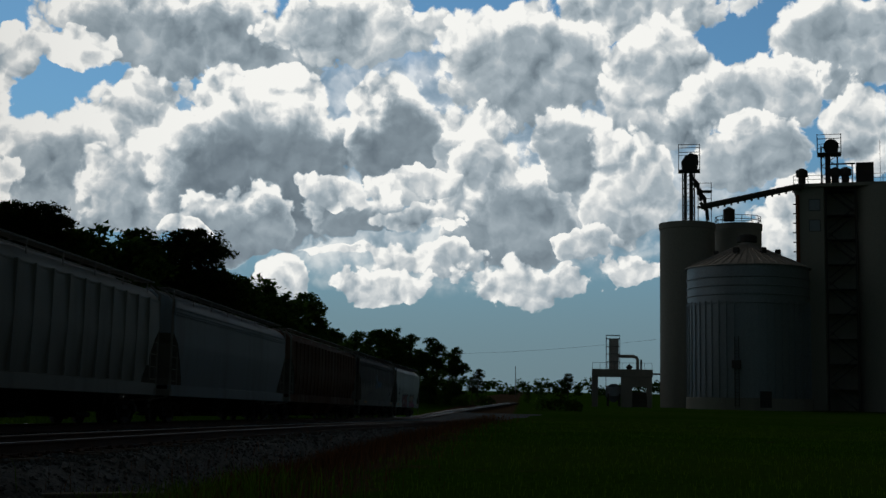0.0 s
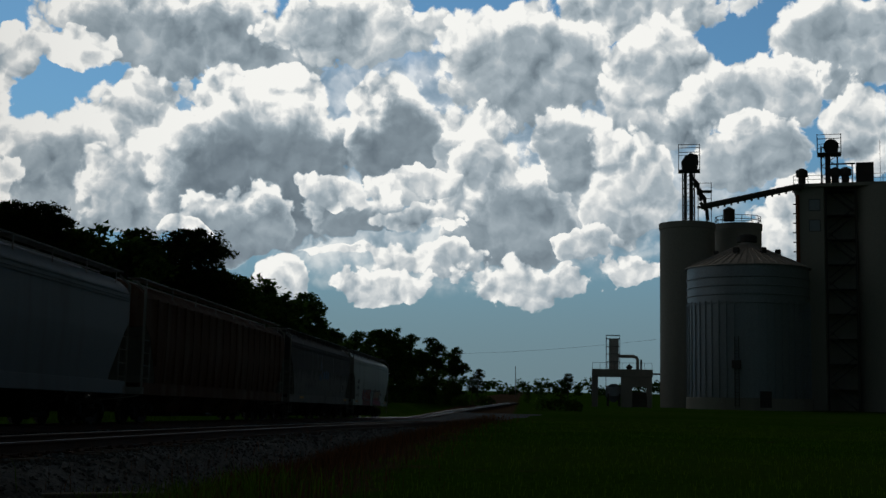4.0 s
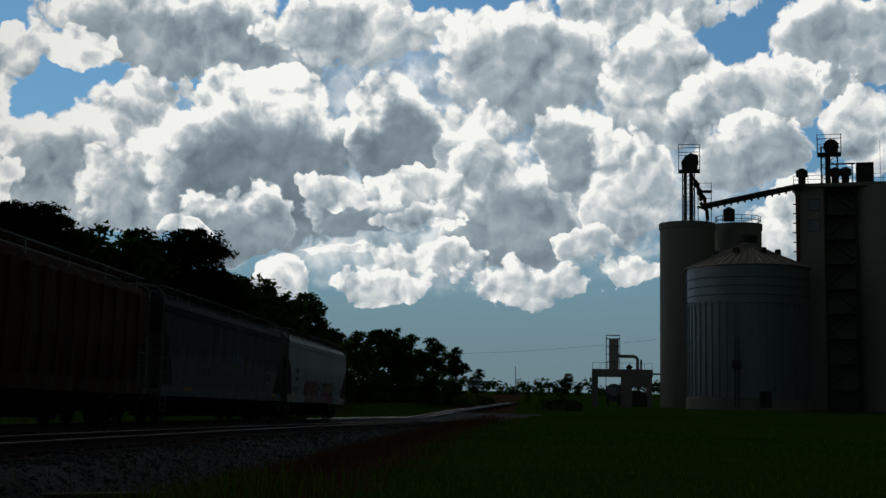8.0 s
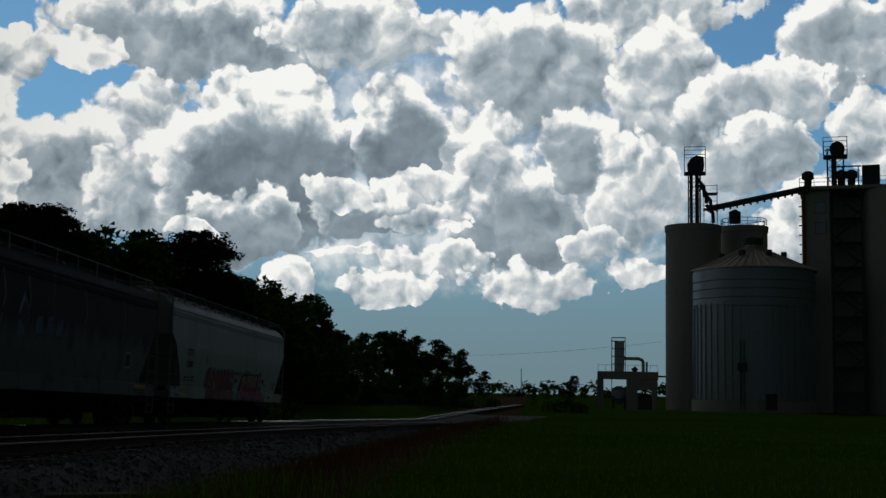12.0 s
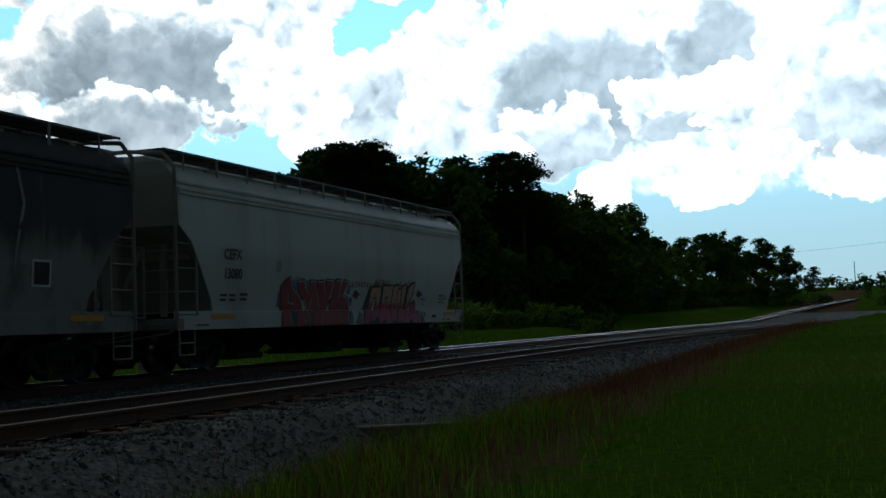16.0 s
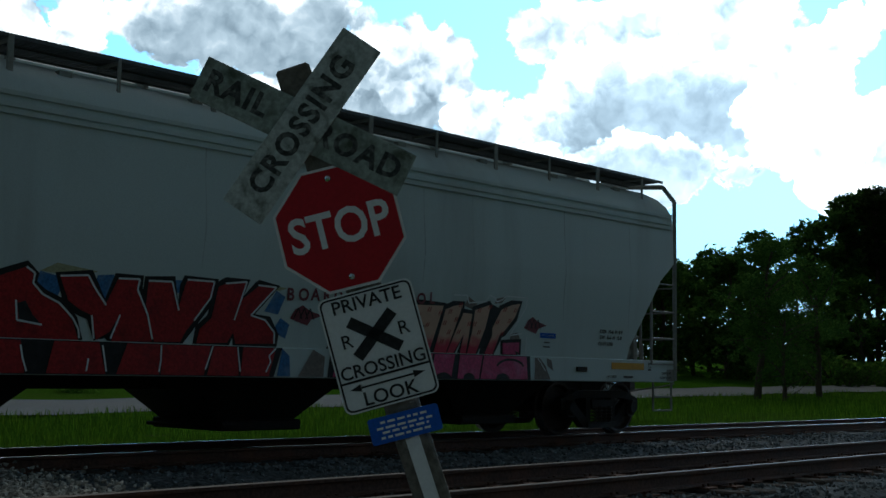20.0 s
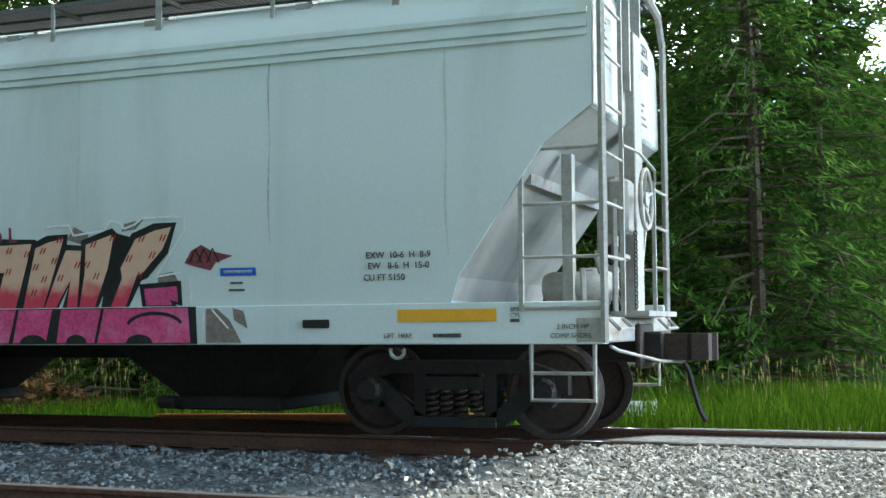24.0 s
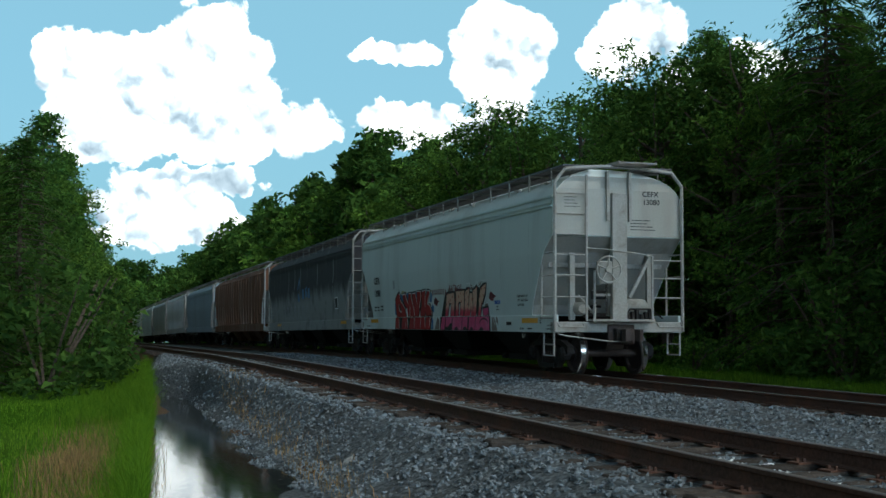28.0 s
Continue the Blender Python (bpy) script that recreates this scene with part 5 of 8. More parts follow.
# stencils and plates
side_words("CEFX", -15.4, 2.52, 0.32, INK, hero, 0.006)
side_words("13080", -15.38, 2.10, 0.32, INK, hero, 0.006)
side_words("EXW  10-6  H  8-9", -1.95, 1.76, 0.085, OLD_INK, hero, 0.001)
side_words("EW   8-6  H  15-0", -1.95, 1.66, 0.085, OLD_INK, hero, 0.001)
side_words("CU FT 5150", -2.1, 1.55, 0.085, OLD_INK, hero, 0.001)
bars([(-15.9, 1.62, 0.3, 0.05), (-15.5, 1.62, 0.25, 0.05), (-15.05, 1.64, 0.35, 0.06), (-15.9, 1.52, 0.25, 0.05), (-15.5, 1.52, 0.25, 0.05), (-15.05, 1.53, 0.3, 0.06), (-3.76, 1.52, 0.14, 0.02), (-3.78, 1.45, 0.18, 0.02)], hero, OLD_INK)
bars([(-1.6, 0.985, 0.28, 0.035), (-0.85, 1.12, 0.09, 0.03), (-16.9, 1.0, 0.5, 0.03)], hero, OLD_INK, True)
side_words("LIFT  HERE", -1.95, 1.0, 0.062, OLD_INK, hero, 0.0, sill=True)
side_words("BRK", -0.80, 1.235, 0.055, OLD_INK, hero, 0.0, sill=True)
side_words("CYL", -0.80, 1.18, 0.055, OLD_INK, hero, 0.0, sill=True)
side_words("2 INCH HP", -0.27, 1.075, 0.062, OLD_INK, hero, 0.0, sill=True)
side_words("COMP SHOES", -0.29, 0.995, 0.062, OLD_INK, hero, 0.0, sill=True)
s = Shape()
on_side(s, [(-3.87, 1.60), (-3.47, 1.60), (-3.47, 1.68), (-3.87, 1.68)], 0.006, 0.002)
part("maker_plate", s, SIGN_BLUE, hero, "small blue maker's plate with a pale bar")
bars([(-3.83, 1.625, 0.32, 0.03)], hero, SIGN_WHITE)
for x0, x1 in ((-1.95, -0.98), (-16.3, -15.3)):
    s = Shape()
    on_side(s, [(x0, 1.13), (x1, 1.13), (x1, 1.245), (x0, 1.245)], 0.006, 0.002, True)
    part("reflector_strip", s, ORANGE, hero, "orange reflector strip")
s = Shape().box((-2.94, -1.575, 1.08), (-2.66, -1.545, 1.16), bevel=0.008)
part("identity_tag", s, BLACK_STEEL, hero)
s = Shape()
on_side(s, [(-13.35, 2.2), (-13.12, 2.2), (-13.12, 2.48), (-13.35, 2.48)], 0.006, 0.002)
part("clearance_box", s, SOOT, hero)
SEAM = material("faint weld seam", (0.50, 0.54, 0.52), 0.6, 0, 20, 0.1, 2, None, 0.3, 0.0)
for x, z0 in ((-6.6, 2.3), (-3.3, 1.9), (-5.55, 2.35), (-7.35, 2.3), (-8.2, 2.2), (-1.45, 1.75), (-10.4, 2.2), (-13.9, 1.6)):
    zs = np.arange(z0, 3.75, 0.15)
    streak = Shape()
    streak.v = [(x + 0.012 * math.sin(5 * z) + o * (0.3 + 0.7 * math.sin(3 * (z - z0)) ** 2), -side_y(z) - 0.003, z) for z in zs for o in (-0.011, 0.011)]
    streak.f = [(2 * k, 2 * k + 1, 2 * k + 3, 2 * k + 2) for k in range(len(zs) - 1)]
    part("weld_streak", streak, SOOT if x in (-6.6, -3.3) else SEAM, hero)
hook = Shape().tube([(-1.98 + 0.07 * math.cos(a), -1.5, 0.86 + 0.07 * math.sin(a)) for a in np.linspace(2.8, 6.6, 9)], 0.018, 5)
part("tow_loop", hook, GREY_STEEL, hero)
words("CEFX", 0.17, INK, hero, pose(-0.045, 0.80, 4.02, 90, 0, 90), "stencil", 0.002)
words("13080", 0.17, INK, hero, pose(-0.045, 0.82, 3.84, 90, 0, 90), "stencil", 0.002)
for k, w in enumerate((0.5, 0.42, 0.55, 0.62)):
    part("small_print", Shape().box((-0.05, 0.3, 3.42 - 0.07 * k), (-0.046, 0.3 + w, 3.44 - 0.07 * k)), OLD_INK, hero)
    part("small_print", Shape().box((-0.05, -1.3, 3.9 - 0.07 * k), (-0.046, -1.3 + w * 0.6, 3.915 - 0.07 * k)), OLD_INK, hero)

second = hopper_car("sooty dark grey covered hopper car with blue tags", DARK_PAINT, GREY_STEEL, 18.7, fine=True)
GHOST = material("ghostly pale graffiti", (0.3, 0.31, 0.33), 0.6)
for x in np.arange(-14.5, -8.0, 0.95):
    white2 = Shape()
    line(white2, [(x, 1.45), (x + 0.1, 1.95), (x + 0.45, 2.0), (x + 0.4, 1.5), (x + 0.75, 1.42)], 0.09, 0.008)
    part("pale_tag", white2, GHOST, second)
for x, z in ((-9.6, 2.3), (-8.9, 2.35), (-8.3, 2.3)):
    blue2 = Shape()
    on_side(blue2, [(x, z), (x + 0.45, z), (x + 0.4, z + 0.45), (x + 0.05, z + 0.4)], 0.006, 0.002)
    part("blue_tag", blue2, GRAF_BLUE, second)
blue2 = Shape()
on_side(blue2, [(-10.6, 2.2), (-10.2, 2.2), (-9.95, 2.7), (-10.3, 3.3), (-10.6, 2.8)], 0.006, 0.002)
part("blue_tag", blue2, GRAF_BLUE, second)
WASH = material("pale washed streak", (0.26, 0.27, 0.28), 0.6)
for x in (-13.1, -11.6, -10.2, -6.5, -3.4):
    drip = Shape()
    line(drip, [(x, 1.9), (x + 0.1, 2.6), (x + 0.25, 3.1), (x + 0.1, 3.7)], 0.07, 0.004)
    part("pale_streak", drip, WASH, second)
for x0, x1 in ((-1.95, -0.98), (-16.0, -15.0)):
    s = Shape()
    on_side(s, [(x0, 1.13), (x1, 1.13), (x1, 1.245), (x0, 1.245)], 0.006, 0.002, True)
    part("reflector_strip", s, ORANGE, second, "faded orange reflector strip")
s = Shape()
on_side(s, [(-2.95, 1.72), (-2.45, 1.72), (-2.45, 2.18), (-2.95, 2.18)], 0.006, 0.002)
part("data_panel", s, SIGN_WHITE, second, "small white framed data panel")
s = Shape()
on_side(s, [(-2.9, 1.76), (-2.5, 1.76), (-2.5, 2.14), (-2.9, 2.14)], 0.012, 0.002)
part("data_panel_inset", s, GRAF_BLACK, second)

# the cars in order from the rear, with the distance of each one's rear end from the last car's
TRAIN = [(hero, 0.0), (second, -19.1)]
at = -39.3
for label, paint, length, ribs in (("rusty brown ribbed covered hopper car", RUST_PAINT, 21.2, 19), ("faded blue grey covered hopper car", BLUE_PAINT, 18.4, 0),
                                   ("dirty pale grey ribbed covered hopper car", PALE_PAINT, 18.0, 15), ("pale grey covered hopper car, dusty", PALE_PAINT, 18.0, 0),
                                   ("light grey covered hopper car, streaked", GREY_PAINT, 18.0, 0), ("pale grey ribbed hopper car, far along the train", PALE_PAINT, 18.0, 14),
                                   ("oxide red covered hopper car", RED_PAINT, 18.0, 14), ("oxide red hopper car at the bend", RED_PAINT, 18.0, 0)):
    TRAIN.append((hopper_car(label, paint, GREY_STEEL if paint is not RUST_PAINT else PALE_PAINT, length, ribs, deck=RUST_PAINT if paint is RUST_PAINT else None), at))
    at -= length + 1.5


# ---- crossing sign ----
def crossing_sign(at, turn, lean):
    ob = thing("crossing_sign", "leaning private railroad crossing post with crossbuck, stop sign and notices", "railroad sign", m=pose(*at, 0, 0, turn) @ pose(0, 0, 0, 0, -lean, 0))
    part("post", Shape().box((-0.07, 0.01, 0.0), (0.07, 0.15, 3.25), bevel=0.012), WEATHERED_WOOD, ob)
    part("reflector_strip", Shape().box((-0.028, 0.004, 0.0), (0.028, 0.009, 1.70)), SIGN_WHITE, ob, "white reflective strip down the post")
    for roll, back, text in ((41.5, 0.0, "CROSSING"), (-40.0, 0.014, "RAIL     ROAD")):
        half = 0.418 if roll > 0 else 0.46
        m = pose(-0.03, -0.02 + back, 3.0) @ pose(0, 0, 0, 0, 4.0 - roll, 0)
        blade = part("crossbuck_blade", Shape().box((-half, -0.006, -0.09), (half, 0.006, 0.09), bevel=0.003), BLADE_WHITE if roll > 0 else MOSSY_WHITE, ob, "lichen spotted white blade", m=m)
        words(text, 0.125, OLD_INK, blade, pose(0, -0.0075, 0, 90, 0, 0), "lettering", 0.004, spacing=1.12, width=0.98)
    octagon = lambda r: [(r / math.cos(math.pi / 8) * math.cos(math.pi / 8 + k * math.pi / 4), r / math.cos(math.pi / 8) * math.sin(math.pi / 8 + k * math.pi / 4)) for k in range(8)]
    c = pose(-0.015, -0.005, 2.568, 0, 4.0, 0)
    stop = part("stop_sign", Shape().disc(octagon(0.247), -0.002, 0.002, "y"), SIGN_WHITE, ob, "red stop sign with a white border", m=c)
    part("red_field", Shape().disc(octagon(0.236), -0.005, -0.002, "y"), SIGN_RED, stop)
    words("STOP", 0.197, SIGN_WHITE, stop, pose(0, -0.0065, -0.005, 90, 0, 0), "lettering", 0.004, width=0.86)
    for z in (0.2, -0.2):
        part("bolt", Shape().lathe([(0.0, -0.014), (0.012, -0.012), (0.014, 0.0)], 8, pose(0, 0, z), "y"), BRIGHT_STEEL, stop)

    def rounded(w, h, r):
        return [(sx * (w / 2 - r) + r * math.cos(a), sz * (h / 2 - r) + r * math.sin(a)) for sx, sz, a0 in ((1, 1, 0), (-1, 1, 90), (-1, -1, 180), (1, -1, 270)) for a in (radians(a0 + k * 22.5) for k in range(5))]
    p = part("private_sign", Shape().disc(rounded(0.415, 0.52, 0.035), -0.002, 0.002, "y"), SIGN_WHITE, ob, "white private crossing notice with black border", m=pose(-0.015, -0.012, 2.077, 0, 3.0, 0) @ Matrix.Diagonal((0.915, 1, 0.89, 1)))
    outer, inner = rounded(0.400, 0.505, 0.03), rounded(0.384, 0.489, 0.024)
    n = len(outer)
    border = Shape().add([(x, -0.0035, z) for x, z in outer] + [(x, -0.0035, z) for x, z in inner], [(i, (i + 1) % n, n + (i + 1) % n, n + i) for i in range(n)])
    part("border", border, INK, p)
    for roll in (40, -40):
        part("cross_bar", Shape().box((-0.125, -0.005, -0.025), (0.125, -0.0032 - 0.0004 * (roll > 0), 0.025)), INK, p, m=pose(0, 0, 0.055, 0, roll, 0))
    words("PRIVATE", 0.082, INK, p, pose(0, -0.004, 0.205, 90, 0, 0), bold=0.001)
    words("R", 0.085, INK, p, pose(-0.125, -0.004, 0.05, 90, 0, 0))
    words("R", 0.085, INK, p, pose(0.125, -0.004, 0.05, 90, 0, 0))
    words("CROSSING", 0.082, INK, p, pose(0, -0.004, -0.085, 90, 0, 0), bold=0.001, width=0.95)
    part("rule", Shape().box((-0.196, -0.0045, -0.128), (0.196, -0.003, -0.118)), INK, p)
    arrow = Shape().box((-0.12, -0.0045, -0.160), (0.12, -0.003, -0.152))
    for d in (-1, 1):
        arrow.add([(d * 0.165, -0.0045, -0.156), (d * 0.115, -0.0045, -0.140), (d * 0.115, -0.0045, -0.172)], [(0, 1, 2)])
    part("arrow", arrow, INK, p)
    words("LOOK", 0.085, INK, p, pose(0, -0.004, -0.212, 90, 0, 0), bold=0.001)
    b = part("blue_notice", Shape().disc(rounded(0.305, 0.115, 0.012), -0.002, 0.002, "y"), SIGN_BLUE, ob, "small blue emergency notice with pale print", m=pose(-0.01, -0.012, 1.756, 0, 4.0, 0) @ Matrix.Diagonal((0.92, 1, 0.9, 1)))
    s = Shape()
    for z, w in ((0.032, 0.2), (0.008, 0.24), (-0.012, 0.2), (-0.034, 0.22)):
        x = -w / 2
        while x < w / 2:
            k = random.uniform(0.015, 0.045)
            s.box((x, -0.0035, z - 0.005), (min(x + k, w / 2), -0.0025, z + 0.005))
            x += k + 0.01
    part("small_print", s, SIGN_WHITE, b)
    return ob


crossing_sign((3.300, 2.868, -0.92), -46.0, 18.5)


# ---- grain elevator ----
EYE_X, EYE_Y = 0.96, -0.16


def out(turn, d):
    """The place d metres off in a direction given in degrees from +y, left positive."""
    return EYE_X - d * math.sin(radians(turn)), EYE_Y + d * math.cos(radians(turn))


def ring_rail(s, r, z, posts=14, high=1.1):
    for h in (high, high / 2):
        s.tube([(r * math.cos(a), r * math.sin(a), z + h) for a in np.linspace(0, 2 * math.pi, 25)[:-1]], 0.05, 4, closed=True)
    for k in range(posts):
        a = 2 * math.pi * k / posts
        s.tube([(r * math.cos(a), r * math.sin(a), z), (r * math.cos(a), r * math.sin(a), z + high)], 0.05, 4)


def concrete_silo(turn, d, r, top, base, label, rail=False):
    x, y = out(turn, d)
    ob = thing("concrete_silo", label, "grain silo", "silos of the grain elevator", m=pose(x, y, base))
    h = top - base
    part("wall", Shape().lathe([(r, 0.0), (r, h - 0.7), (r + 0.12, h - 0.6), (r + 0.12, h), (0.0, h)], 40), CONCRETE, ob, smooth=True)
    part("roof", Shape().lathe([(r + 0.15, h), (r + 0.15, h + 0.2), (0.0, h + 0.35)], 40), CONCRETE, ob, smooth=True)
    if rail:
        s = Shape()
        ring_rail(s, r - 0.1, h + 0.2)
        part("guard_rail", s, DARK_STEEL, ob)
    return ob


GROUND_E = -1.35
concrete_silo(-97.45, 172, 3.8, 24.0, GROUND_E, "tall weathered concrete grain silo")
concrete_silo(-99.75, 178, 3.3, 24.6, GROUND_E, "concrete silo behind the steel bin, railed roof", True)


def steel_bin(turn, d, r, eave, peak, base):
    x, y = out(turn, d)
    ob = thing("steel_grain_bin", "round corrugated steel grain bin with conical ribbed roof", "grain bin", m=pose(x, y, base))
    n, h = 96, eave - base
    s, rows = Shape(), int(h / 0.55)
    prof = []
    for k in range(rows + 1):
        prof += [(r, 1.5 + (h - 1.5) * k / rows), (r + 0.05, 1.5 + (h - 1.5) * (k + 0.5) / rows)]
    part("wall", Shape().lathe(prof[:-1], n), GALVANISED, ob, smooth=True)
    part("base", Shape().lathe([(r + 0.25, -0.5), (r + 0.25, 1.5), (r - 0.1, 1.55)], 48), CONCRETE, ob, smooth=True)
    for k in range(48):
        a = 2 * math.pi * k / 48
        m = pose(r * math.cos(a), r * math.sin(a), 0, 0, 0, math.degrees(a))
        part("stiffener", Shape().box((0.03, -0.07, 1.5), (0.16, 0.07, h - 4.6)), GALVANISED, ob, m=m)
    for z in (h - 1.6, h - 2.7, h - 3.8, h - 4.9):
        ring = [((r + 0.1) * math.cos(a), (r + 0.1) * math.sin(a), z) for a in np.linspace(0, 2 * math.pi, 65)[:-1]]
        part("wind_ring", Shape().tube(ring, 0.085, 6, closed=True), GALVANISED, ob)
    part("roof", Shape().lathe([(r + 0.35, h - 0.1), (r + 0.3, h), (0.9, peak - base), (0.9, peak - base + 0.35), (0.0, peak - base + 0.45)], 48), ROOF_STEEL, ob, smooth=True)
    for k in range(48):
        a = 2 * math.pi * (k + 0.5) / 48
        part("roof_rib", Shape().tube([((r + 0.25) * math.cos(a), (r + 0.25) * math.sin(a), h + 0.06), (0.95 * math.cos(a), 0.95 * math.sin(a), peak - base + 0.08)], 0.07, 4), ROOF_STEEL, ob)
    for a in (20, 75, 150, 200, 250, 300, 335):
        t = 0.45
        z = h + (peak - base - h) * (1 - t)
        rr = 0.9 + (r - 0.9) * t
        m = pose(rr * math.cos(radians(a)), rr * math.sin(radians(a)), z, 0, 0, a)
        part("roof_vent", Shape().box((-0.35, -0.35, 0.0), (0.35, 0.35, 0.75), bevel=0.08), DARK_STEEL, ob, m=m)
    s = Shape().lathe([(0.9, 0.0), (1.3, 0.1), (1.3, 0.9), (0.4, 1.2), (0.0, 1.2)], 14, pose(0, 0, peak - base + 0.3))
    part("fill_cap", s, DARK_STEEL, ob)
    a = radians(160)
    s = Shape()
    for w in (-0.25, 0.25):
        s.tube([((r + 0.3) * math.cos(a + w / r), (r + 0.3) * math.sin(a + w / r), 0.4), ((r + 0.3) * math.cos(a + w / r), (r + 0.3) * math.sin(a + w / r), 9.2)], 0.06, 4)
    for z in np.arange(0.6, 9.0, 0.4):
        s.tube([((r + 0.3) * math.cos(a - 0.25 / r), (r + 0.3) * math.sin(a - 0.25 / r), z), ((r + 0.3) * math.cos(a + 0.25 / r), (r + 0.3) * math.sin(a + 0.25 / r), z)], 0.03, 4)
    s.box((r + 0.1, -0.5, 5.2), (r + 1.0, 0.5, 6.2), pose(0, 0, 0, 0, 0, 160))
    part("ladder", s, DARK_STEEL, ob)
    part("door", Shape().box((r - 0.1, -0.7, 0.4), (r + 0.3, 0.7, 2.4), pose(0, 0, 0, 0, 0, 185)), DARK_STEEL, ob)
    return ob


steel_bin(-100.15, 164, 7.75, 17.0, 20.2, GROUND_E)


def head_house():
    """The concrete workhouse: a square tower, a stair recess and a row of silos beside it."""
    x, y = out(-103.55, 170)
    ob = thing("elevator_headhouse", "concrete grain elevator headhouse with open stair tower", "grain elevator", m=pose(x, y, GROUND_E, 0, 0, -104 + 180) @ Matrix.Diagonal((-1, 1, 1, 1)))
    h = 29.9
    # local +x is to the right for the viewer, +y towards the viewer
    part("tower", Shape().box((-3.6, -6.0, 0.0), (0.1, 1.0, h), bevel=0.1), CONCRETE, ob)
    part("recess_wall", Shape().box((0.1, -6.0, 0.0), (4.4, -2.2, h - 0.2)), CONCRETE, ob)
    for k, cx in enumerate((8.2, 15.6)):
        part("bay_silo", Shape().lathe([(3.9, 0.0), (3.9, h), (0.0, h + 0.2)], 36, pose(cx, -1.6, 0)), CONCRETE, ob, smooth=True)
    part("deck", Shape().box((-3.9, -6.4, h), (19.6, 1.6, h + 0.45)), CONCRETE, ob)
    # open steel stair
    s = Shape()
    for px in (0.35, 4.1):
        for py in (-2.0, 0.6):
            s.box((px - 0.08, py - 0.08, 0.0), (px + 0.08, py + 0.08, h - 0.3))
    part("stair_frame", s, DARK_STEEL, ob)
    n = 9
    for k in range(n):
        z0, z1 = k * h / n, (k + 0.86) * h / n
        a, b = ((0.6, 3.9) if k % 2 else (3.9, 0.6))
        s = Shape()
        for py in (-0.6, 0.4):
            s.tube([(a, py, z0 + 0.1), (b, py, z1)], 0.09, 4).tube([(a, py, z0 + 1.1), (b, py, z1 + 1.0)], 0.05, 4)
        for j in range(12):
            t = (j + 0.5) / 12
            s.box((a + (b - a) * t - 0.14, -0.6, z0 + (z1 - z0) * t), (a + (b - a) * t + 0.14, 0.4, z0 + (z1 - z0) * t + 0.05))
        part("stair_flight", s, DARK_STEEL, ob)
        part("landing", Shape().box((0.4, -1.9, z1 - 0.02), (4.1, 0.6, z1 + 0.06)), DARK_STEEL, ob)
    part("downspout", Shape().tube([(-3.3, 1.1, 3.5), (-3.3, 1.1, h - 1.0)], 0.22, 8), RUST_STEEL, ob, "rust streaked grain spout")
    for z in (h - 2.4, h - 5.2):
        win = part("window", Shape().box((-1.9, 1.0, z - 0.8), (-0.4, 1.04, z + 0.8)), DARK_STEEL, ob)
        part("pane", Shape().box((-1.82, 1.04, z - 0.72), (-0.48, 1.06, z + 0.72)), GALVANISED, win)
    for z in np.arange(16, h - 1, 1.3):
        part("bracket", Shape().box((-3.95, 0.2, z), (-3.6, 0.5, z + 0.14)), DARK_STEEL, ob)
    # roof gear
    z = h + 0.45
    part("penthouse", Shape().box((4.3, -5.0, z), (6.6, -2.5, z + 3.4), bevel=0.05), DARK_STEEL, ob)
    for cx in (-2.8, 1.6, 2.9):
        part("roof_fan", Shape().lathe([(0.5, 0.0), (0.5, 1.4), (0.8, 1.6), (0.8, 2.4), (0.3, 2.7), (0.0, 2.7)], 12, pose(cx, -2.0, z)), DARK_STEEL, ob)
    s = Shape()
    for px in (-0.2, 1.9):
        for py in (-3.2, -1.2):
            s.box((px - 0.1, py - 0.1, z), (px + 0.1, py + 0.1, z + 5.6))
    for k in range(4):
        s.tube([(-0.2, -1.2, z + k * 1.4), (1.9, -1.2, z + k * 1.4 + 1.4)], 0.06, 4).tube([(1.9, -1.2, z + k * 1.4), (-0.2, -1.2, z + k * 1.4 + 1.4)], 0.06, 4)
    s.box((-0.7, -3.6, z + 4.5), (2.4, -0.8, z + 4.65))
    for px in (-0.7, 2.4):
        for py in (-3.6, -0.8):
            s.box((px - 0.05, py - 0.05, z + 4.6), (px + 0.05, py + 0.05, z + 7.2))
    for zz in (z + 7.1, z + 5.8):
        s.tube([(-0.7, -0.8, zz), (2.4, -0.8, zz), (2.4, -3.6, zz), (-0.7, -3.6, zz)], 0.05, 4, closed=True)
    part("head_tower", s, DARK_STEEL, ob)
    part("elevator_head", Shape().lathe([(0.0, -0.6), (1.0, -0.6), (1.0, 0.6), (0.0, 0.6)], 16, pose(1.1, -2.0, z + 5.6), "y").box((0.3, -2.6, z), (1.0, -1.5, z + 5.2)), DARK_STEEL, ob)
    s = Shape()
    for zz in (0.55, 1.1):
        s.tube([(-3.8, 1.5, z + zz), (19.5, 1.5, z + zz)], 0.04, 4)
    for px in np.arange(-3.8, 19.6, 1.9):
        s.tube([(px, 1.5, z), (px, 1.5, z + 1.1)], 0.05, 4)
    part("guard_rail", s, DARK_STEEL, ob)
    s = Shape()
    for px in (0.9, 3.8):
        s.tube([(px, -1.5, z), (px, -1.5, z + 3.2)], 0.08, 5)
    s.tube([(0.4, -1.5, z + 3.1), (4.2, -1.5, z + 3.1)], 0.12, 5).tube([(7.4, -1.5, z), (7.4, -1.5, z + 6.2)], 0.04, 4)
    part("pipe_rack", s, DARK_STEEL, ob)
    return ob


head_house()


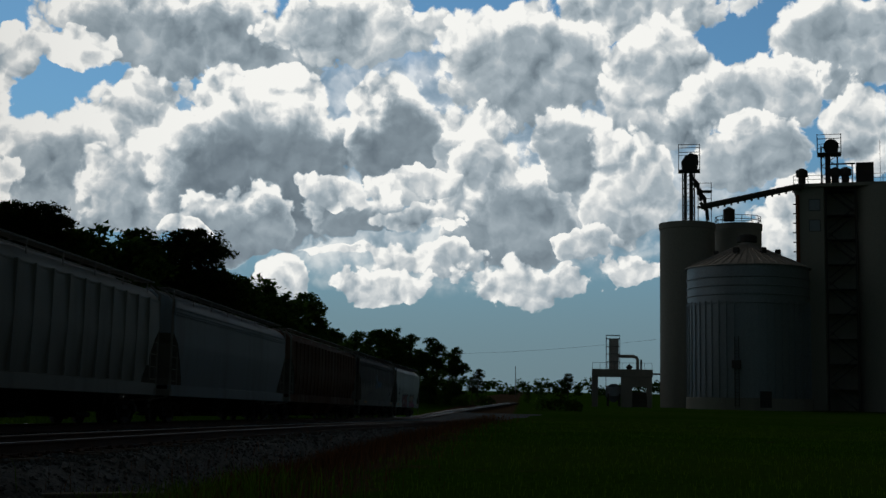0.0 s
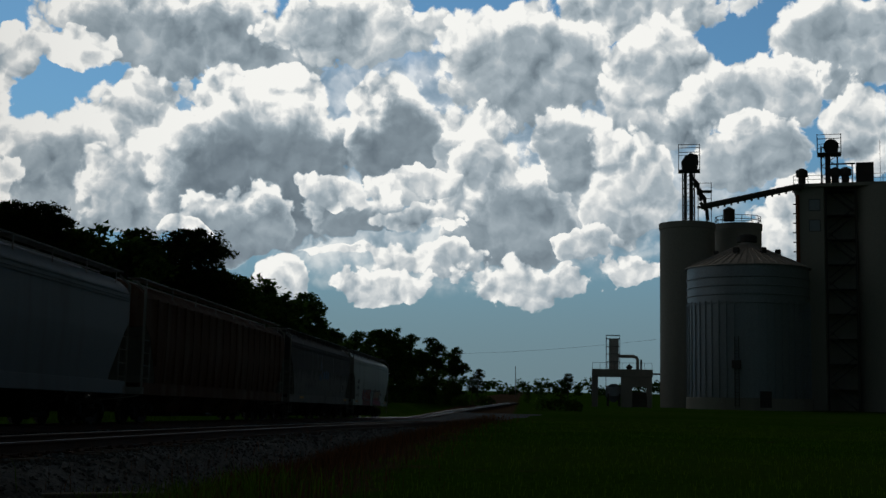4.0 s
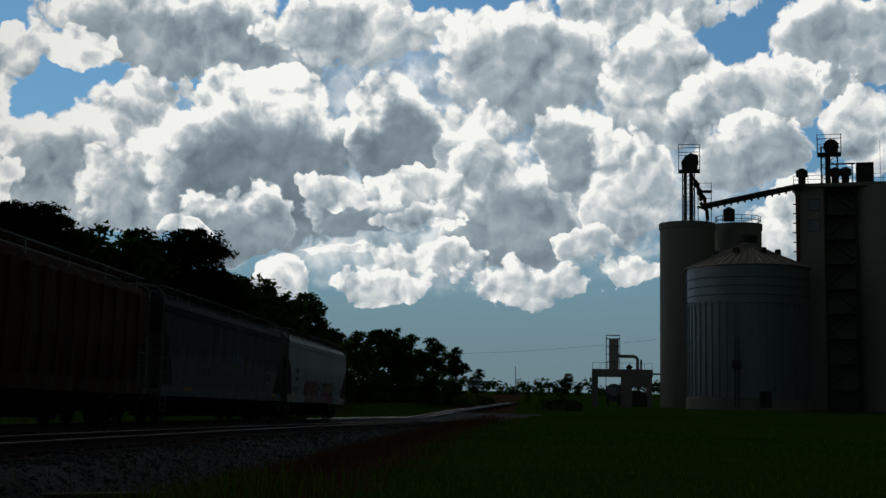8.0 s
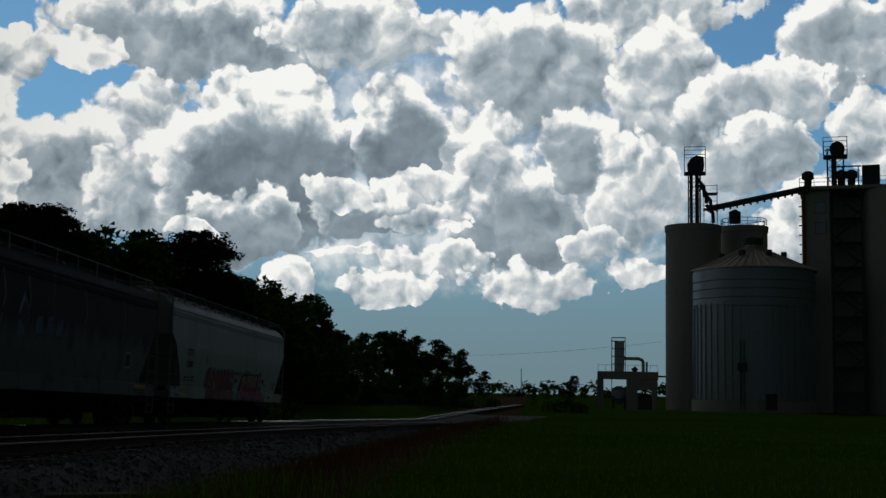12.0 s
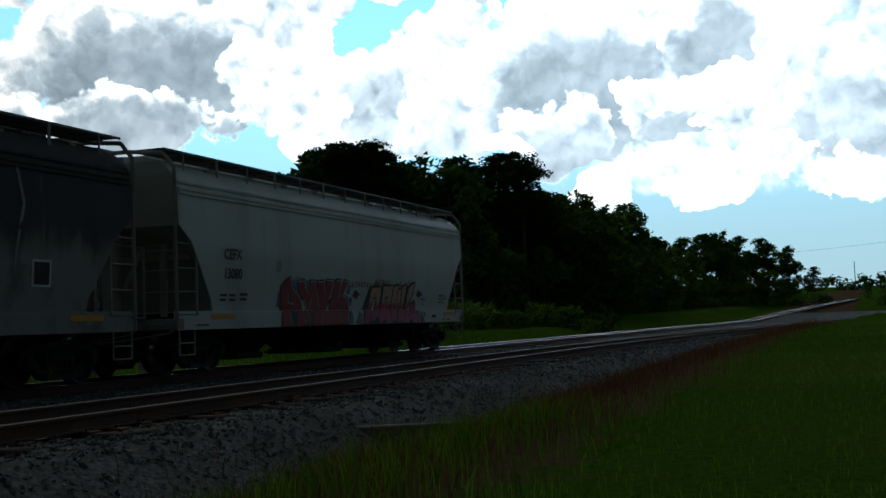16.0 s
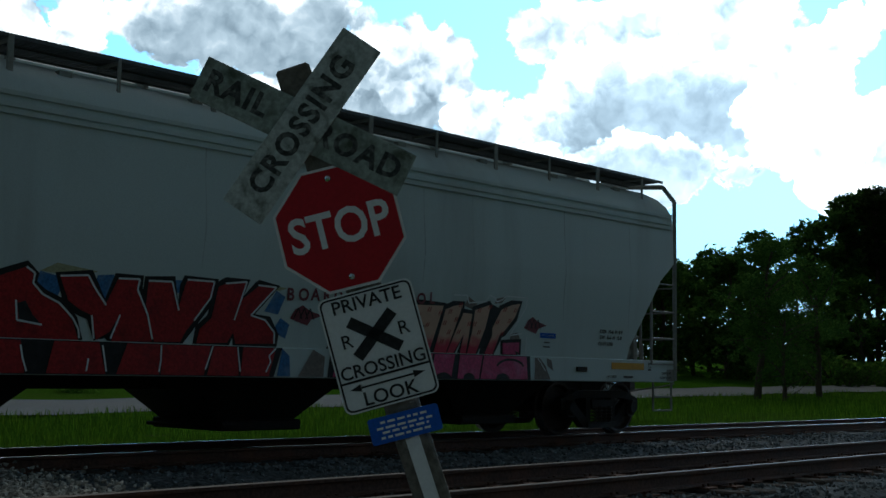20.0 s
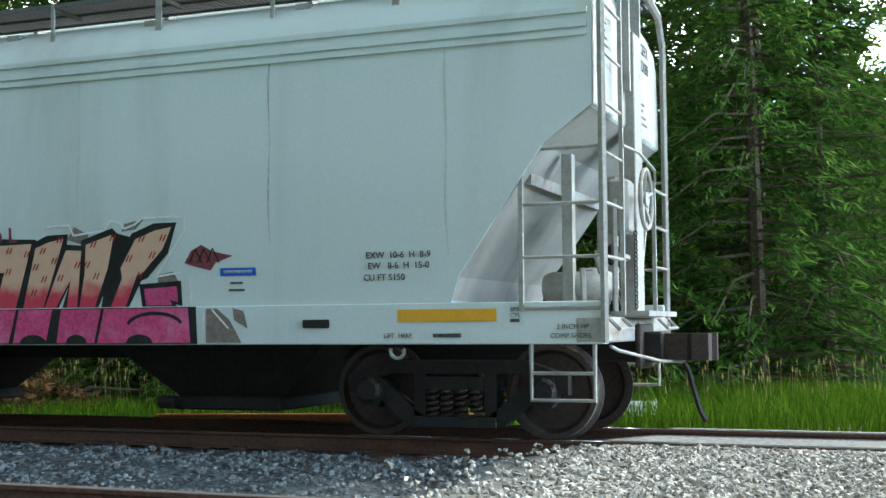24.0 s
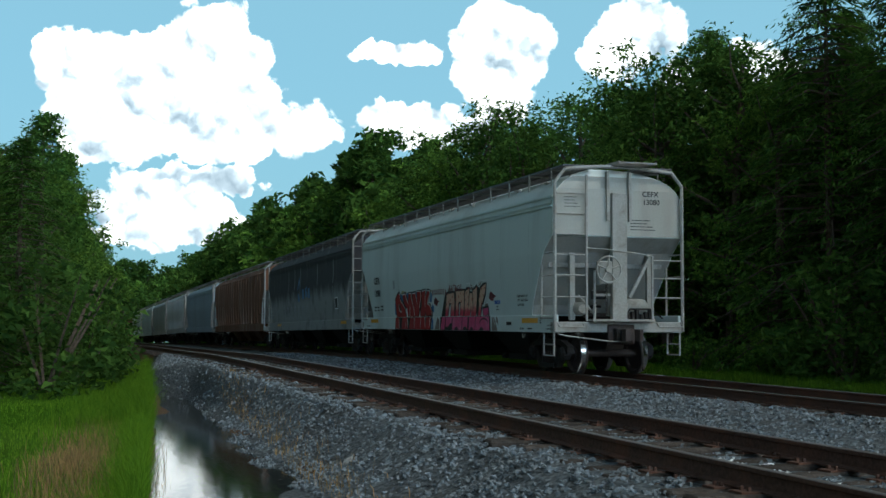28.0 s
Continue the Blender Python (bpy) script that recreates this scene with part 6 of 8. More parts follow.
def leg_tower():
    x, y = out(-97.55, 172)
    ob = thing("bucket_elevator", "dark steel bucket elevator leg on the silo roof", "elevator leg", m=pose(x, y, 24.35, 0, 0, -97.5 + 180) @ Matrix.Diagonal((-1, 1, 1, 1)))
    s = Shape()
    for px in (-0.9, 0.7):
        for py in (-0.8, 0.8):
            s.box((px - 0.1, py - 0.1, 0.0), (px + 0.1, py + 0.1, 7.4))
    for k in range(6):
        s.tube([(-0.9, 0.8, 1.2 * k), (0.7, 0.8, 1.2 * k + 1.2)], 0.06, 4).tube([(-0.9, 0.8, 1.2 * k + 1.2), (0.7, 0.8, 1.2 * k + 1.2)], 0.06, 4)
    part("frame", s, DARK_STEEL, ob)
    part("casing", Shape().box((0.0, -0.5, 0.0), (0.55, 0.3, 8.0)).box((-0.75, -0.5, 0.0), (-0.3, 0.3, 8.0)), DARK_STEEL, ob)
    part("head", Shape().disc([(-1.0, 7.6), (1.1, 7.6), (1.3, 8.6), (1.2, 9.6), (0.2, 9.9), (-0.6, 9.4), (-1.1, 8.6)], -0.7, 0.7, "y"), DARK_STEEL, ob)
    s = Shape().box((-1.5, -1.2, 7.3), (1.5, 1.2, 7.45))
    for px in (-1.45, 1.45):
        for py in (-1.15, 1.15):
            s.tube([(px, py, 7.4), (px, py, 11.0)], 0.06, 4)
    for z in (11.0, 9.9):
        s.tube([(-1.45, -1.15, z), (1.45, -1.15, z), (1.45, 1.15, z), (-1.45, 1.15, z)], 0.05, 4, closed=True)
    part("top_cage", s, DARK_STEEL, ob)
    for k, (px, z) in enumerate(((1.2, 5.2), (1.5, 4.3), (2.1, 3.2), (2.4, 1.5))):
        part("spout", Shape().tube([(px - 0.9, 0, z + 1.4), (px, 0.2, z + 0.3), (px + 0.1, 0.2, z - 1.2)], 0.26, 7), DARK_STEEL, ob)
    s = Shape().box((1.1, -1.0, 2.2), (3.1, 1.0, 2.3)).box((1.1, -1.0, 4.4), (3.1, 1.0, 4.5))
    for px in (1.2, 3.0):
        s.tube([(px, 1.0, 0.0), (px, 1.0, 5.6)], 0.07, 4)
    s.tube([(1.2, 1.0, 5.5), (3.0, 1.0, 5.5)], 0.05, 4).tube([(1.2, 1.0, 3.3), (3.0, 1.0, 3.3)], 0.05, 4)
    part("platform", s, DARK_STEEL, ob)
    part("small_drum", Shape().lathe([(0.8, 0.0), (0.8, 1.6), (0.0, 2.0)], 12, pose(5.4, 0.5, 0.2)), DARK_STEEL, ob)
    return ob


leg_tower()
a, b = out(-98.1, 171), out(-102.7, 168)
bridge = thing("conveyor_bridge", "sloping enclosed grain conveyor between the silos and headhouse", "conveyor")
s = Shape().tube([(a[0], a[1], 26.5), (b[0], b[1], 28.7)], 0.42, 8)
part("gallery", s, DARK_STEEL, bridge)
s = Shape()
for k in range(15):
    t = (k + 0.5) / 15
    px, py, pz = a[0] + (b[0] - a[0]) * t, a[1] + (b[1] - a[1]) * t, 26.3 + 2.2 * t
    s.box((px - 0.12, py - 0.12, pz - 0.45), (px + 0.12, py + 0.12, pz - 0.15))
part("hanger", s, DARK_STEEL, bridge)


def loading_shed():
    x, y = out(-94.45, 178)
    ob = thing("loading_shed", "open concrete loading shed with dryer stack on top", "shed", m=pose(x, y, -1.5, 0, 0, -94.4 + 180) @ Matrix.Diagonal((-1, 1, 1, 1)))
    for x0, x1 in ((-4.3, -3.5), (-0.2, 1.4), (3.5, 4.2)):
        part("pier", Shape().box((x0, -2.5, 0.0), (x1, 2.5, 4.5), bevel=0.03), CONCRETE, ob)
    part("lintel", Shape().box((-4.3, -2.6, 4.3), (4.3, 2.6, 5.4), bevel=0.04).box((1.4, -2.4, 2.9), (3.5, 2.4, 4.3)), CONCRETE, ob)
    part("rear_wall", Shape().box((-0.2, -2.5, 0.0), (4.2, -2.3, 2.2)), CONCRETE, ob)
    stack = part("dryer_stack", Shape().box((-1.9, -0.7, 5.4), (-0.5, 0.7, 9.7), bevel=0.05), ROOF_STEEL, ob, "rust freckled square stack")
    s = Shape()
    for px in (-2.3, -0.35):
        for py in (-0.9, 0.9):
            s.tube([(px, py, 5.4), (px, py, 10.3)], 0.06, 4)
    for z in (6.5, 7.6, 8.7, 9.8, 10.3):
        s.tube([(-2.3, 0.9, z), (-0.35, 0.9, z), (-0.35, -0.9, z), (-2.3, -0.9, z)], 0.04, 4, closed=True)
    part("stack_frame", s, DARK_STEEL, ob)
    part("duct", Shape().tube([(-0.5, 0, 7.3), (1.6, 0, 7.3), (2.0, 0, 7.15), (2.2, 0, 6.8), (2.2, 0, 5.4)], 0.24, 10), ROOF_STEEL, ob, smooth=True)
    part("vent", Shape().lathe([(0.14, 0.0), (0.14, 1.4), (0.0, 1.5)], 8, pose(2.7, 0, 5.4)).lathe([(0.3, 0.0), (0.5, 0.4), (0.0, 0.8)], 8, pose(1.0, 0, 5.4)), DARK_STEEL, ob)
    s = Shape()
    for px in np.arange(-4.2, 4.3, 1.05):
        s.tube([(px, 2.4, 5.4), (px, 2.4, 6.3)], 0.03, 4)
    s.tube([(-4.2, 2.4, 6.3), (4.2, 2.4, 6.3)], 0.03, 4)
    part("guard_rail", s, DARK_STEEL, ob)
    part("awning", Shape().box((4.2, -1.5, 4.7), (6.0, 1.5, 4.9)), DARK_STEEL, ob)
    return ob


loading_shed()
x, y = out(-94.05, 176)
tank = thing("seed_tender", "grey hopper machine standing under the loading shed", "machine", m=pose(x, y, -1.4))
part("bin", Shape().lathe([(0.3, 0.6), (1.1, 1.5), (1.1, 2.7), (0.4, 3.2), (0.0, 3.2)], 14), GALVANISED, tank, smooth=True)
part("legs", Shape().box((-1.1, -0.9, 0.0), (-0.9, -0.7, 1.8)).box((0.9, -0.9, 0.0), (1.1, -0.7, 1.8)).box((-1.1, 0.7, 0.0), (-0.9, 0.9, 1.8)).box((0.9, 0.7, 0.0), (1.1, 0.9, 1.8)), DARK_STEEL, tank)


# ---- beyond the line ----
def mobile_home(at, turn):
    ob = thing("mobile_home", "long grimy white mobile home on blocks in a meadow", "mobile home", m=pose(*at, 0, 0, turn))
    L, W, H = 19.0, 3.8, 3.25
    part("wall", Shape().box((0, 0, 0.75), (L, W, H - 0.25), bevel=0.03), MOBILE_WHITE, ob)
    part("roof", Shape().disc([(-0.1, 0.0), (W + 0.1, 0.0), (W + 0.1, 0.2), (W / 2, 0.36), (-0.1, 0.2)], -0.12, L + 0.12, "x", pose(0, 0, H - 0.25)), PALE_PAINT, ob)
    part("skirting", Shape().box((0.05, 0.05, 0.0), (6.2, 0.1, 0.75)).box((0.05, 0.1, 0.0), (0.1, W - 0.1, 0.75)), MOBILE_WHITE, ob)
    s = Shape()
    for k in range(8):
        s.box((1.5 + 2.4 * k, 0.6, 0.0), (1.9 + 2.4 * k, 1.0, 0.75)).box((1.5 + 2.4 * k, 2.8, 0.0), (1.9 + 2.4 * k, 3.2, 0.75))
    part("piers", s, CONCRETE, ob)
    s = Shape()
    for k in range(int(L / 0.4)):
        s.box((0.4 * k, -0.012, 0.8), (0.4 * k + 0.03, 0.0, H - 0.3))
    part("siding_ribs", s, MOBILE_WHITE, ob)
    for x0, w, z0, h in ((1.6, 0.8, 1.5, 1.1), (5.6, 0.7, 1.6, 0.9), (11.6, 0.8, 1.6, 0.9), (16.5, 1.3, 1.5, 1.1)):
        win = part("window", Shape().box((x0, -0.04, z0), (x0 + w, 0.0, z0 + h)), PALE_PAINT, ob)
        part("pane", Shape().box((x0 + 0.06, -0.05, z0 + 0.06), (x0 + w - 0.06, -0.04, z0 + h - 0.06)), DARK_GLASS, win)
    door = part("door", Shape().box((8.8, -0.05, 0.85), (9.7, 0.0, 2.8)), BARK, ob, "brown front door")
    part("step", Shape().box((8.6, -1.0, 0.0), (9.9, -0.05, 0.35)).box((8.6, -0.6, 0.35), (9.9, -0.05, 0.7)), CONCRETE, ob)
    part("flue", Shape().lathe([(0.14, 0.0), (0.14, 0.7), (0.25, 0.75), (0.0, 0.95)], 8, pose(6.5, 1.6, H)), GALVANISED, ob)
    return ob


mobile_home((40.9, 58.1, float(land(43, 56)) - 0.1), -38.0)


def utility_pole(x, y, h=9.6, can=False):
    ob = thing("utility_pole", "grey wooden utility pole" + (" with a transformer can" if can else ""), "utility pole", "poles along the line", m=pose(x, y, float(land(x, y)) - 0.1, random.uniform(-1, 1), random.uniform(-1, 1), random.uniform(0, 30)))
    part("pole", Shape().tube([(0, 0, 0), (0, 0, h)], [0.16, 0.11], 8), WEATHERED_WOOD, ob)
    part("crossarm", Shape().box((-0.9, -0.05, h - 0.5), (0.9, 0.05, h - 0.38)), WEATHERED_WOOD, ob)
    for px in (-0.8, -0.3, 0.8):
        part("insulator", Shape().lathe([(0.04, 0.0), (0.06, 0.08), (0.0, 0.16)], 6, pose(px, 0, h - 0.38)), DARK_GLASS, ob)
    if can:
        part("transformer", Shape().lathe([(0.0, 0.0), (0.25, 0.02), (0.25, 0.8), (0.0, 0.9)], 12, pose(0.38, 0, h * 0.55)), GALVANISED, ob)
    return ob


POLES = [(40.0, 57.5, True), (95.0, 62.0, False), (18.0, 60.0, False)]
for x, y, c in POLES:
    utility_pole(x, y, 9.6, c)
for x, y in (out(-89.5, 420), out(-85.0, 300), out(-93.7, 470), out(-80.0, 260)):
    utility_pole(x, y, 11.0)


def wire(name, points, sag, label):
    s = Shape()
    for p, q in zip(points[:-1], points[1:]):
        p, q = Vector(p), Vector(q)
        s.tube([p + (q - p) * t - Vector((0, 0, sag * 4 * t * (1 - t))) for t in np.linspace(0, 1, 13)], 0.025, 3)
    return solid(name, s, DARK_STEEL, label, "power line")


wire("power_line", [(18.0, 60.0, 8.6), (40.0, 57.5, 8.6), (95.0, 62.0, 8.4)], 0.5, "sagging power line between wooden poles")
w0, w1, w2 = out(-80, 260), out(-85, 300), out(-96.0, 240)
wire("power_line", [(*w0, 9.2), (*w1, 9.2), (*w2, 11.0)], 0.8, "distant overhead wires towards the elevator")

# roads
road = Shape()
xs = np.arange(-6, 220, 4.0)
road.v = [(x, y, float(land(x, y)) + 0.06) for x in xs for y in (33.0, 38.5)]
road.f = [(2 * k, 2 * k + 2, 2 * k + 3, 2 * k + 1) for k in range(len(xs) - 1)]
solid("road", road, ASPHALT, "pale worn asphalt lane behind the tracks", "road", kind="structure")


def lane_z(x, y):
    """The lane lies flush with the rail heads where it crosses the tracks."""
    if not 4.6 < y < 16.4:
        return float(land(x, y)) + 0.05
    between = min(abs(y - SIDING_Y), abs(y - MAIN_Y)) < 0.8
    level = float(line_z(x)) - (0.07 if between else 0.025)
    ramp = min(1.0, max(0.0, (y - 5.2) / 1.0), max(0.0, (15.8 - y) / 1.0))
    edge = float(max(bed_z(x, y), land(x, y))) + 0.04
    return edge + (max(level, edge) - edge) * ramp


lane = Shape()
ys = np.concatenate([np.arange(-14, 4.5, 1.0), np.arange(4.5, 17.5, 0.25), np.arange(17.5, 33.6, 1.0)])
middle = lambda y: 0.9 + 0.25 * max(y - 14, 0)
offsets = (-4.5, -3.3, -1.7, 0.0, 1.7, 3.4, 4.7)
low = lambda x, y: float(max(land(x, y), bed_z(x, y) if 4.6 < y < 16.4 else -9.0)) - 0.02
lane.v = [(middle(y) + o, y, low(middle(y) + o, y) if abs(o) > 4 else lane_z(middle(y) + o, y)) for y in ys for o in offsets]
lane.f = [(7 * k + j, 7 * k + j + 1, 7 * k + j + 8, 7 * k + j + 7) for k in range(len(ys) - 1) for j in range(6)]
solid("crossing_lane", lane, PALE_STONE, "pale gravel lane over the tracks at the crossing", "gravel lane", kind="structure")

# odds and ends beside the track
can = thing("rusty_drum", "short rusted steel drum standing in the grass", "drum", m=pose(-4.6, 18.4, float(land(-4.6, 18.4)) - 0.02) @ Matrix.Diagonal((0.85, 0.85, 0.75, 1)))
part("shell", Shape().lathe([(0.0, 0.0), (0.16, 0.0), (0.17, 0.02), (0.16, 0.4), (0.175, 0.42), (0.175, 0.45), (0.15, 0.45), (0.15, 0.06), (0.0, 0.06)], 18), RUST_STEEL, can, smooth=True)
timber = solid("old_timber", Shape().box((-1.1, -0.11, 0.0), (1.1, 0.11, 0.14), bevel=0.02), WEATHERED_WOOD, "loose weathered timber lying at the ballast foot", "timber", m=pose(14.6, 5.0, float(max(land(14.6, 5.0), bed_z(14.6, 5.0))) - 0.01, 0, 0, -66))
for x, y in ((17.0, 40.5),):
    box = thing("mail_box", "white mailbox on a short post", "mailbox", m=pose(x + 12, y + 2, float(land(x + 12, y + 2))))
    part("post", Shape().box((-0.05, -0.05, 0), (0.05, 0.05, 1.0)), WEATHERED_WOOD, box)
    part("box", Shape().box((-0.12, -0.25, 1.0), (0.12, 0.25, 1.25), bevel=0.04), SIGN_WHITE, box)
crate = thing("white_crate", "small white slatted crate in the grass by the track", "crate", m=pose(-3.3, 18.2, float(land(-3.3, 18.2)), 0, 0, 12))
part("floor", Shape().box((-0.25, -0.18, 0.01), (0.25, 0.18, 0.03)), SIGN_WHITE, crate)
for k in range(4):
    part("slat", Shape().box((-0.25, -0.19, 0.04 + 0.075 * k), (0.25, -0.175, 0.09 + 0.075 * k), bevel=0.004), SIGN_WHITE, crate)
    part("slat", Shape().box((-0.25, 0.175, 0.04 + 0.075 * k), (0.25, 0.19, 0.09 + 0.075 * k), bevel=0.004), SIGN_WHITE, crate)
for sx in (-0.25, 0.23):
    for sy in (-0.175, 0.155):
        part("post", Shape().box((sx, sy, 0.0), (sx + 0.02, sy + 0.02, 0.34)), SIGN_WHITE, crate)
ladder = thing("old_ladder", "short weathered ladder standing among the cedars", "ladder", m=pose(-6.35, 20.7, float(land(-6.3, 20.7)) - 0.5, -6, 0, 14))
for sx in (-0.24, 0.2):
    part("rail", Shape().box((sx, -0.02, 0), (sx + 0.04, 0.02, 2.0), bevel=0.006), WEATHERED_WOOD, ladder)
for k in range(6):
    part("rung", Shape().box((-0.2, -0.015, 0.25 + 0.3 * k), (0.2, 0.015, 0.28 + 0.3 * k), bevel=0.006), WEATHERED_WOOD, ladder)
solid("spare_rail", Shape().box((-2.2, -0.07, 0), (2.2, 0.07, 0.015)).box((-2.2, -0.01, 0.015), (2.2, 0.01, 0.13)).box((-2.2, -0.037, 0.13), (2.2, 0.037, 0.17), bevel=0.008), RUST_STEEL,
      "length of spare rusty rail lying behind the main track", "rail", m=pose(-6.9, 15.25, float(max(land(-6.9, 15.25), bed_z(-6.9, 15.25))) + 0.03, 0, 0, 0.6))


# ---- plants ----
def leaves(centres, radius, count, size, flat=0.6, droop=0.0, whole=False):
    """Small two-triangle leaves in clumps round the centres: arrays of vertices and faces."""
    centres = np.asarray(centres)
    c = np.repeat(centres, count, 0)
    n = len(c)
    r = np.repeat(np.broadcast_to(np.asarray(radius, float), (len(centres),)), count)
    d = np.random.normal(size=(n, 3))
    d /= np.linalg.norm(d, axis=1, keepdims=True)
    p = c + d * (r * np.random.uniform(0.03, 1.0, n) ** 0.75)[:, None] * np.array([1, 1, flat])
    a = np.random.normal(size=(n, 3))
    a[:, 2] = a[:, 2] * 0.6 - droop
    a /= np.linalg.norm(a, axis=1, keepdims=True)
    b = np.cross(a, np.random.normal(size=(n, 3)))
    b /= np.linalg.norm(b, axis=1, keepdims=True) + 1e-9
    s = size * np.random.uniform(0.6, 1.3, n)[:, None]
    if whole:
        v = np.stack([p - a * s, p + b * s * 0.45, p + a * s, p - b * s * 0.45], 1).reshape(-1, 3)
        return v, np.arange(n * 4).reshape(-1, 4)
    v = np.stack([p - a * s, p + (b - a * 0.1) * s * 0.8, p + a * s], 1).reshape(-1, 3)
    return v, np.arange(n * 3).reshape(-1, 3)


def leaf_mesh(name, v, f, mat):
    me = bpy.data.meshes.new(name)
    me.from_pydata(v.tolist(), [], f if isinstance(f, list) else f.tolist())
    me.materials.append(mat)
    return me


def limb(shape, start, way, length, r, bend=0.25):
    pts, p, d = [Vector(start)], Vector(start), Vector(way).normalized()
    for k in range(5):
        d = (d + Vector((random.gauss(0, bend), random.gauss(0, bend), random.gauss(0.08, bend * 0.6)))).normalized()
        p = p + d * length / 5
        pts.append(p.copy())
    shape.tube(pts, [r * (1 - 0.17 * k) for k in range(6)], 4)
    return pts


def broadleaf(height, spread_, leaf=LEAF_OAK, clumps=190, per=26, low=0.08, size=0.17):
    ob = thing("tree", "green leafy roadside tree with an uneven crown", "tree", "trees along the line")
    s, tips = Shape(), []
    lean = Vector((random.gauss(0, 0.05), random.gauss(0, 0.05), 1))
    trunk = [lean * height * t + Vector((random.gauss(0, 0.08), random.gauss(0, 0.08), 0)) * (t > 0) for t in np.linspace(0, 0.85, 7)]
    s.tube(trunk, [0.022 * height * (1.05 - 0.14 * k) for k in range(7)], 7)
    for k in range(15):
        t = random.uniform(low, 0.95)
        a = random.uniform(0, 2 * math.pi)
        start = lean * height * 0.85 * t
        reach = spread_ * (0.5 + 0.6 * math.sin(math.pi * min(1.0, (t - low) / (1.0 - low) * 0.75 + 0.2))) * random.uniform(0.6, 1.1)
        pts = limb(s, start, (math.cos(a), math.sin(a), random.uniform(0.1, 0.9)), reach, 0.008 * height)
        tips += [q for q in pts[2:]]
    tips.append(trunk[-1])
    part("trunk", s, BARK, ob)
    # the crown is a heap of rounded lumps, each built of leaf clumps near its skin
    lumps = []
    for k in range(30):
        q = trunk[-1] + Vector((random.gauss(0, 0.5), random.gauss(0, 0.5), random.uniform(-0.6, 1.0))) if k < 4 else random.choice(tips) if k % 3 else lean * height * random.uniform(max(0.1, low + 0.06), 0.8) + Vector((random.gauss(0, 0.45), random.gauss(0, 0.45), 0)) * spread_
        lumps.append((q, random.uniform(0.34, 0.58) * spread_ * (0.75 if q.z > 0.75 * height else 1.0)))
    centres, radii = [], []
    for k in range(clumps):
        q, r = lumps[k % len(lumps)]
        d = Vector((random.gauss(0, 1), random.gauss(0, 1), random.gauss(0.35, 0.9))).normalized() * r * random.uniform(0.55, 1.0)
        centres.append((q.x + d.x, q.y + d.y, max(0.3, q.z + 0.75 * d.z)))
        radii.append(random.uniform(0.20, 0.36) * spread_ * 0.62)
    v, f = leaves(centres, radii, per, size, 0.7)
    part("crown", leaf_mesh("crown", v, f, leaf), None, ob)
    return ob


def cedar(height, width, clumps=210, per=24, size=0.15, low=0.05):
    ob = thing("cedar_tree", "dark green shaggy cedar tree", "tree", "trees along the line")
    s = Shape().tube([(0, 0, 0), (0.05, 0.03, height * 0.5), (0, 0, height * 0.96)], [0.02 * height, 0.012 * height, 0.02], 6)
    centres, radii = [], []
    for k in range(clumps):
        t = random.random() ** 0.8
        z = height * (low + (0.99 - low) * t)
        w = width * (1 - t) ** 0.75 * random.uniform(0.45, 1.08) + 0.12
        a = random.uniform(0, 2 * math.pi)
        centres.append((w * math.cos(a), w * math.sin(a), z - 0.12 * w))
        radii.append(random.uniform(0.3, 0.65))
        if k % (4 if clumps < 250 else 16) == 0:
            s.tube([(0, 0, z - 0.1), (w * 0.5 * math.cos(a), w * 0.5 * math.sin(a), z), (w * math.cos(a), w * math.sin(a), z - 0.1 * w)], [0.05, 0.035, 0.012], 4)
    part("trunk", s, BARK, ob)
    v, f = leaves(centres, radii, per, size, 0.55, 0.35)
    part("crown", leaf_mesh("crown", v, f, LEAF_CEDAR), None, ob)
    return ob


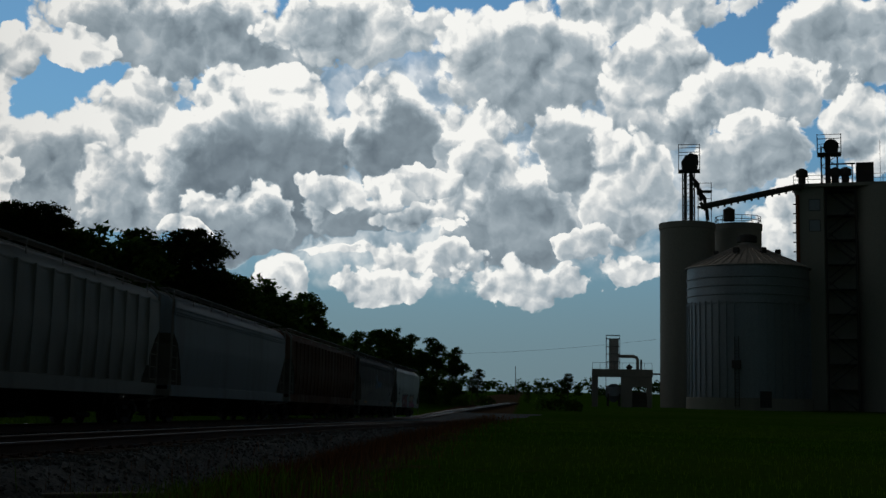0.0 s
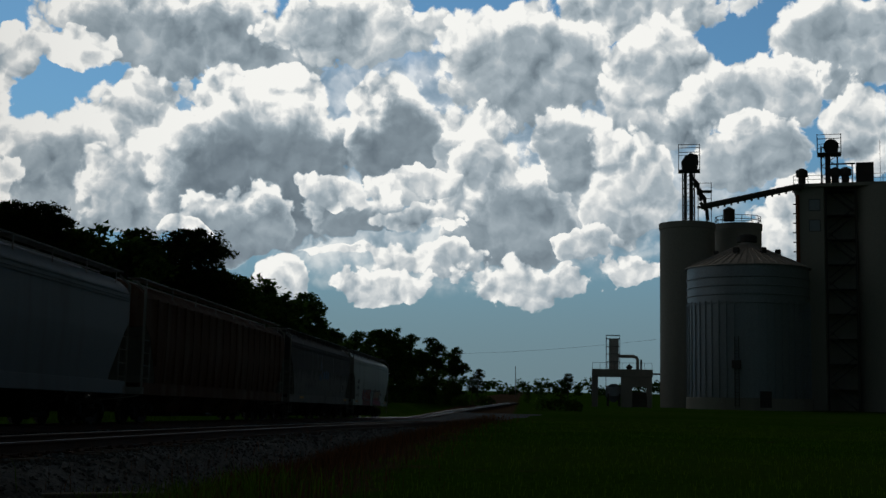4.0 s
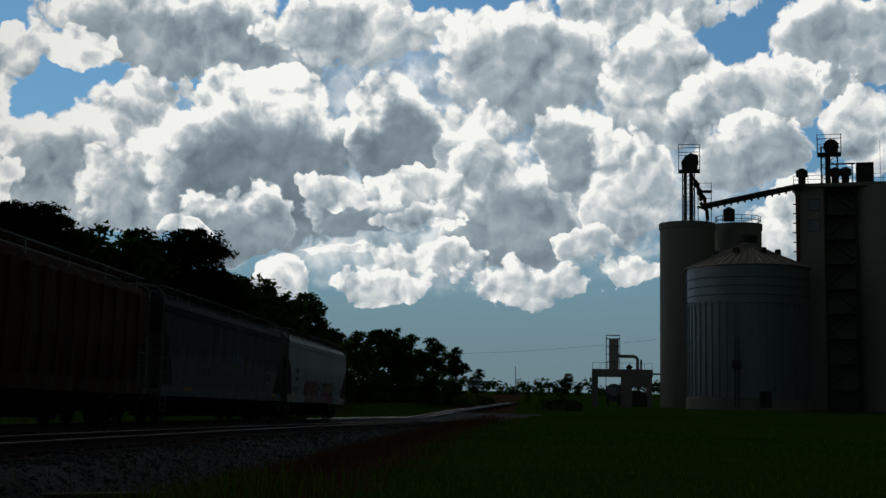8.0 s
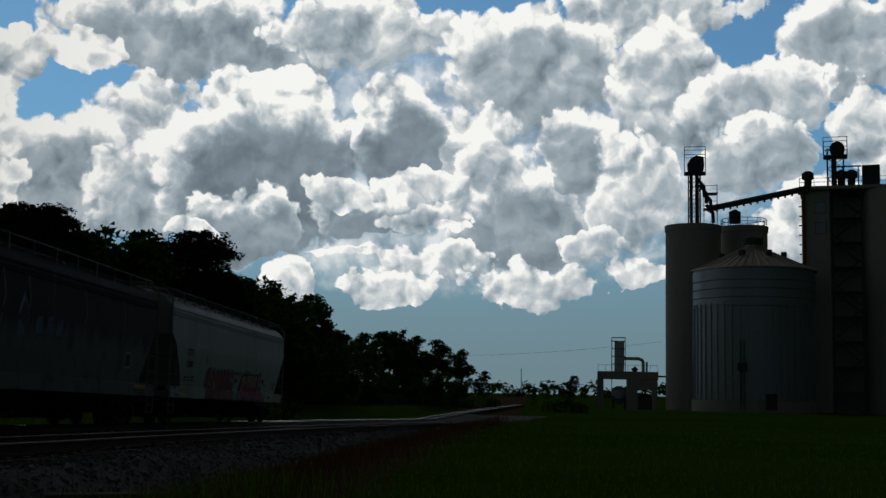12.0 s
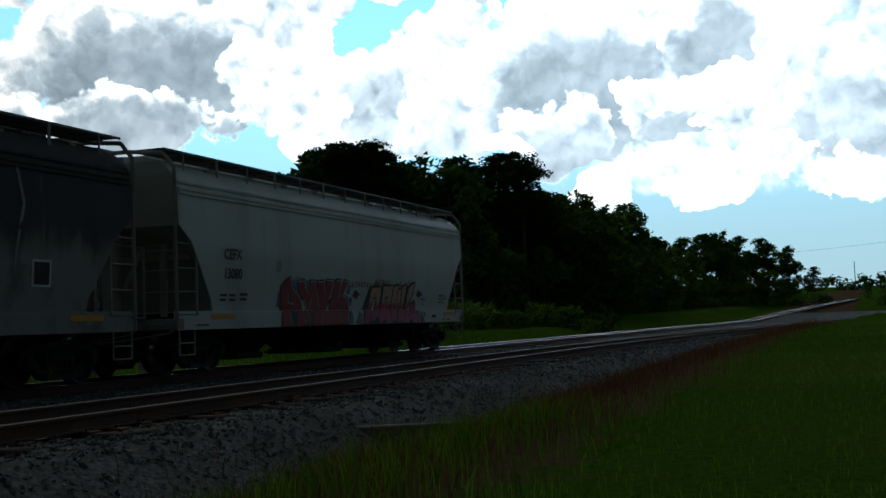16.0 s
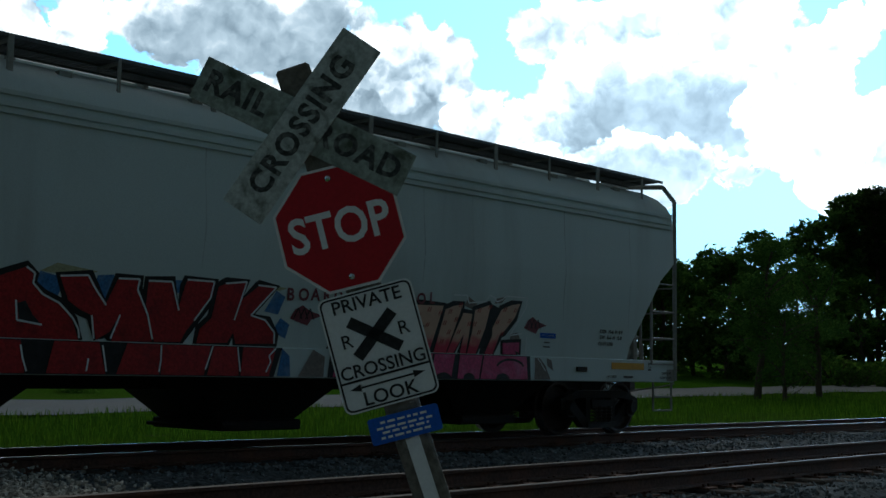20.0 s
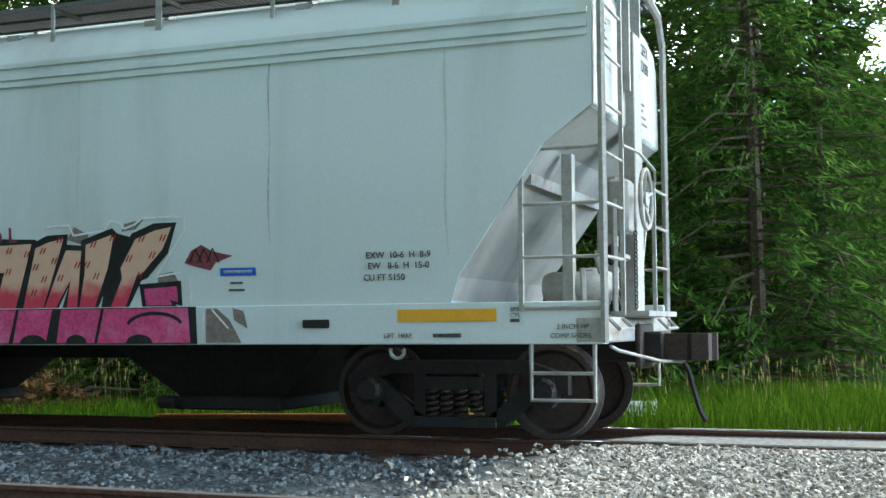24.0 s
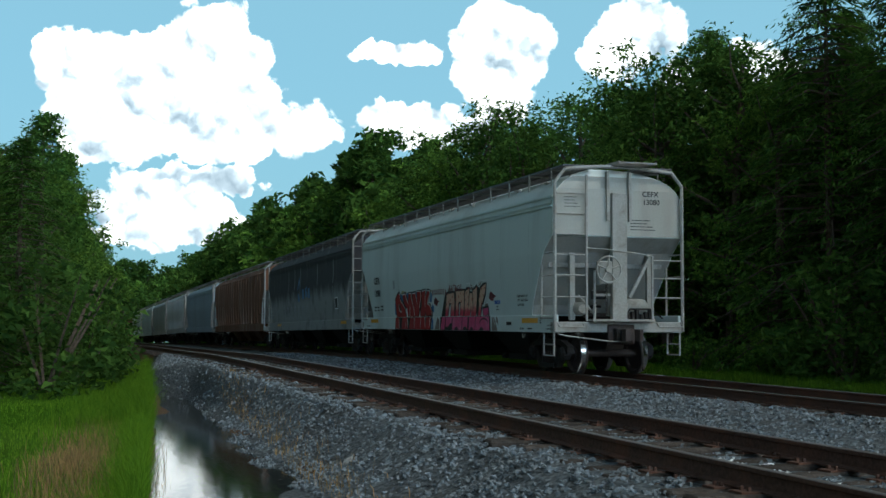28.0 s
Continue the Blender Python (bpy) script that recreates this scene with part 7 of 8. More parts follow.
def spray_cedar(height, width, branches=150):
    """A cedar seen close by: drooping boughs, each with flat fans of fine scale leaves."""
    ob = thing("cedar_tree", "dark green shaggy cedar tree with drooping boughs", "tree", "trees along the line")
    s = Shape().tube([(0, 0, 0), (0.05, 0.03, height * 0.5), (0, 0, height * 0.97)], [0.014 * height, 0.009 * height, 0.015], 6)
    spots, ways = [], []
    for k in range(branches):
        t = (k + random.random()) / branches
        z, a = height * (0.03 + 0.95 * t), k * 2.4 + random.uniform(-0.4, 0.4)
        reach = width * (1 - t) ** 0.7 * random.uniform(0.6, 1.12) + 0.2
        rise, out_ = random.uniform(0.05, 0.25), Vector((math.cos(a), math.sin(a), 0))
        place = lambda u: out_ * reach * u + Vector((0, 0, z + reach * (rise * u - 0.45 * u * u)))
        s.tube([place(0.0), place(0.5), place(1.0)], [0.035, 0.022, 0.006], 3)
        for j in range(8):
            u = 0.30 + 0.70 * (j + random.random()) / 8
            side = Vector((-out_.y, out_.x, 0)) * random.uniform(-0.34, 0.34) * reach * (1.15 - u)
            spots.append(place(u) + side)
            ways.append(out_ + side.normalized() * 0.6 + Vector((0, 0, rise - 0.9 * u)))
    part("trunk", s, BARK, ob)
    c, w_ = np.repeat(np.array(spots), 13, 0), np.repeat(np.array(ways), 13, 0)
    n = len(c)
    a = w_ / np.linalg.norm(w_, axis=1, keepdims=True) + np.random.normal(0, 0.45, (n, 3)) * np.array([1, 1, 0.55])
    a /= np.linalg.norm(a, axis=1, keepdims=True)
    p = c + np.random.normal(0, 0.13, (n, 3)) * np.array([1, 1, 0.45])
    b = np.cross(a, np.array([0, 0, 1.0]) + np.random.normal(0, 0.35, (n, 3)))
    b /= np.linalg.norm(b, axis=1, keepdims=True) + 1e-9
    size = np.random.uniform(0.06, 0.13, n)[:, None]
    v = np.stack([p - a * size, p + b * size * 0.42, p + a * size * 1.2], 1).reshape(-1, 3)
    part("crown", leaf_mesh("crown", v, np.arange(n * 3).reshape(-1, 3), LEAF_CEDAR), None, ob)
    return ob


def pine(height, bare=0.40, per=24, size=0.20):
    ob = thing("pine_tree", "tall pine with a bare trunk and ragged crown", "tree", "trees along the line")
    s, centres, radii = Shape(), [], []
    s.tube([(0, 0, 0), (0.1, 0.1, height * 0.5), (0.0, 0.15, height * 0.95)], [0.017 * height, 0.013 * height, 0.05], 7)
    for k in range(24):
        t = bare + (0.97 - bare) * (k + random.random()) / 24
        a = k * 2.4 + random.uniform(-0.5, 0.5)
        reach = height * 0.21 * math.sin(math.pi * (0.30 + 0.62 * (t - bare) / (1 - bare))) * random.uniform(0.6, 1.1)
        pts = limb(s, (0, 0.1, height * t), (math.cos(a), math.sin(a), 0.25 + 0.5 * t), reach, 0.05, 0.15)
        for q in (pts[3], pts[5], pts[5]):
            for j in range(5):
                d = Vector((random.gauss(0, 0.55), random.gauss(0, 0.55), random.gauss(0.15, 0.22)))
                centres.append(tuple(q + d))
                radii.append(random.uniform(0.4, 0.75))
    part("trunk", s, BARK, ob)
    v, f = leaves(centres, radii, per, size, 0.65)
    part("crown", leaf_mesh("crown", v, f, LEAF_PINE), None, ob)
    return ob


def bush(width, high, leaf=LEAF_BUSH, clumps=46, per=26, size=0.13):
    ob = thing("bush", "leafy green shrub at the edge of the grass", "bush", "shrubs along the line")
    s, centres = Shape(), []
    for k in range(7):
        a = random.uniform(0, 2 * math.pi)
        s.tube([(0, 0, 0), (0.25 * width * math.cos(a), 0.25 * width * math.sin(a), high * 0.5), (0.4 * width * math.cos(a), 0.4 * width * math.sin(a), high * 0.8)], [0.04, 0.03, 0.01], 4)
    for k in range(clumps):
        a, q = random.uniform(0, 2 * math.pi), random.random() ** 0.5
        z = high * random.uniform(0.08, 1.0) * (1.08 - 0.55 * q * q)
        centres.append((width / 2 * q * math.cos(a), width / 2 * q * math.sin(a), z))
    part("stem", s, BARK, ob)
    v, f = leaves(centres, 0.42, per, size, 0.8)
    part("foliage", leaf_mesh("foliage", v, f, leaf), None, ob)
    return ob


MODELS = {"oak": [broadleaf(10.0, 3.4, size=0.10, per=44, clumps=240), broadleaf(11.0, 3.0, clumps=230, size=0.10, per=44), broadleaf(9.5, 3.8, low=0.03, size=0.10, per=44, clumps=240)],
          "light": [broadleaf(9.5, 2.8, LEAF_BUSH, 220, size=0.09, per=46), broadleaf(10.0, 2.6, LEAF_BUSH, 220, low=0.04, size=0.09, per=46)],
          "cedar": [cedar(9.5, 2.4, 280, 36, 0.09, 0.02), cedar(10.5, 2.2, 280, 36, 0.09, 0.02), cedar(9.0, 2.7, 280, 36, 0.09, 0.02)],
          "bush": [bush(2.6, 2.2, per=34, size=0.10), bush(2.0, 1.6, per=34, size=0.10), bush(3.2, 2.8, LEAF_OAK, 60, per=34, size=0.11)],
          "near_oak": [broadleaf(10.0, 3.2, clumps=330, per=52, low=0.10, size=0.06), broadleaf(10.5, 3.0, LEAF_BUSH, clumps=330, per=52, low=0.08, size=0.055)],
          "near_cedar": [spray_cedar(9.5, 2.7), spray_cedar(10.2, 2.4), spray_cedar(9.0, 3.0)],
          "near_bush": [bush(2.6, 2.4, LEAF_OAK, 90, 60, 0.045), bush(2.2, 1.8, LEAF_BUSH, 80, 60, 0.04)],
          "far_oak": [broadleaf(10.0, 3.4, clumps=330, per=15, size=0.27), broadleaf(11.0, 3.0, clumps=310, per=15, size=0.27), broadleaf(9.5, 3.8, low=0.03, clumps=330, per=15, size=0.27)],
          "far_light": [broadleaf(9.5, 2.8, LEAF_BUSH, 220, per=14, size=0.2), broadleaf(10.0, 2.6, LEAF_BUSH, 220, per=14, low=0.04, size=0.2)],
          "far_cedar": [cedar(9.5, 2.4, 140, 18, 0.2), cedar(10.5, 2.2, 140, 18, 0.2)],
          "far_bush": [bush(2.6, 2.2, clumps=40, per=16, size=0.2), bush(3.2, 2.8, LEAF_OAK, 45, per=16, size=0.2)],
          "pine": [pine(17.0), pine(15.0, 0.35), pine(16.0, 0.55)]}
MODELS["far_pine"] = MODELS["pine"]
USED = set()


def plant(kind, x, y, high=1.0, wide=None, which=None):
    distance = math.hypot(x, y)
    if not kind.startswith("near"):
        kind = "far_" + kind if distance > 75 else kind
    models = MODELS[kind]
    ob = models[random.randrange(len(models)) if which is None else which % len(models)]
    wide = wide or high
    m = pose(x, y, float(land(x, y)) - 0.12, 0, 0, random.uniform(0, 360)) @ Matrix.Diagonal((wide, wide, high, 1))
    if ob.name not in USED:
        USED.add(ob.name)
        ob.matrix_basis = m
        return ob
    return copy_thing(ob, m)


# the wood north of the line, from the crossing away to -x: an edge row, two rows behind and undergrowth
for k, x in enumerate(np.arange(-2.6, -190, -3.1)):
    y = float(main_y(x)) + 8.2 + random.uniform(-0.8, 1.0)
    near = x > -30
    kind = ("near_oak" if k % 5 == 4 else "near_cedar") if near else random.choice(["oak", "oak", "light", "cedar"])
    plant(kind, x + random.uniform(-0.6, 0.6), y, random.uniform(1.0, 1.25) if near else random.uniform(0.85, 1.12) if x > -55 else random.uniform(1.0, 1.25))
    if x > -47:
        plant("near_cedar", x + 1.6, y + 1.6, random.uniform(0.85, 1.1) if x > -26 else random.uniform(1.0, 1.18), 1.15)
    if x > -26:
        if x < -5:
            plant("near_bush", x + random.uniform(-0.5, 0.5), y - 1.0, random.uniform(0.8, 1.1))
    plant("near_oak" if x > -14 else random.choice(["oak", "light"]), x + random.uniform(-1, 1), y + 4.5, random.uniform(0.95, 1.1) if x > -55 else random.uniform(1.08, 1.32))
    if x > -32:
        plant("oak", x + random.uniform(-1, 1), y + 7.2, random.uniform(1.0, 1.2))
    if k % 2 == 0 and x > -70:
        plant("oak", x + random.uniform(-1, 1), y + 10.0, random.uniform(1.05, 1.25))
    if x < -18:
        plant("bush", x + random.uniform(-1, 1), y - 2.2, random.uniform(0.6, 1.0))
    plant("near_bush" if near else "bush", x + (1.5 if x < -5 else -1.0), y + 1.5, 1.1, which=2)
    if x > -40:
        plant("bush", x, y + 7.5, 1.6, which=2)
        plant("bush", x + 1.5, y + 13.0, 2.1, which=2)
# the wood closes round the far bend of the line
for k, y in enumerate(np.arange(-14, 30, 3.4)):
    plant(random.choice(["oak", "light"]), -246 + random.uniform(-5, 3), y, random.uniform(1.1, 1.4))
    plant("oak", -258 + random.uniform(-4, 4), y + 1.5, random.uniform(1.3, 1.6))
    plant("bush", -240, y, 1.4)
# the wood south-west of the camera, beyond the ditch
for k, x in enumerate(np.arange(-42, -190, -4.0)):
    edge = 3.1 - (x + 42) * 0.045
    plant(random.choice(["cedar", "light", "cedar"]), x + random.uniform(-1, 1), edge - 2.0, random.uniform(0.75, 0.95))
    plant(random.choice(["oak", "light"]), x + random.uniform(-1, 1), edge - 6.5, random.uniform(0.9, 1.1))
    plant("bush", x + 1, edge - 0.7, random.uniform(0.5, 0.8))
for x, y, s in ((-37, 0.6, 1.0), (-34.5, -1.8, 1.05), (-38, -3.0, 1.15), (-32.5, -4.6, 1.1), (-36, -6.5, 1.2), (-31, -7.6, 1.0)):
    plant("near_cedar", x, y, s * 0.72, s * 0.95)
    plant("bush", x + 1.6, y + 0.6, 0.9)
for x, y, s in ((-34, 1.4, 0.9), (-31.5, -1.2, 0.8), (-29.8, -3.6, 0.9), (-29, -6.0, 0.9)):
    plant("bush", x, y, s)
# the stand of tall trees beyond the line to the north-east, and the row that follows the line
for az, d, kind, s in ((-65.0, 112, "oak", 1.35), (-66.2, 112, "pine", 1.02), (-67.6, 112, "pine", 1.04), (-74.9, 110, "pine", 0.92), (-69.0, 113, "oak", 1.45), (-70.2, 116, "oak", 1.45), (-71.3, 112, "oak", 1.4),
                       (-72.6, 116, "oak", 1.4), (-73.5, 113, "oak", 1.25), (-74.2, 112, "pine", 0.98), (-75.2, 114, "pine", 0.84), (-75.2, 118, "oak", 1.2), (-76.2, 124, "oak", 1.08), (-77.2, 132, "oak", 1.0),
                       (-78.2, 140, "oak", 0.95), (-63.8, 108, "oak", 1.1), (-67.2, 108, "light", 0.95), (-70.8, 106, "light", 0.95), (-73.0, 106, "light", 0.9), (-65.6, 104, "light", 0.9),
                       (-68.4, 102, "oak", 0.9), (-75.6, 110, "light", 0.75), (-66.0, 122, "oak", 1.5), (-68.2, 124, "oak", 1.5), (-71.8, 122, "oak", 1.4), (-74.8, 126, "oak", 1.25), (-76.8, 122, "oak", 0.9), (-70.0, 128, "oak", 1.40), (-72.4, 127, "oak", 1.36), (-69.0, 130, "oak", 1.42), (-73.6, 126, "oak", 1.22), (-71.2, 120, "oak", 1.28), (-76.3, 117, "oak", 1.02), (-77.0, 122, "oak", 1.0), (-77.9, 130, "oak", 0.98), (-78.7, 136, "oak", 0.95), (-72.0, 104, "light", 0.7), (-74.2, 104, "light", 0.66), (-69.6, 103, "light", 0.7)):
    plant(kind, *out(az, d), s * (0.94 if kind != "pine" else 0.98), s * (0.92 if kind != "pine" else 1.0))
for k, az in enumerate(np.arange(-77.5, -86.9, -0.42)):
    d = 140 + (-77.5 - az) * 17 + random.uniform(-4, 4)
    plant(random.choice(["oak", "light", "oak"]), *out(az, d), random.uniform(0.92, 1.16) * (1.0 if k % 5 else 1.12))
    plant("bush", *out(az, d - 16), random.uniform(0.8, 1.3))
    plant("light", *out(az + 0.2, d - 7), random.uniform(0.5, 0.72))
    plant("bush", *out(az - 0.2, d + 6), 1.9)
for k, az in enumerate(np.arange(-60, -79, -0.6)):
    plant("bush", *out(az, 92 + random.uniform(-4, 4)), random.uniform(0.8, 1.5))
for az, d, kind, s in ((-87.75, 330, "pine", 0.72), (-87.45, 325, "pine", 0.55), (-91.95, 330, "pine", 0.66), (-90.7, 330, "cedar", 0.55), (-90.1, 330, "cedar", 0.42), (-87.9, 290, "bush", 1.7), (-88.3, 285, "bush", 1.5),
                       (-87.1, 280, "bush", 1.6), (-90.8, 250, "bush", 1.5), (-91.3, 245, "bush", 1.7), (-92.0, 240, "bush", 1.8), (-92.3, 238, "bush", 1.5), (-91.6, 300, "oak", 0.5), (-90.0, 340, "light", 0.4)):
    plant(kind, *out(az, d), s)
# the meadow's far edge, seen past the end of the train
for k, az in enumerate(np.arange(-22, -63, -1.5)):
    plant(random.choice(["oak", "oak", "light"]), *out(az, 96 + random.uniform(-5, 5)), random.uniform(1.0, 1.2) * (0.75 if az < -52 else 1.0))
    plant("oak", *out(az + 0.7, 108), random.uniform(1.0, 1.2) * (0.75 if az < -52 else 1.0))
for k, az in enumerate(np.arange(13, -22, -1.7)):
    d = 62 + (13 - az) * 0.95
    plant(random.choice(["oak", "light", "oak"]), *out(az, d + random.uniform(-3, 3)), random.uniform(0.95, 1.2))
    plant("oak", *out(az + 0.8, d + 9), random.uniform(1.05, 1.3))
    plant("bush", *out(az, d - 5), random.uniform(0.8, 1.2))
for x, y, s in ((45, 52.5, 0.8), (50.5, 58.5, 2.2), (24, 42, 0.7)):
    plant("bush", x, y, s)
for az, d, s in ((-60.6, 62, 0.72), (-63.4, 66, 0.75), (-61.8, 60, 0.5)):
    plant("oak", *out(az, d), s)

# models that found no place are taken away
for ob in {ob for models in MODELS.values() for ob in models}:
    if ob.name not in USED:
        for o in (*ob.children_recursive, ob):
            bpy.data.objects.remove(o)

# distant woods on the horizon: one uneven band of clumps
far, radii = [], []
for az in np.arange(-120, 30, 0.22):
    d = random.uniform(620, 760)
    x, y = out(az, d)
    for j in range(2):
        far.append((x + random.uniform(-3, 3), y + random.uniform(-3, 3), random.uniform(0.5, 7.0) - 1.6))
        radii.append(random.uniform(2.5, 4.5))
v, f = leaves(far, radii, 30, 1.3, 0.8)
tagged(new("distant_woods", leaf_mesh("distant_woods", v, f, LEAF_OAK)), "low dark band of woods on the horizon", "woods", kind="stuff")


def edge_of_bed(x):
    return siding_y(x) - 4.1


def blades(name, count, place, tall, label, mat=BLADES, wide=0.012, category="grass"):
    """Bent blades: place(n) gives x, y arrays; tall(x, y) their height."""
    x, y = place(count)
    z = np.where((y > edge_of_bed(x)) & (y < 17), np.maximum(land(x, y), bed_z(x, y)), land(x, y))
    n = len(x)
    h = tall(x, y) * np.random.uniform(0.5, 1.25, n)
    a = np.random.uniform(0, 2 * np.pi, n)
    w = wide * np.random.uniform(0.6, 1.5, n)
    bx, by = np.cos(a) * w, np.sin(a) * w
    lx, ly = np.random.normal(0, 0.26, n) * h, np.random.normal(0, 0.26, n) * h
    v = np.stack([np.stack([x - bx, y - by, z - 0.02], -1), np.stack([x + bx, y + by, z - 0.02], -1),
                  np.stack([x + lx * 0.3 + bx * 0.8, y + ly * 0.3 + by * 0.8, z + h * 0.62], -1), np.stack([x + lx * 0.3 - bx * 0.8, y + ly * 0.3 - by * 0.8, z + h * 0.62], -1),
                  np.stack([x + lx, y + ly, z + h], -1)], 1).reshape(-1, 3)
    k = np.arange(n)[:, None] * 5
    f = (k + np.array([0, 1, 2, 3])).tolist() + (k + np.array([3, 2, 4])).tolist()
    return tagged(new(name, leaf_mesh(name, v, f, mat)), label, category, kind="stuff")


def patch(x0, x1, y0, y1, power=1.0):
    return lambda n: (x0 + (x1 - x0) * np.random.rand(n) ** power, np.random.uniform(y0, y1, n))


def near_ditch(n):
    x = -11 - 11 * np.random.rand(n)
    return x, ditch_y(x) - 0.95 - np.abs(np.random.normal(0, 0.8, n))


def seeds(name, count, place, tall, label):
    """Thin stalks, each with a small pale seed head at its tip."""
    x, y = place(count)
    z, h = land(x, y), tall * np.random.uniform(0.6, 1.2, count)
    lx, ly = np.random.normal(0, 0.1, (2, count)) * h
    s = Shape()
    for i in range(count):
        a = Vector((x[i], y[i], z[i]))
        b = a + Vector((lx[i], ly[i], h[i]))
        s.tube([a, a.lerp(b, 0.5) + Vector((0.01, 0, 0.01)), b], [0.003, 0.0025, 0.002], 3)
        s.tube([b - Vector((0, 0, 0.02)), b + Vector((lx[i] * 0.05, 0, 0.03)), b + Vector((lx[i] * 0.1, 0, 0.08))], [0.004, 0.014, 0.003], 4)
    return tagged(part(name, s, SEED, None), label, "weeds", kind="stuff")


blades("ditch_grass", 44000, near_ditch, lambda x, y: 0.07 + 0.38 * np.exp(-np.abs(y - ditch_y(x) + 1.0) * 2.6), "tall green grass along the ditch bank", wide=0.003)
blades("ditch_grass", 36000, lambda n: (lambda x: (x, ditch_y(x) - 0.85 - np.abs(np.random.normal(0, 0.9, n))))(-21 - 24 * np.random.rand(n)), lambda x, y: 0.12 + 0.5 * np.exp(-np.abs(y - ditch_y(x) + 0.9) * 1.5), "tall green grass farther along the ditch", wide=0.004)
blades("lawn_grass", 46000, patch(-10, -45, -10, 2.9, 0.8), lambda x, y: 0.06 + 0 * x, "short mown grass beside the ditch", wide=0.004)
blades("field_grass", 36000, patch(4, 60, -16, 2.5, 1.8), lambda x, y: 0.09 + 0.1 * (x < 9), "rough green grass beside the siding", wide=0.004)
blades("verge_weeds", 56000, patch(30, -45, 17.0, 20.5), lambda x, y: np.where(x < 3, 0.17, 0.34), "tall weeds in front of the wood", wide=0.006)
blades("meadow_grass", 24000, patch(10, 70, 17.0, 32.5), lambda x, y: 0.3 + 0 * x, "meadow grass behind the main track", wide=0.010)
blades("foot_weeds", 16000, lambda n: (lambda x: (x, siding_y(x) - 4.1 + np.random.normal(0, 0.75, n)))(4 + 56 * np.random.rand(n) ** 1.5), lambda x, y: 0.2 + 0.003 * x, "brown dry weeds at the ballast foot", DRY_WEED, 0.004)
blades("foot_grass", 3000, lambda n: (lambda x: (x, siding_y(x) - 4.4 + np.random.normal(0, 0.6, n)))(4 + 12 * np.random.rand(n)), lambda x, y: 0.34 + 0 * x, "tufts of tall green grass among the dry weeds", wide=0.005)
blades("crossing_weeds", 15000, lambda n: (lambda y: (3.2 + 0.3 * (y - 17) - 7.0 * np.random.rand(n) ** 1.3, y))(np.random.uniform(16.6, 21.5, n)), lambda x, y: 0.42 + 0 * x, "tall green weeds beside the lane behind the main track", wide=0.007)
blades("tall_weeds", 14000, patch(-7, 1.0, 19.4, 21.8), lambda x, y: 0.45 + 0 * x, "tall bright weeds beside the crossing lane", wide=0.007)
seeds("seed_stalks", 700, patch(1, -22, 18.8, 20.2), 0.7, "pale seed stalks standing over the weeds")
blades("bank_straw", 7000, lambda n: (lambda x: (x, ditch_y(x) - 1.6 + np.random.normal(0, 0.32, n)))(np.random.normal(-15, 2.6, n)), lambda x, y: 0.22 + 0 * x, "patch of dead straw grass on the bank", STRAW, 0.003)
blades("ballast_weeds", 1100, lambda n: (lambda x: (x, ditch_y(x) + 0.85 + np.abs(np.random.normal(0, 0.3, n))))(-8 - 24 * np.random.rand(n)), lambda x, y: 0.14 + 0 * x, "sparse yellow weeds at the foot of the ballast", STRAW, 0.003)

# brush pile and dead branches
pile = []
for k in range(70):
    a, q = random.uniform(0, 6.28), random.random() ** 0.5
    pile.append((-15.0 - 2.2 * q * math.cos(a), 19.0 + 1.1 * q * math.sin(a), float(land(-15, 19)) + 0.85 * (1 - q * q) * random.random()))
v, f = leaves(pile, 0.3, 30, 0.1, 0.6)
heap = thing("brush_pile", "heap of dead brown brush beside the track", "brush pile")
part("twigs", leaf_mesh("twigs", v, f, BRUSH), None, heap)
s = Shape()
for k in range(16):
    x, y = random.uniform(-18, -13.2), random.uniform(18.2, 19.6)
    z, a = float(land(x, y)), random.uniform(0, 3.1)
    s.tube([(x, y, z + 0.05), (x + 0.8 * math.cos(a), y + 0.4 * math.sin(a), z + 0.3), (x + 1.7 * math.cos(a), y + 0.7 * math.sin(a), z + 0.25)], [0.035, 0.025, 0.01], 4)
part("branches", s, WEATHERED_WOOD, heap)


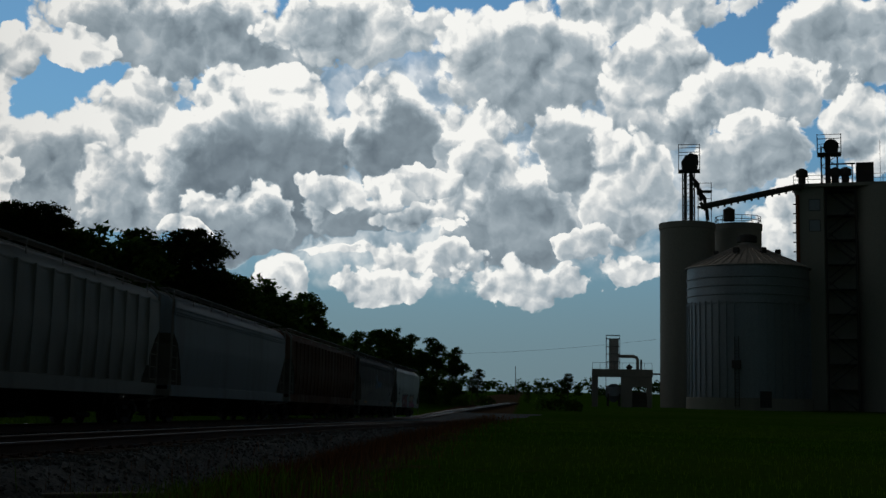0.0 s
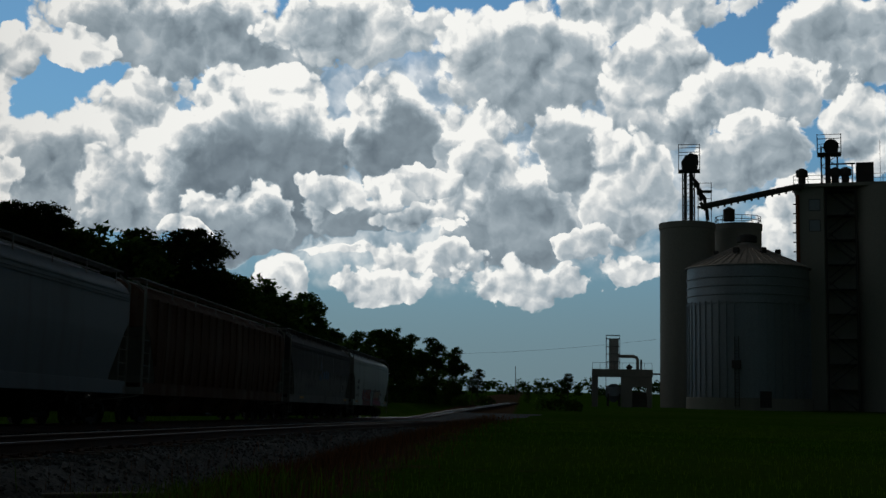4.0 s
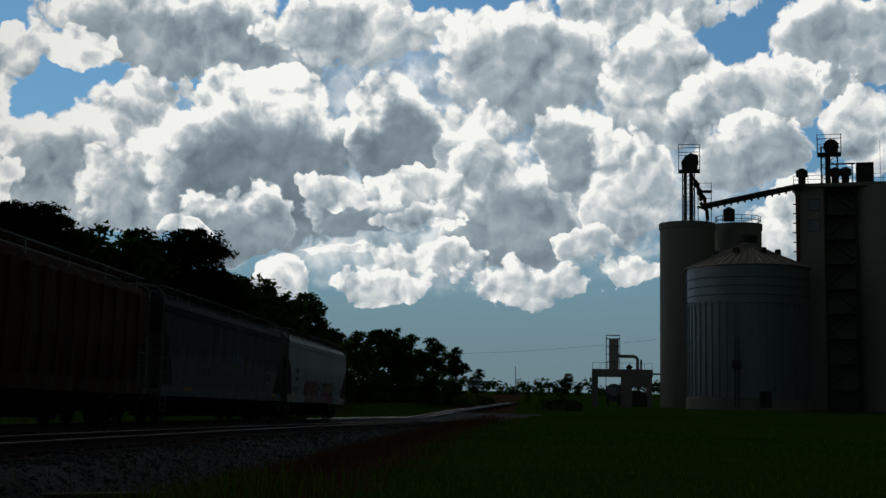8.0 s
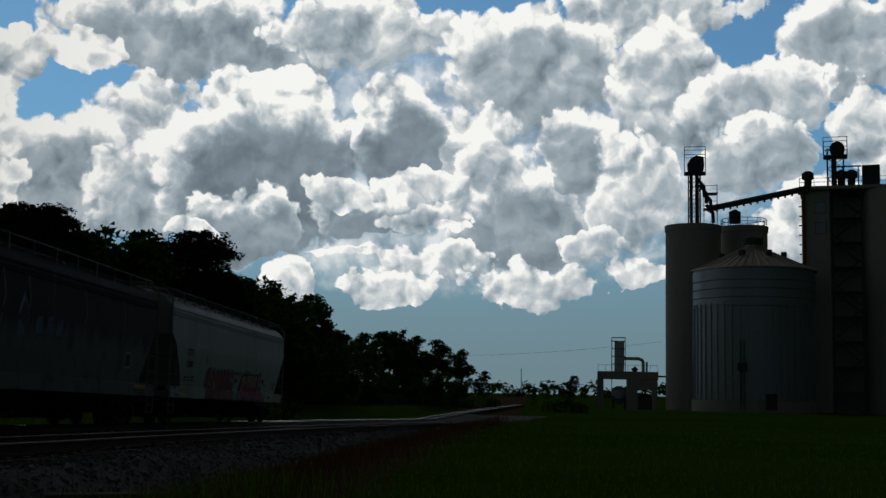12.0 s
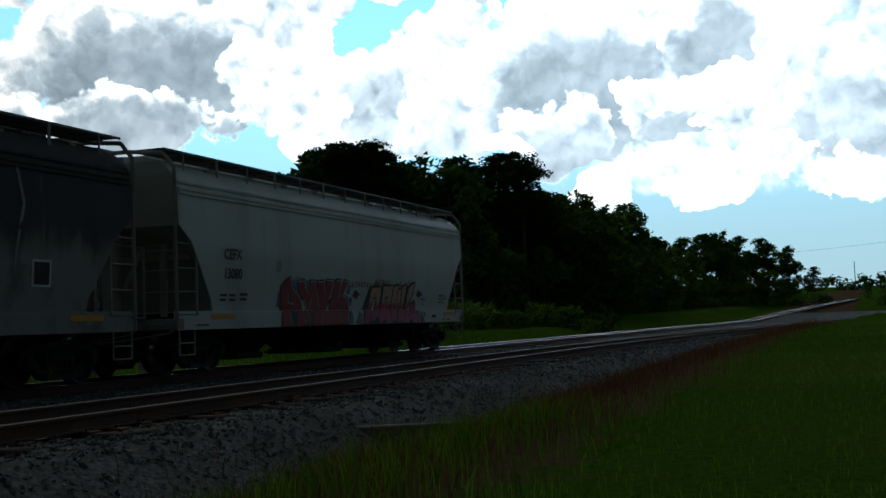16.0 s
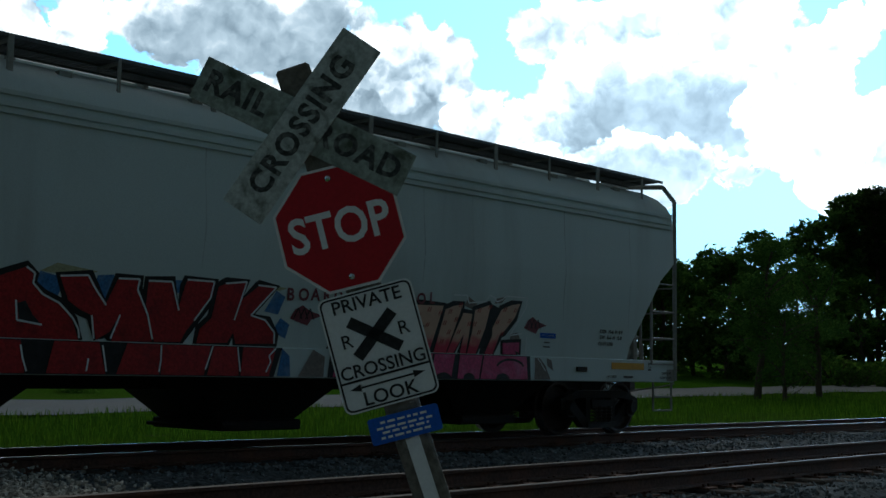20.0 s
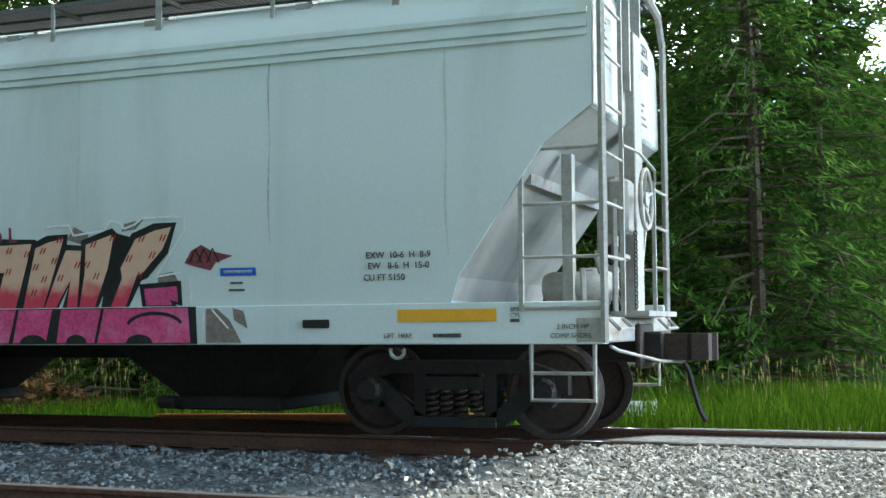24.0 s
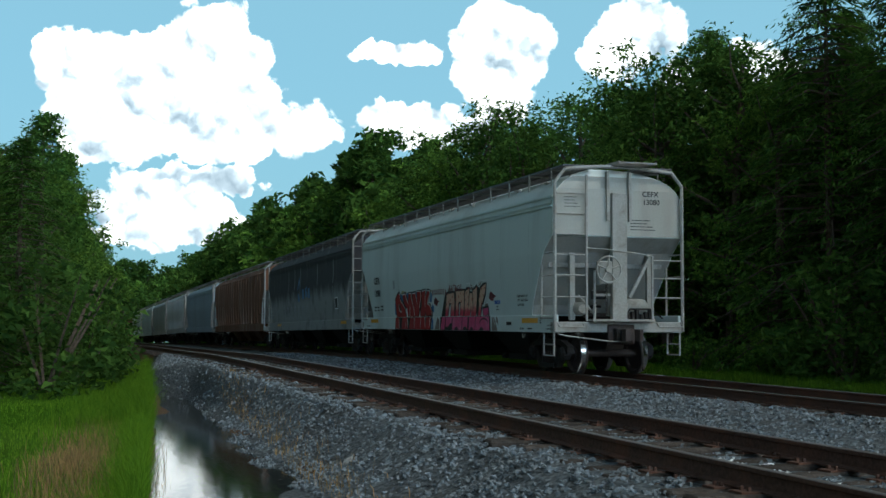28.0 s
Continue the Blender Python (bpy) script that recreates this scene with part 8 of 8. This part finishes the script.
# ---- loose stone on the bed ----
LANE_STONE = material("tan and grey lane gravel", (0.34, 0.325, 0.29), 0.95, 0, 30, 0.25, 3, (0.2, 0.17, 0.14), 0.4, 0.3, island=True, tint=0.6)
def stones(name, count, place, lo, hi, mat, label, on_lane=False):
    x, y = place(count)
    n = len(x)
    z = np.maximum(bed_z(x, y), land(x, y))
    for middle in (SIDING_Y, MAIN_Y):
        near = np.abs(np.abs(y - middle) - 0.75) < 0.13
        z = np.where(near, z - 0.12, z)
    if on_lane:
        z = np.array([lane_z(a, b) for a, b in zip(x, y)])
    base = np.array([(1, 0, 0), (-1, 0, 0), (0, 1, 0), (0, -1, 0), (0, 0, 1), (0, 0, -1)], float)
    tri = np.array([(0, 2, 4), (2, 1, 4), (1, 3, 4), (3, 0, 4), (2, 0, 5), (1, 2, 5), (3, 1, 5), (0, 3, 5)])
    size = np.random.uniform(lo, hi, n)[:, None, None]
    v = base[None] * np.random.uniform(0.55, 1.25, (n, 6, 1)) + np.random.normal(0, 0.22, (n, 6, 3))
    q = np.random.normal(size=(n, 4))
    q /= np.linalg.norm(q, axis=1, keepdims=True)
    w_, a, b, c = q.T
    rot = np.stack([1 - 2 * (b * b + c * c), 2 * (a * b - c * w_), 2 * (a * c + b * w_), 2 * (a * b + c * w_), 1 - 2 * (a * a + c * c), 2 * (b * c - a * w_),
                    2 * (a * c - b * w_), 2 * (b * c + a * w_), 1 - 2 * (a * a + b * b)], -1).reshape(n, 3, 3)
    v = np.einsum("nij,nkj->nki", rot, v) * size * np.array([1, 1, 0.8])
    v += np.stack([x, y, z + size[:, 0, 0] * 0.25], -1)[:, None]
    f = tri[None] + (np.arange(n) * 6)[:, None, None]
    return tagged(new(name, leaf_mesh(name, v.reshape(-1, 3), f.reshape(-1, 3), mat)), label, "stones", kind="stuff")


def bed_places(x0, x1, y0, y1):
    def place(n):
        x, y = np.random.uniform(x0, x1, n), np.random.uniform(y0, y1, n)
        clear = np.ones(n, bool)
        for middle in (SIDING_Y, MAIN_Y):
            clear &= np.abs(np.abs(y - middle) - 0.75) > 0.07
        clear &= ~((np.abs(x - 0.95) < 3.6) & (y > 4) & (y < 17))
        return x[clear], y[clear]
    return place


stones("ballast_stones", 52000, bed_places(-24, -1.5, 4.3, 12.6), 0.016, 0.036, STONE, "loose grey crushed stones on the ballast")
stones("ballast_stones", 22000, bed_places(2, 26, 4.3, 12.6), 0.018, 0.04, STONE, "loose grey crushed stones on the ballast")
stones("ballast_stones", 18000, bed_places(-60, -24, 4.9, 12.6), 0.03, 0.05, STONE, "loose grey crushed stones farther along the ballast")
stones("ballast_stones", 12000, bed_places(26, 56, 3.4, 12.0), 0.03, 0.05, STONE, "loose grey crushed stones beside the diverging tracks")
stones("lane_gravel", 18000, lambda n: (np.random.uniform(-2.4, 5.0, n) + np.random.normal(0, 0.45, n), np.random.uniform(8.4, 12.6, n)), 0.016, 0.036, LANE_STONE, "pale loose gravel on the crossing lane", on_lane=True)
stones("white_spill", 260, lambda n: (np.random.normal(-8.9, 0.45, n), np.random.normal(7.5, 0.22, n)), 0.02, 0.045, SIGN_WHITE, "spill of white stones between the rails")
stones("pale_rock", 1, lambda n: (np.array([-14.2]), np.array([5.15])), 0.10, 0.11, PALE_STONE, "one larger pale rock on the ballast shoulder")


# ---- what moves ----
REAR = [(0.0, 121.81), (2.0, 110.03), (4.0, 98.94), (6.0, 88.36), (8.0, 78.16), (10.0, 68.19), (12.0, 58.35), (14.0, 48.54), (16.0, 38.67),
        (18.0, 28.68), (20.0, 18.53), (22.0, 8.19), (24.0, -2.35), (26.0, -13.09), (28.0, -24.0)]


def rear_at(t):
    """Where the end of the train is: a smooth curve through the rows of REAR."""
    ts, xs = np.array([a for a, b in REAR]), np.array([b for a, b in REAR])
    return float(np.polyval(np.polyfit((ts - 14) / 14, xs, 5), (t - 14) / 14))


def car_pose(x, length):
    """A car whose rear end stands at x on the main track: its two trucks follow the rails."""
    a, b = x - 1.57, x - length + 1.57
    pa, pb = Vector((a, float(main_y(a)), float(line_z(a)))), Vector((b, float(main_y(b)), float(line_z(b))))
    d = pa - pb
    turn, fall = math.degrees(math.atan2(d.y, d.x)), -math.degrees(math.atan2(d.z, math.hypot(d.x, d.y)))
    p = pa + d.normalized() * 1.57
    return pose(p.x, p.y, p.z, 0, fall, turn)


def motions():
    for car, offset in TRAIN:
        length = 17.6 if car is hero else 18.7 if car is second else 18.0
        walk(car, [(t, car_pose(rear_at(t) + offset, length)) for t in np.arange(0, 28.01, 1.0)])
    start = rear_at(0.0)
    for wheels, x in WHEELSETS[:8]:
        walk(wheels, [(t, pose(x, 0, 0.457, 0, math.degrees((rear_at(t) - start) / 0.457), 0)) for t in np.arange(0, 28.01, 0.1)])


motions()
